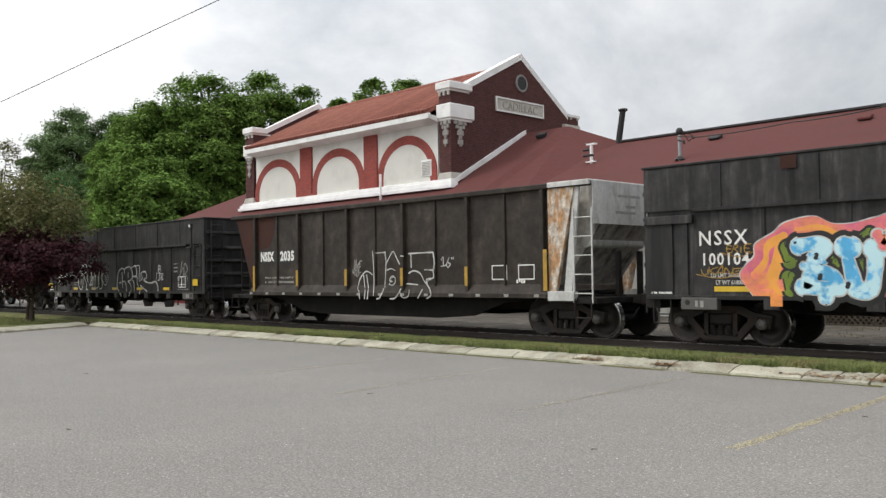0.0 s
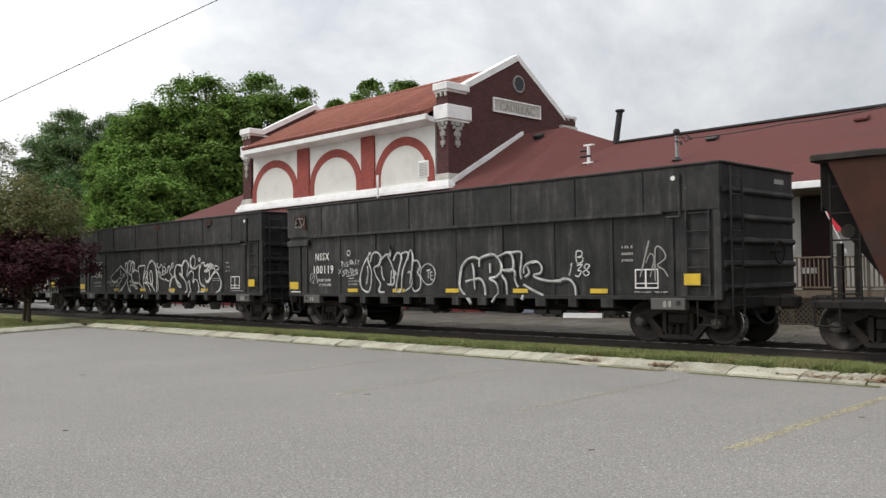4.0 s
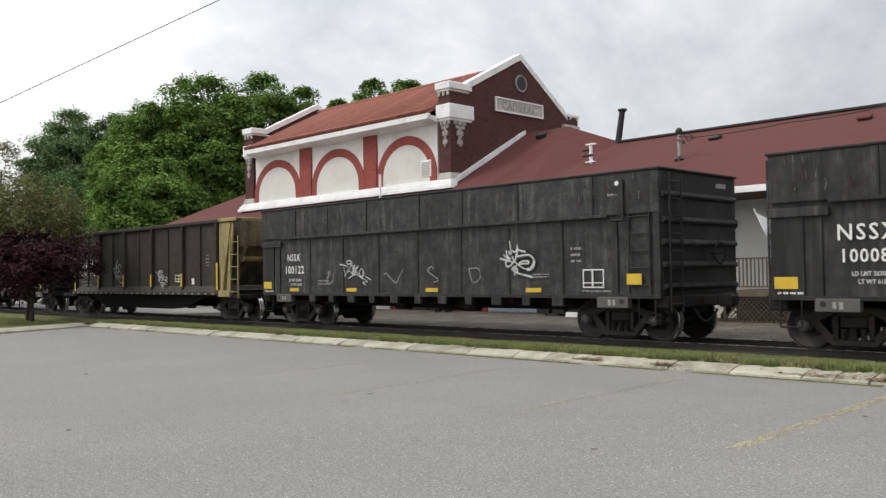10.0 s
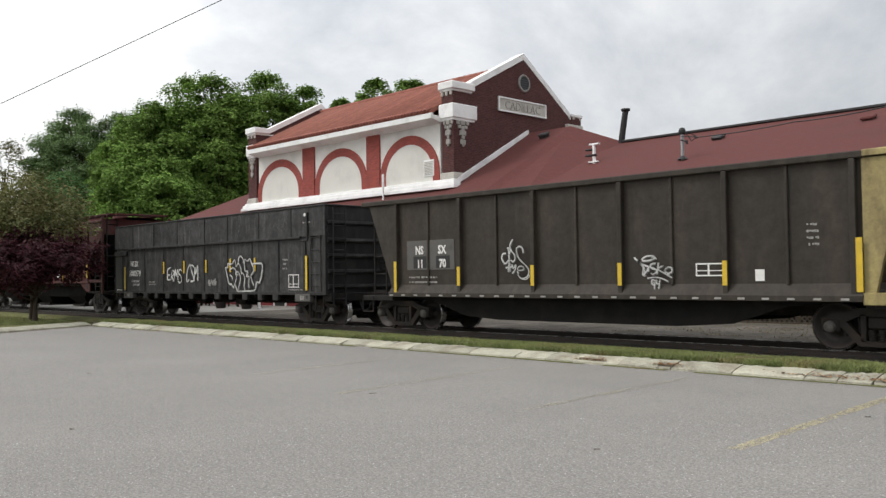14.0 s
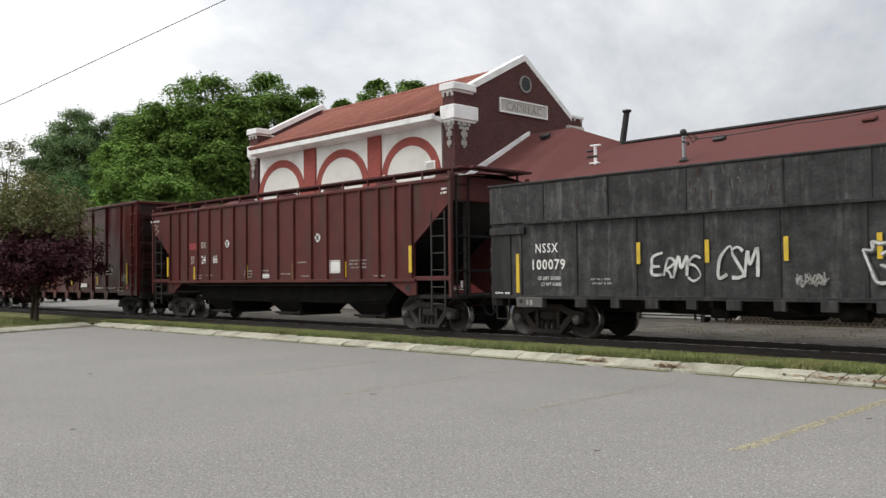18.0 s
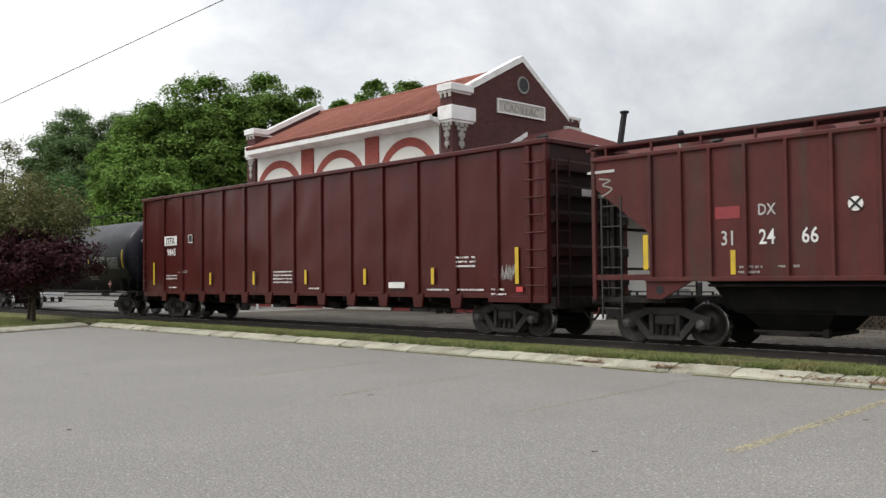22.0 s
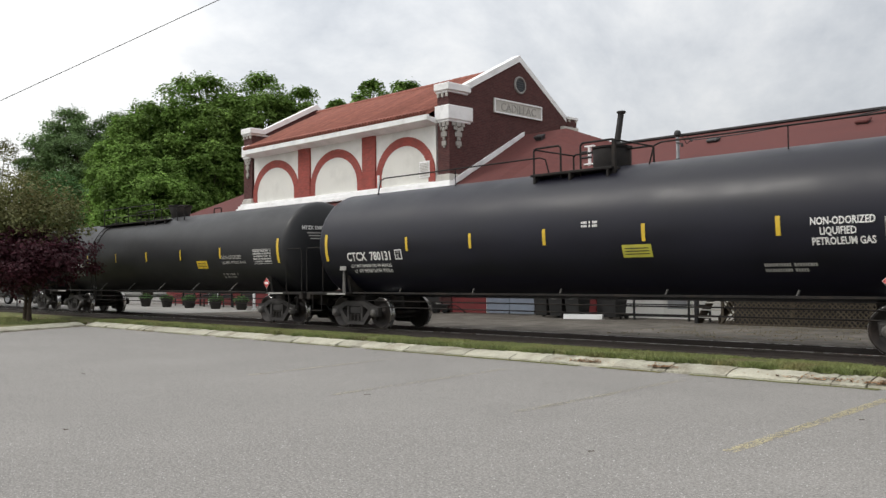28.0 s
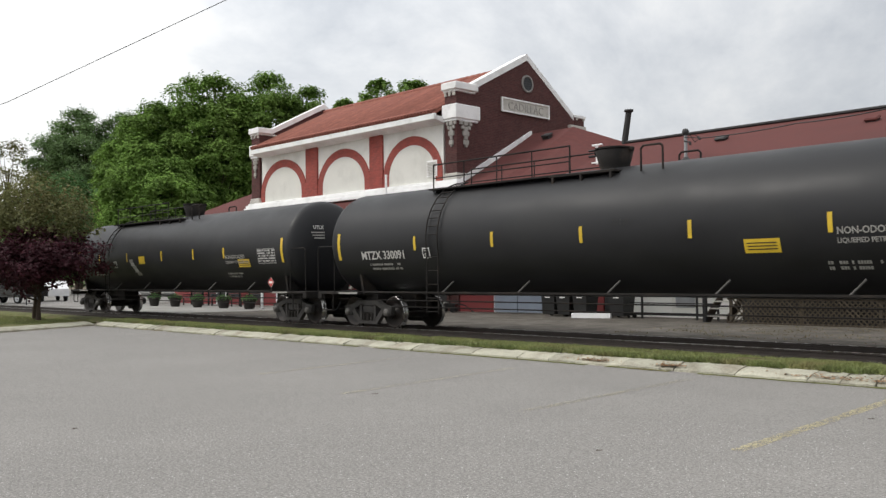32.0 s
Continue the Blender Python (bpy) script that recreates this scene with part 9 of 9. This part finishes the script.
for k in range(5):
    strip(-2.98 + 0.10 * k, -2.66 + 0.11 * k - 0.04 * (k % 2), 2.16 - 0.13 * k, 2.30 - 0.13 * k, "aged" if k % 2 else "faded", "spill_mark", "pale smear down the tank side")
strip(-2.12, -1.60, 2.10, 2.40, "yellow", "sticker", "yellow square sticker")


# ---- trees ----
def tree(x, y, height, radius, mat, label, seed, trunk=0.3, bottom=0.25, clumps=90, per=330, size=0.26, clump=(0.13, 0.22), flat=0.55, base_z=0.1, fill=0.5, ragged=0.18):
    """A tapered trunk with limbs; leaves lie in layered clumps round the limb ends, with gaps between."""
    r = random.Random(seed)
    ob = thing("tree", label, "tree", pose(x, y, base_z))
    sh = Shape()
    lean = Vector((r.uniform(-0.05, 0.05), r.uniform(-0.05, 0.05), 1)) * height
    pts = [lean * (k / 6) * 0.8 + Vector((r.uniform(-1, 1), r.uniform(-1, 1), 0)) * trunk * 0.5 * (k > 0) for k in range(7)]
    for k in range(6):
        sh.cyl(pts[k], pts[k + 1], trunk * (1 - k / 7.5), trunk * (1 - (k + 1) / 7.5), n=10, caps=False)
    sh.lathe([(trunk * 1.5, -0.1), (trunk * 1.15, 0.15), (trunk, 0.5)], n=10)
    mid_z, half_z = height * (1 + bottom) / 2, height * (1 - bottom) / 2
    centres = []
    for k in range(clumps):
        cz = 1 - 2 * (k + 0.5) / clumps
        ring = math.sqrt(max(0.0, 1 - cz * cz))
        a = k * 2.39996 + r.uniform(-0.5, 0.5)
        wob = 1 + ragged * noise.noise((math.cos(a) * 1.9 + seed, math.sin(a) * 1.9, cz * 1.9)) * 1.5
        cr = radius * r.uniform(*clump)
        d = r.uniform(fill, 1.0) ** 0.7 * wob
        if k < 5:
            d, ring = 1.0, ring * 0.8
        c = Vector((math.cos(a) * ring * d * (radius - cr * 0.8), math.sin(a) * ring * d * (radius - cr * 0.8), mid_z + cz * d * (half_z - cr * flat)))
        c.z = min(c.z, height - cr * flat * r.uniform(0.6, 1.3))
        centres.append((c, cr))
        if k % 2 == 0:
            start = lean * min(0.76, max(bottom * 0.8, (c.z / height) * 0.75 - 0.08))
            mid = start.lerp(c, 0.5) + Vector((0, 0, -0.03 * height))
            sh.cyl(start, mid, trunk * 0.24, trunk * 0.13, n=6, caps=False).cyl(mid, c, trunk * 0.13, trunk * 0.04, n=6, caps=False)
    part("trunk", sh, M["bark"], ob, "rough brown trunk with limbs")
    rg = np.random.RandomState(seed)
    vs, fs = [], []
    for c, cr in centres:
        d = rg.normal(size=(per, 3))
        d[:, 2] = np.abs(d[:, 2]) * np.where(rg.rand(per) < 0.75, 1, -1)
        d /= np.linalg.norm(d, axis=1)[:, None]
        out = np.array([c.x, c.y, (c.z - mid_z) * 0.5])
        out = out / (np.linalg.norm(out) + 1e-6)
        rad = cr * (0.35 + 0.75 * rg.rand(per, 1) ** 0.7)
        lump = 1 + 0.32 * np.sin(d[:, :1] * 5 + c.x * 3) * np.cos(d[:, 1:2] * 6 + c.y * 3)
        p = np.array(c)[None] + d * rad * lump * np.array([1.0, 1.0, flat * (1 + 0.6 * max(0.0, (c.z - mid_z) / half_z))])
        nrm = d * 0.4 + rg.normal(size=d.shape) * 0.42 + np.array([0, 0, 0.8]) + out * 0.2
        nrm /= np.linalg.norm(nrm, axis=1)[:, None]
        t = np.cross(nrm, rg.normal(size=d.shape))
        t /= np.linalg.norm(t, axis=1)[:, None]
        b = np.cross(nrm, t)
        s = size * (0.55 + 0.9 * rg.rand(per, 1))
        quad = np.stack([p - t * s * 0.5, p - b * s * 0.42 + nrm * s * 0.1, p + t * s * 0.55, p + b * s * 0.42 + nrm * s * 0.1], axis=1)
        k0 = len(vs)
        vs += quad.reshape(-1, 3).tolist()
        fs += [(k0 + 4 * i, k0 + 4 * i + 1, k0 + 4 * i + 2, k0 + 4 * i + 3) for i in range(per)]
    me = bpy.data.meshes.new("crown")
    me.from_pydata(vs, [], fs)
    me.materials.append(M[mat])
    part("crown", me, None, ob, "uneven crown of many small leaves")
    return ob


tree(-80.4, 45.6, 22.1, 6.6, "leaf", "tall green maple tree behind the station", 101, 0.5, 0.12, 324, 387, 0.235)
tree(-77.4, 50.2, 22.5, 5.8, "leaf", "tall green maple tree behind the station", 102, 0.45, 0.2, 283, 355, 0.235)
tree(-82.3, 40.3, 18.9, 6.6, "leaf", "broad bright green maple tree with low branches", 103, 0.45, 0.06, 378, 387, 0.235)
tree(-74.9, 53.6, 21.3, 4.7, "leaf", "green maple tree showing beside the gable", 114, 0.4, 0.2, 175, 290, 0.235)
tree(-76.5, 37.4, 12.5, 6.0, "leaf", "low spreading green maple tree beside the station", 109, 0.3, 0.04, 297, 355, 0.235)
tree(-111.4, 44.2, 23.0, 7.0, "leaf_dark", "tall dark green tree beyond the street", 104, 0.5, 0.12, 324, 380, 0.211)
tree(-109.3, 49.6, 22.8, 6.4, "leaf_dark", "tall dark green tree beyond the street", 105, 0.5, 0.12, 297, 380, 0.211)
tree(-71.2, 55.2, 19.7, 2.8, "leaf", "low green tree top showing between the taller trees", 115, 0.35, 0.3, 121, 242, 0.235)
tree(-67.4, 56.6, 21.3, 3.6, "leaf", "green tree top showing above the station roof", 106, 0.4, 0.3, 148, 242, 0.235)
tree(-64.6, 59.2, 21.1, 3.4, "leaf", "green tree top showing above the station roof", 107, 0.4, 0.3, 148, 242, 0.235)
tree(-93.4, 35.6, 12.6, 4.8, "leaf_mid", "dense mid-green rounded tree beside the street", 108, 0.35, 0.05, 100, 494, 0.198, (0.24, 0.34), 0.8)
tree(-91.3, 39.6, 11.6, 4.4, "leaf_mid", "dense mid-green bushy tree beside the street", 110, 0.35, 0.06, 90, 494, 0.198, (0.24, 0.34), 0.8)
tree(-114.0, 37.0, 18.8, 4.0, "leaf_olive", "thin-leaved tall tree far down the street", 111, 0.4, 0.3, 46, 171, 0.224, (0.16, 0.26), 0.7)
tree(-37.4, 13.05, 6.0, 2.75, "leaf_olive", "olive green tree with a thin rounded crown", 112, 0.07, 0.36, 110, 150, 0.10, (0.14, 0.26), 0.8, 0.11, 0.25, 0.35)
tree(-35.75, 12.63, 3.65, 2.8, "leaf_plum", "small plum-leaved ornamental tree on the lawn", 113, 0.085, 0.24, 170, 125, 0.105, (0.10, 0.20), 0.8, 0.11, 0.2, 0.45)


# A far belt of woods closes the view.
rg = np.random.RandomState(7)
vs, fs = [], []
for k in range(26000):
    a = radians(rg.uniform(-20, 200))
    d = rg.uniform(150, 190)
    x, y = -40 + d * math.cos(a), 30 + d * math.sin(a)
    top_z = 13 + 5 * noise.noise((x * 0.03, y * 0.03, 0)) + 2.5 * noise.noise((x * 0.12, y * 0.12, 4))
    z = 0.3 + top_z * rg.rand() ** 0.7
    s = rg.uniform(0.8, 1.7)
    q = rg.normal(size=(4, 3)) * s * 0.7
    k0 = len(vs)
    vs += [(x + v[0], y + v[1], z + v[2]) for v in q]
    fs.append((k0, k0 + 1, k0 + 2, k0 + 3))
me = bpy.data.meshes.new("far_woods")
me.from_pydata(vs, [], fs)
me.materials.append(M["leaf_dark"])
tagged(new("far_woods", me), "dense belt of dark green woods in the distance", "woods", kind="stuff")

cable("overhead_wire", "thin black overhead wire", [(-66, 0.7, 4.4), (-28.6, 9.17, 7.18), (-19.3, 11.3, 8.62), (20, 20.3, 14.5)], 0.0, 0.011, 3)


# ---- things beside the station ----
def planter(x, y, seed):
    r = random.Random(seed)
    ob = thing("planter", "tall clay planter with drooping green plants", "planter", pose(x, y, 0.14) @ Matrix.Diagonal((0.8, 0.8, 0.78, 1)), "planters on the platform")
    part("pot", Shape().lathe([(0.0, 0.0), (0.27, 0.0), (0.30, 0.05), (0.40, 0.55), (0.44, 0.60), (0.44, 0.66), (0.37, 0.66), (0.35, 0.56), (0.0, 0.54)], n=18), M["terracotta"], ob)
    sh = Shape()
    for _ in range(420):
        a, d = r.uniform(0, 6.28), 0.5 * math.sqrt(r.random())
        z = 0.66 + 0.34 * (1 - d / 0.5) * r.random() + r.uniform(-0.14, 0.1)
        p = Vector((d * math.cos(a), d * math.sin(a), z))
        u, w = Vector((r.gauss(0, 1), r.gauss(0, 1), r.gauss(0, 1))).normalized() * 0.055, Vector((r.gauss(0, 1), r.gauss(0, 1), r.gauss(0, 1))).normalized() * 0.04
        sh.add([p - u, p - w, p + u, p + w], [(0, 1, 2, 3)])
    part("plant", sh, M["leaf_mid"], ob, "trailing green leaves")
    return ob


for k, x in enumerate((-48.45, -46.0, -43.57, -40.92, -38.52)):
    planter(x, 23.6 + 0.05 * k, 200 + k)


def bench(x, y, turn):
    ob = thing("bench", "dark slatted bench on the platform", "bench", pose(x, y, 0.14, 0, 0, turn), "benches on the platform")
    for k in range(4):
        part("seat_slat", Shape().box(-0.75, 0.75, -0.28 + k * 0.13, -0.18 + k * 0.13, 0.42, 0.455, 0.006), M["iron"], ob)
        part("back_slat", Shape().box(-0.75, 0.75, 0.27, 0.30, 0.52 + k * 0.1, 0.59 + k * 0.1, 0.006), M["iron"], ob)
    for s in (-1, 1):
        part("leg", Shape().box(s * 0.66 - 0.03, s * 0.66 + 0.03, -0.28, -0.22, 0, 0.42).box(s * 0.66 - 0.03, s * 0.66 + 0.03, 0.22, 0.30, 0, 0.92).box(s * 0.66 - 0.03, s * 0.66 + 0.03, -0.28, 0.3, 0.60, 0.64), M["iron"], ob)


for x in (-47.6, -45.6, -43.5, -41.2):
    bench(x, 25.6, 0)

post = thing("bollard", "white steel bollard on the platform", "bollard", pose(-38.3, 24.4, 0.14))
part("post", Shape().lathe([(0.07, 0.0), (0.07, 0.95), (0.05, 1.02), (0.0, 1.04)], n=14), M["trim"], post)
part("foot", Shape().lathe([(0.13, 0.0), (0.13, 0.05), (0.07, 0.09)], n=14), M["trim"], post)

# Iron railing along the yard edge.
rail_fence = thing("iron_railing", "low black iron railing before the station", "railing", pose(0, 26.4, 0.14))
for z in (0.14, 0.54, 0.98):
    part("rail_bar", Shape().box(-17.84, -14.4, -0.02, 0.02, z - 0.02, z + 0.02), M["iron"], rail_fence)
for x in (-17.84, -17.28, -15.16, -14.87, -14.4):
    part("railing_post", Shape().box(x - 0.03, x + 0.03, -0.03, 0.03, 0, 1.0), M["iron"], rail_fence)
part("corner_post", Shape().box(-14.43, -14.31, -0.95, -0.83, 0, 1.3, 0.01), M["iron"], rail_fence)
for z in (0.14, 0.54):
    part("rail_bar", Shape().box(-14.39, -14.35, -0.83, -0.02, z - 0.02, z + 0.02), M["iron"], rail_fence)


def bin_(x, y):
    ob = thing("rubbish_bin", "black plastic wheeled bin with a closed lid", "bin", pose(x, y, 0.14), "bins beside the station")
    part("body", Shape().add([(-0.26, -0.3, 0.08), (0.26, -0.3, 0.08), (0.26, 0.3, 0.08), (-0.26, 0.3, 0.08), (-0.33, -0.38, 0.95), (0.33, -0.38, 0.95), (0.33, 0.38, 0.95), (-0.33, 0.38, 0.95)],
                             [(0, 1, 2, 3), (0, 1, 5, 4), (1, 2, 6, 5), (2, 3, 7, 6), (3, 0, 4, 7), (4, 5, 6, 7)]), M["plastic"], ob)
    part("lid", Shape().box(-0.36, 0.36, -0.42, 0.42, 0.95, 1.02, 0.02), M["plastic"], ob)
    part("handle", Shape().cyl((-0.28, 0.44, 0.92), (0.28, 0.44, 0.92), 0.02, n=8), M["plastic"], ob)
    for s in (-1, 1):
        part("wheel", Shape().cyl((s * 0.30, 0.28, 0.1), (s * 0.36, 0.28, 0.1), 0.1, n=14), M["rubber"], ob)
    part("label_plate", Shape().box(-0.12, 0.12, -0.375, -0.362, 0.70, 0.74), M["white"], ob, "white label")


for x, y in ((-21.0, 26.15), (-20.22, 26.05), (-19.42, 26.0), (-18.05, 26.3)):
    bin_(x, y)
blk = thing("concrete_block", "white painted concrete parking block on the gravel", "parking block", pose(-18.94, 25.7, 0.14, 0, 0, 18))
part("block", Shape().prism([(-0.11, 0.0), (0.11, 0.0), (0.08, 0.17), (-0.08, 0.17)], -0.72, 0.72, axis="x"), M["trim"], blk)
cart = thing("garden_cart", "low dark garden cart with a sloping handle on the gravel", "cart", pose(-26.95, 26.45, 0.14, 0, 0, 30))
part("tray", Shape().add([(-0.28, -0.22, 0.16), (0.28, -0.22, 0.16), (0.28, 0.22, 0.16), (-0.28, 0.22, 0.16), (-0.36, -0.28, 0.42), (0.36, -0.28, 0.36), (0.36, 0.28, 0.36), (-0.36, 0.28, 0.42)],
                         [(0, 3, 2, 1), (0, 1, 5, 4), (1, 2, 6, 5), (2, 3, 7, 6), (3, 0, 4, 7)]), M["plastic"], cart)
part("handle", Shape().tube([(0.34, 0, 0.36), (0.7, 0, 0.30), (1.05, 0, 0.04)], 0.025).cyl((1.05, -0.14, 0.04), (1.05, 0.14, 0.04), 0.022, n=8), M["iron"], cart)
for x in (-0.22, 0.22):
    for y in (-0.28, 0.25):
        part("wheel", Shape().cyl((x, y, 0.1), (x, y + 0.05, 0.1), 0.1, n=14), M["rubber"], cart)
part("bag", Shape().box(-0.22, -0.02, -0.12, 0.12, 0.30, 0.5, 0.05), M["faded"], cart, "pale bag lying in the tray")

# Raised deck with lattice skirt and balusters.
DX0, DX1, DY = -13.45, 6.0, 25.3
deck = thing("porch_deck", "raised weathered wooden porch with balusters and lattice skirting", "porch", pose(0, 0, 0))
for k in range(14):
    y = DY + 0.02 + k * 0.157
    part("plank", Shape().box(DX0, DX1, y, y + 0.15, 1.07, 1.11), M["wood"], deck)
part("fascia", Shape().box(DX0, DX1, DY - 0.03, DY, 0.92, 1.11, 0.005), M["wood"], deck, "weathered edge board")
lat_mesh = Shape().box(-0.018, 0.018, -0.006, 0.006, -0.58, 0.58).mesh("lattice_slat", M["lattice"])
count = 0
skirt = part("lattice_skirt", Shape().box(DX0, DX1, DY + 0.0, DY + 0.02, 0.88, 0.92).box(DX0, DX1, DY, DY + 0.02, 0.13, 0.17), M["lattice"], deck, "criss-cross wooden lattice")
x = DX0 + 0.35
while x < -4.0:
    for s, dy in ((-1, 0.0), (1, 0.014)):
        part("lattice_slat", lat_mesh, None, skirt, m=pose(x, DY + dy, 0.53, 0, s * 45, 0))
    x += 0.15
for x in [DX0 + 0.05 + 2.2 * k for k in range(10)]:
    part("deck_post", Shape().box(x - 0.045, x + 0.045, DY - 0.045, DY - 0.031, 0.92, 2.12, 0.004).box(x - 0.045, x + 0.045, DY + 0.03, DY + 0.1, 0.13, 0.92, 0.004), M["lattice"], deck)
part("deck_rail", Shape().box(DX0, DX1, DY - 0.03, DY + 0.1, 2.06, 2.11, 0.008).box(DX0, DX1, DY + 0.0, DY + 0.05, 1.2, 1.25), M["wood"], deck, "wooden hand rail")
bal_mesh = Shape().box(-0.018, 0.018, -0.018, 0.018, 1.25, 2.06).mesh("baluster", M["wood"])
for k in range(84):
    part("baluster", bal_mesh, None, deck, m=pose(-13.38 + k * 0.125, DY + 0.025, 0))
# An added black sheet stands in for the deep shade under the deck.
part("under_screen", Shape().box(DX0, DX1, DY + 0.9, DY + 0.94, 0.13, 1.0), M["iron"], deck, "black sheet standing in for the shade below the porch")
steps = thing("porch_steps", "short wooden steps up to the porch", "steps", pose(-14.05, 26.0, 0.14))
for k in range(4):
    part("tread", Shape().box(-0.28, 0.42, -0.5 + k * 0.26, -0.22 + k * 0.26, 0.18 + k * 0.22, 0.22 + k * 0.22, 0.008), M["stone"], steps)
for s in (-0.32, 0.42):
    part("stringer", Shape().prism([(-0.5, 0.0), (-0.2, 0.0), (0.6, 0.66), (0.6, 0.92), (0.5, 0.92), (-0.5, 0.2)], s, s + 0.04, axis="x"), M["old_step"], steps)

# Flags on short poles and a white canopy by the porch.
def flag(x, z, mat, lab, seed):
    ob = thing("flag", lab, "flag", pose(x, DY - 0.02, z))
    part("flag_pole", Shape().cyl((0.03, 0, -0.1), (-0.55, -0.05, 1.22), 0.018, n=8).lathe([(0.0, 0.08), (0.035, 0.04), (0.0, 0.0)], (-0.55, -0.05, 1.2), n=8), M["trim"], ob)
    sh = Shape()
    n, m_ = 10, 6
    for i in range(n + 1):
        for j in range(m_ + 1):
            u, v = i / n, j / m_
            sh.v.append((-0.50 + 0.27 * v + 1.05 * u, -0.05 + 0.10 * u * math.sin(u * 7 + v * 3 + seed), 1.10 - 0.60 * v - 0.20 * u - 0.28 * u * u + 0.05 * math.sin(u * 8 + seed)))
    sh.f = [(i * (m_ + 1) + j, (i + 1) * (m_ + 1) + j, (i + 1) * (m_ + 1) + j + 1, i * (m_ + 1) + j + 1) for i in range(n) for j in range(m_)]
    sh.s = [True] * len(sh.f)
    part("cloth", sh, M[mat], ob, "drooping cloth")


flag(-9.6, 2.27, "flag", "red flag hanging from a white pole on the porch", 1)
flag(-11.75, 2.3, "canvas", "pale blue and white flag hanging from a pole on the porch", 2)
light_ = thing("porch_lamp", "small dark wall lamp beside the porch door", "lamp", pose(-14.19, YF - 0.05, 3.27))
part("lamp_body", Shape().lathe([(0.0, -0.12), (0.12, -0.11), (0.19, -0.05), (0.2, 0.04)], axis="y", n=16).box(-0.17, 0.17, -0.16, -0.12, -0.02, 0.02), M["iron"], light_)
for x in (-8.4,):
    wn = thing("porch_window", "narrow dark window with white frame on the porch wall", "window", pose(x, YF, 2.3), kind="structure")
    part("pane", Shape().box(-0.45, 0.45, -0.03, -0.005, -0.6, 0.75), M["glass"], wn)
    part("window_frame", Shape().box(-0.53, -0.45, -0.06, -0.005, -0.68, 0.83).box(0.45, 0.53, -0.06, -0.005, -0.68, 0.83).box(-0.45, 0.45, -0.06, -0.005, 0.75, 0.83).box(-0.45, 0.45, -0.06, -0.005, -0.68, -0.6), M["trim"], wn)


def parked_car(x, y, turn, paint, label, tall=1.45, long=4.6, pickup=False):
    ob = thing("parked_car", label, "car", pose(x, y, 0.16, 0, 0, turn), "cars parked along the street")
    h = long / 2
    if pickup:
        roof_line = [(-h, 0.45), (h, 0.42), (h, 0.95), (h - 0.3, 1.08), (0.9, 1.15), (0.35, tall + 0.3), (-0.9, tall + 0.3), (-1.0, 1.15), (-h, 1.15)]
    else:
        roof_line = [(-h, 0.4), (h, 0.38), (h, 0.72), (h - 0.3, 0.88), (1.0, 0.98), (0.3, tall), (-1.2, tall), (-h + 0.25, 1.02), (-h, 0.9)]
    part("body", Shape().prism(roof_line, -0.88, 0.88), M[paint], ob)
    part("side_glass", Shape().prism([(0.78, 1.04), (0.25, tall - 0.08), (-1.05, tall - 0.08), (-1.5 if not pickup else -0.9, 1.04)], -0.89, -0.882), M["glass"], ob)
    part("side_glass", Shape().prism([(0.78, 1.04), (0.25, tall - 0.08), (-1.05, tall - 0.08), (-1.5 if not pickup else -0.9, 1.04)], 0.882, 0.89), M["glass"], ob)
    for wx in (-h + 0.85, h - 0.9):
        for s in (-1, 1):
            wheel_ob = part("wheel", Shape().lathe([(0.22, s * 0.68), (0.33, s * 0.70), (0.34, s * 0.78), (0.32, s * 0.89), (0.22, s * 0.885)], (wx, 0, 0.34), "y", 20), M["rubber"], ob)
            part("rim", Shape().cyl((wx, s * 0.80, 0.34), (wx, s * 0.88, 0.34), 0.22, n=16), M["galv"], wheel_ob)
    for s in (-1, 1):
        part("headlight", Shape().box(h - 0.04, h + 0.015, s * 0.75 - 0.14, s * 0.75 + 0.1, 0.66, 0.8, 0.02), M["panel"], ob)


parked_car(-63.5, 20.6, 200, "carblack", "dark pickup parked beside the street", 1.5, 5.2, True)
parked_car(-67.0, 24.5, 170, "carwhite", "white car parked beside the street")
parked_car(-84.0, 27.5, 150, "carwhite", "white car parked across the street")
sign_post = thing("street_sign", "small sign on a dark post beside the street", "sign", pose(-57.5, 19.6, 0.14))
part("pole", Shape().cyl((0, 0, 0), (0, 0, 2.1), 0.035, n=8), M["dark"], sign_post)
part("sign_board", Shape().box(-0.2, 0.2, -0.03, -0.015, 1.7, 2.1, 0.01), M["white"], sign_post, "pale sign board")


# ---- what moves ----
TRAVEL = [0.0, 4.73, 9.8, 14.83, 19.84, 24.91, 30.01, 35.19, 40.59, 45.86, 51.14, 56.37, 61.7, 67.2, 72.58, 77.88, 83.1, 88.37, 93.69, 99.16,
          104.29, 109.55, 114.77, 119.96, 125.32, 130.37, 135.56, 140.73, 145.91, 151.06, 156.25, 161.43, 166.59]


def travelled(t):
    k = min(int(t), 31)
    return TRAVEL[k] + (TRAVEL[k + 1] - TRAVEL[k]) * (t - k)


def motions():
    """The train rolls past; every wheelset turns with the way it has gone."""
    for ob, x0 in CARS:
        walk(ob, [(float(t), pose(x0 + s, TRACK_Y, RAIL_Z)) for t, s in enumerate(TRAVEL)])
    times = [k / 10 for k in range(321)]
    turns = [math.degrees(travelled(t) / WHEEL_R) for t in times]
    for ob, wx in WHEELS:
        walk(ob, [(t, pose(wx, 0, 0, 0, a, 0)) for t, a in zip(times, turns)])


motions()
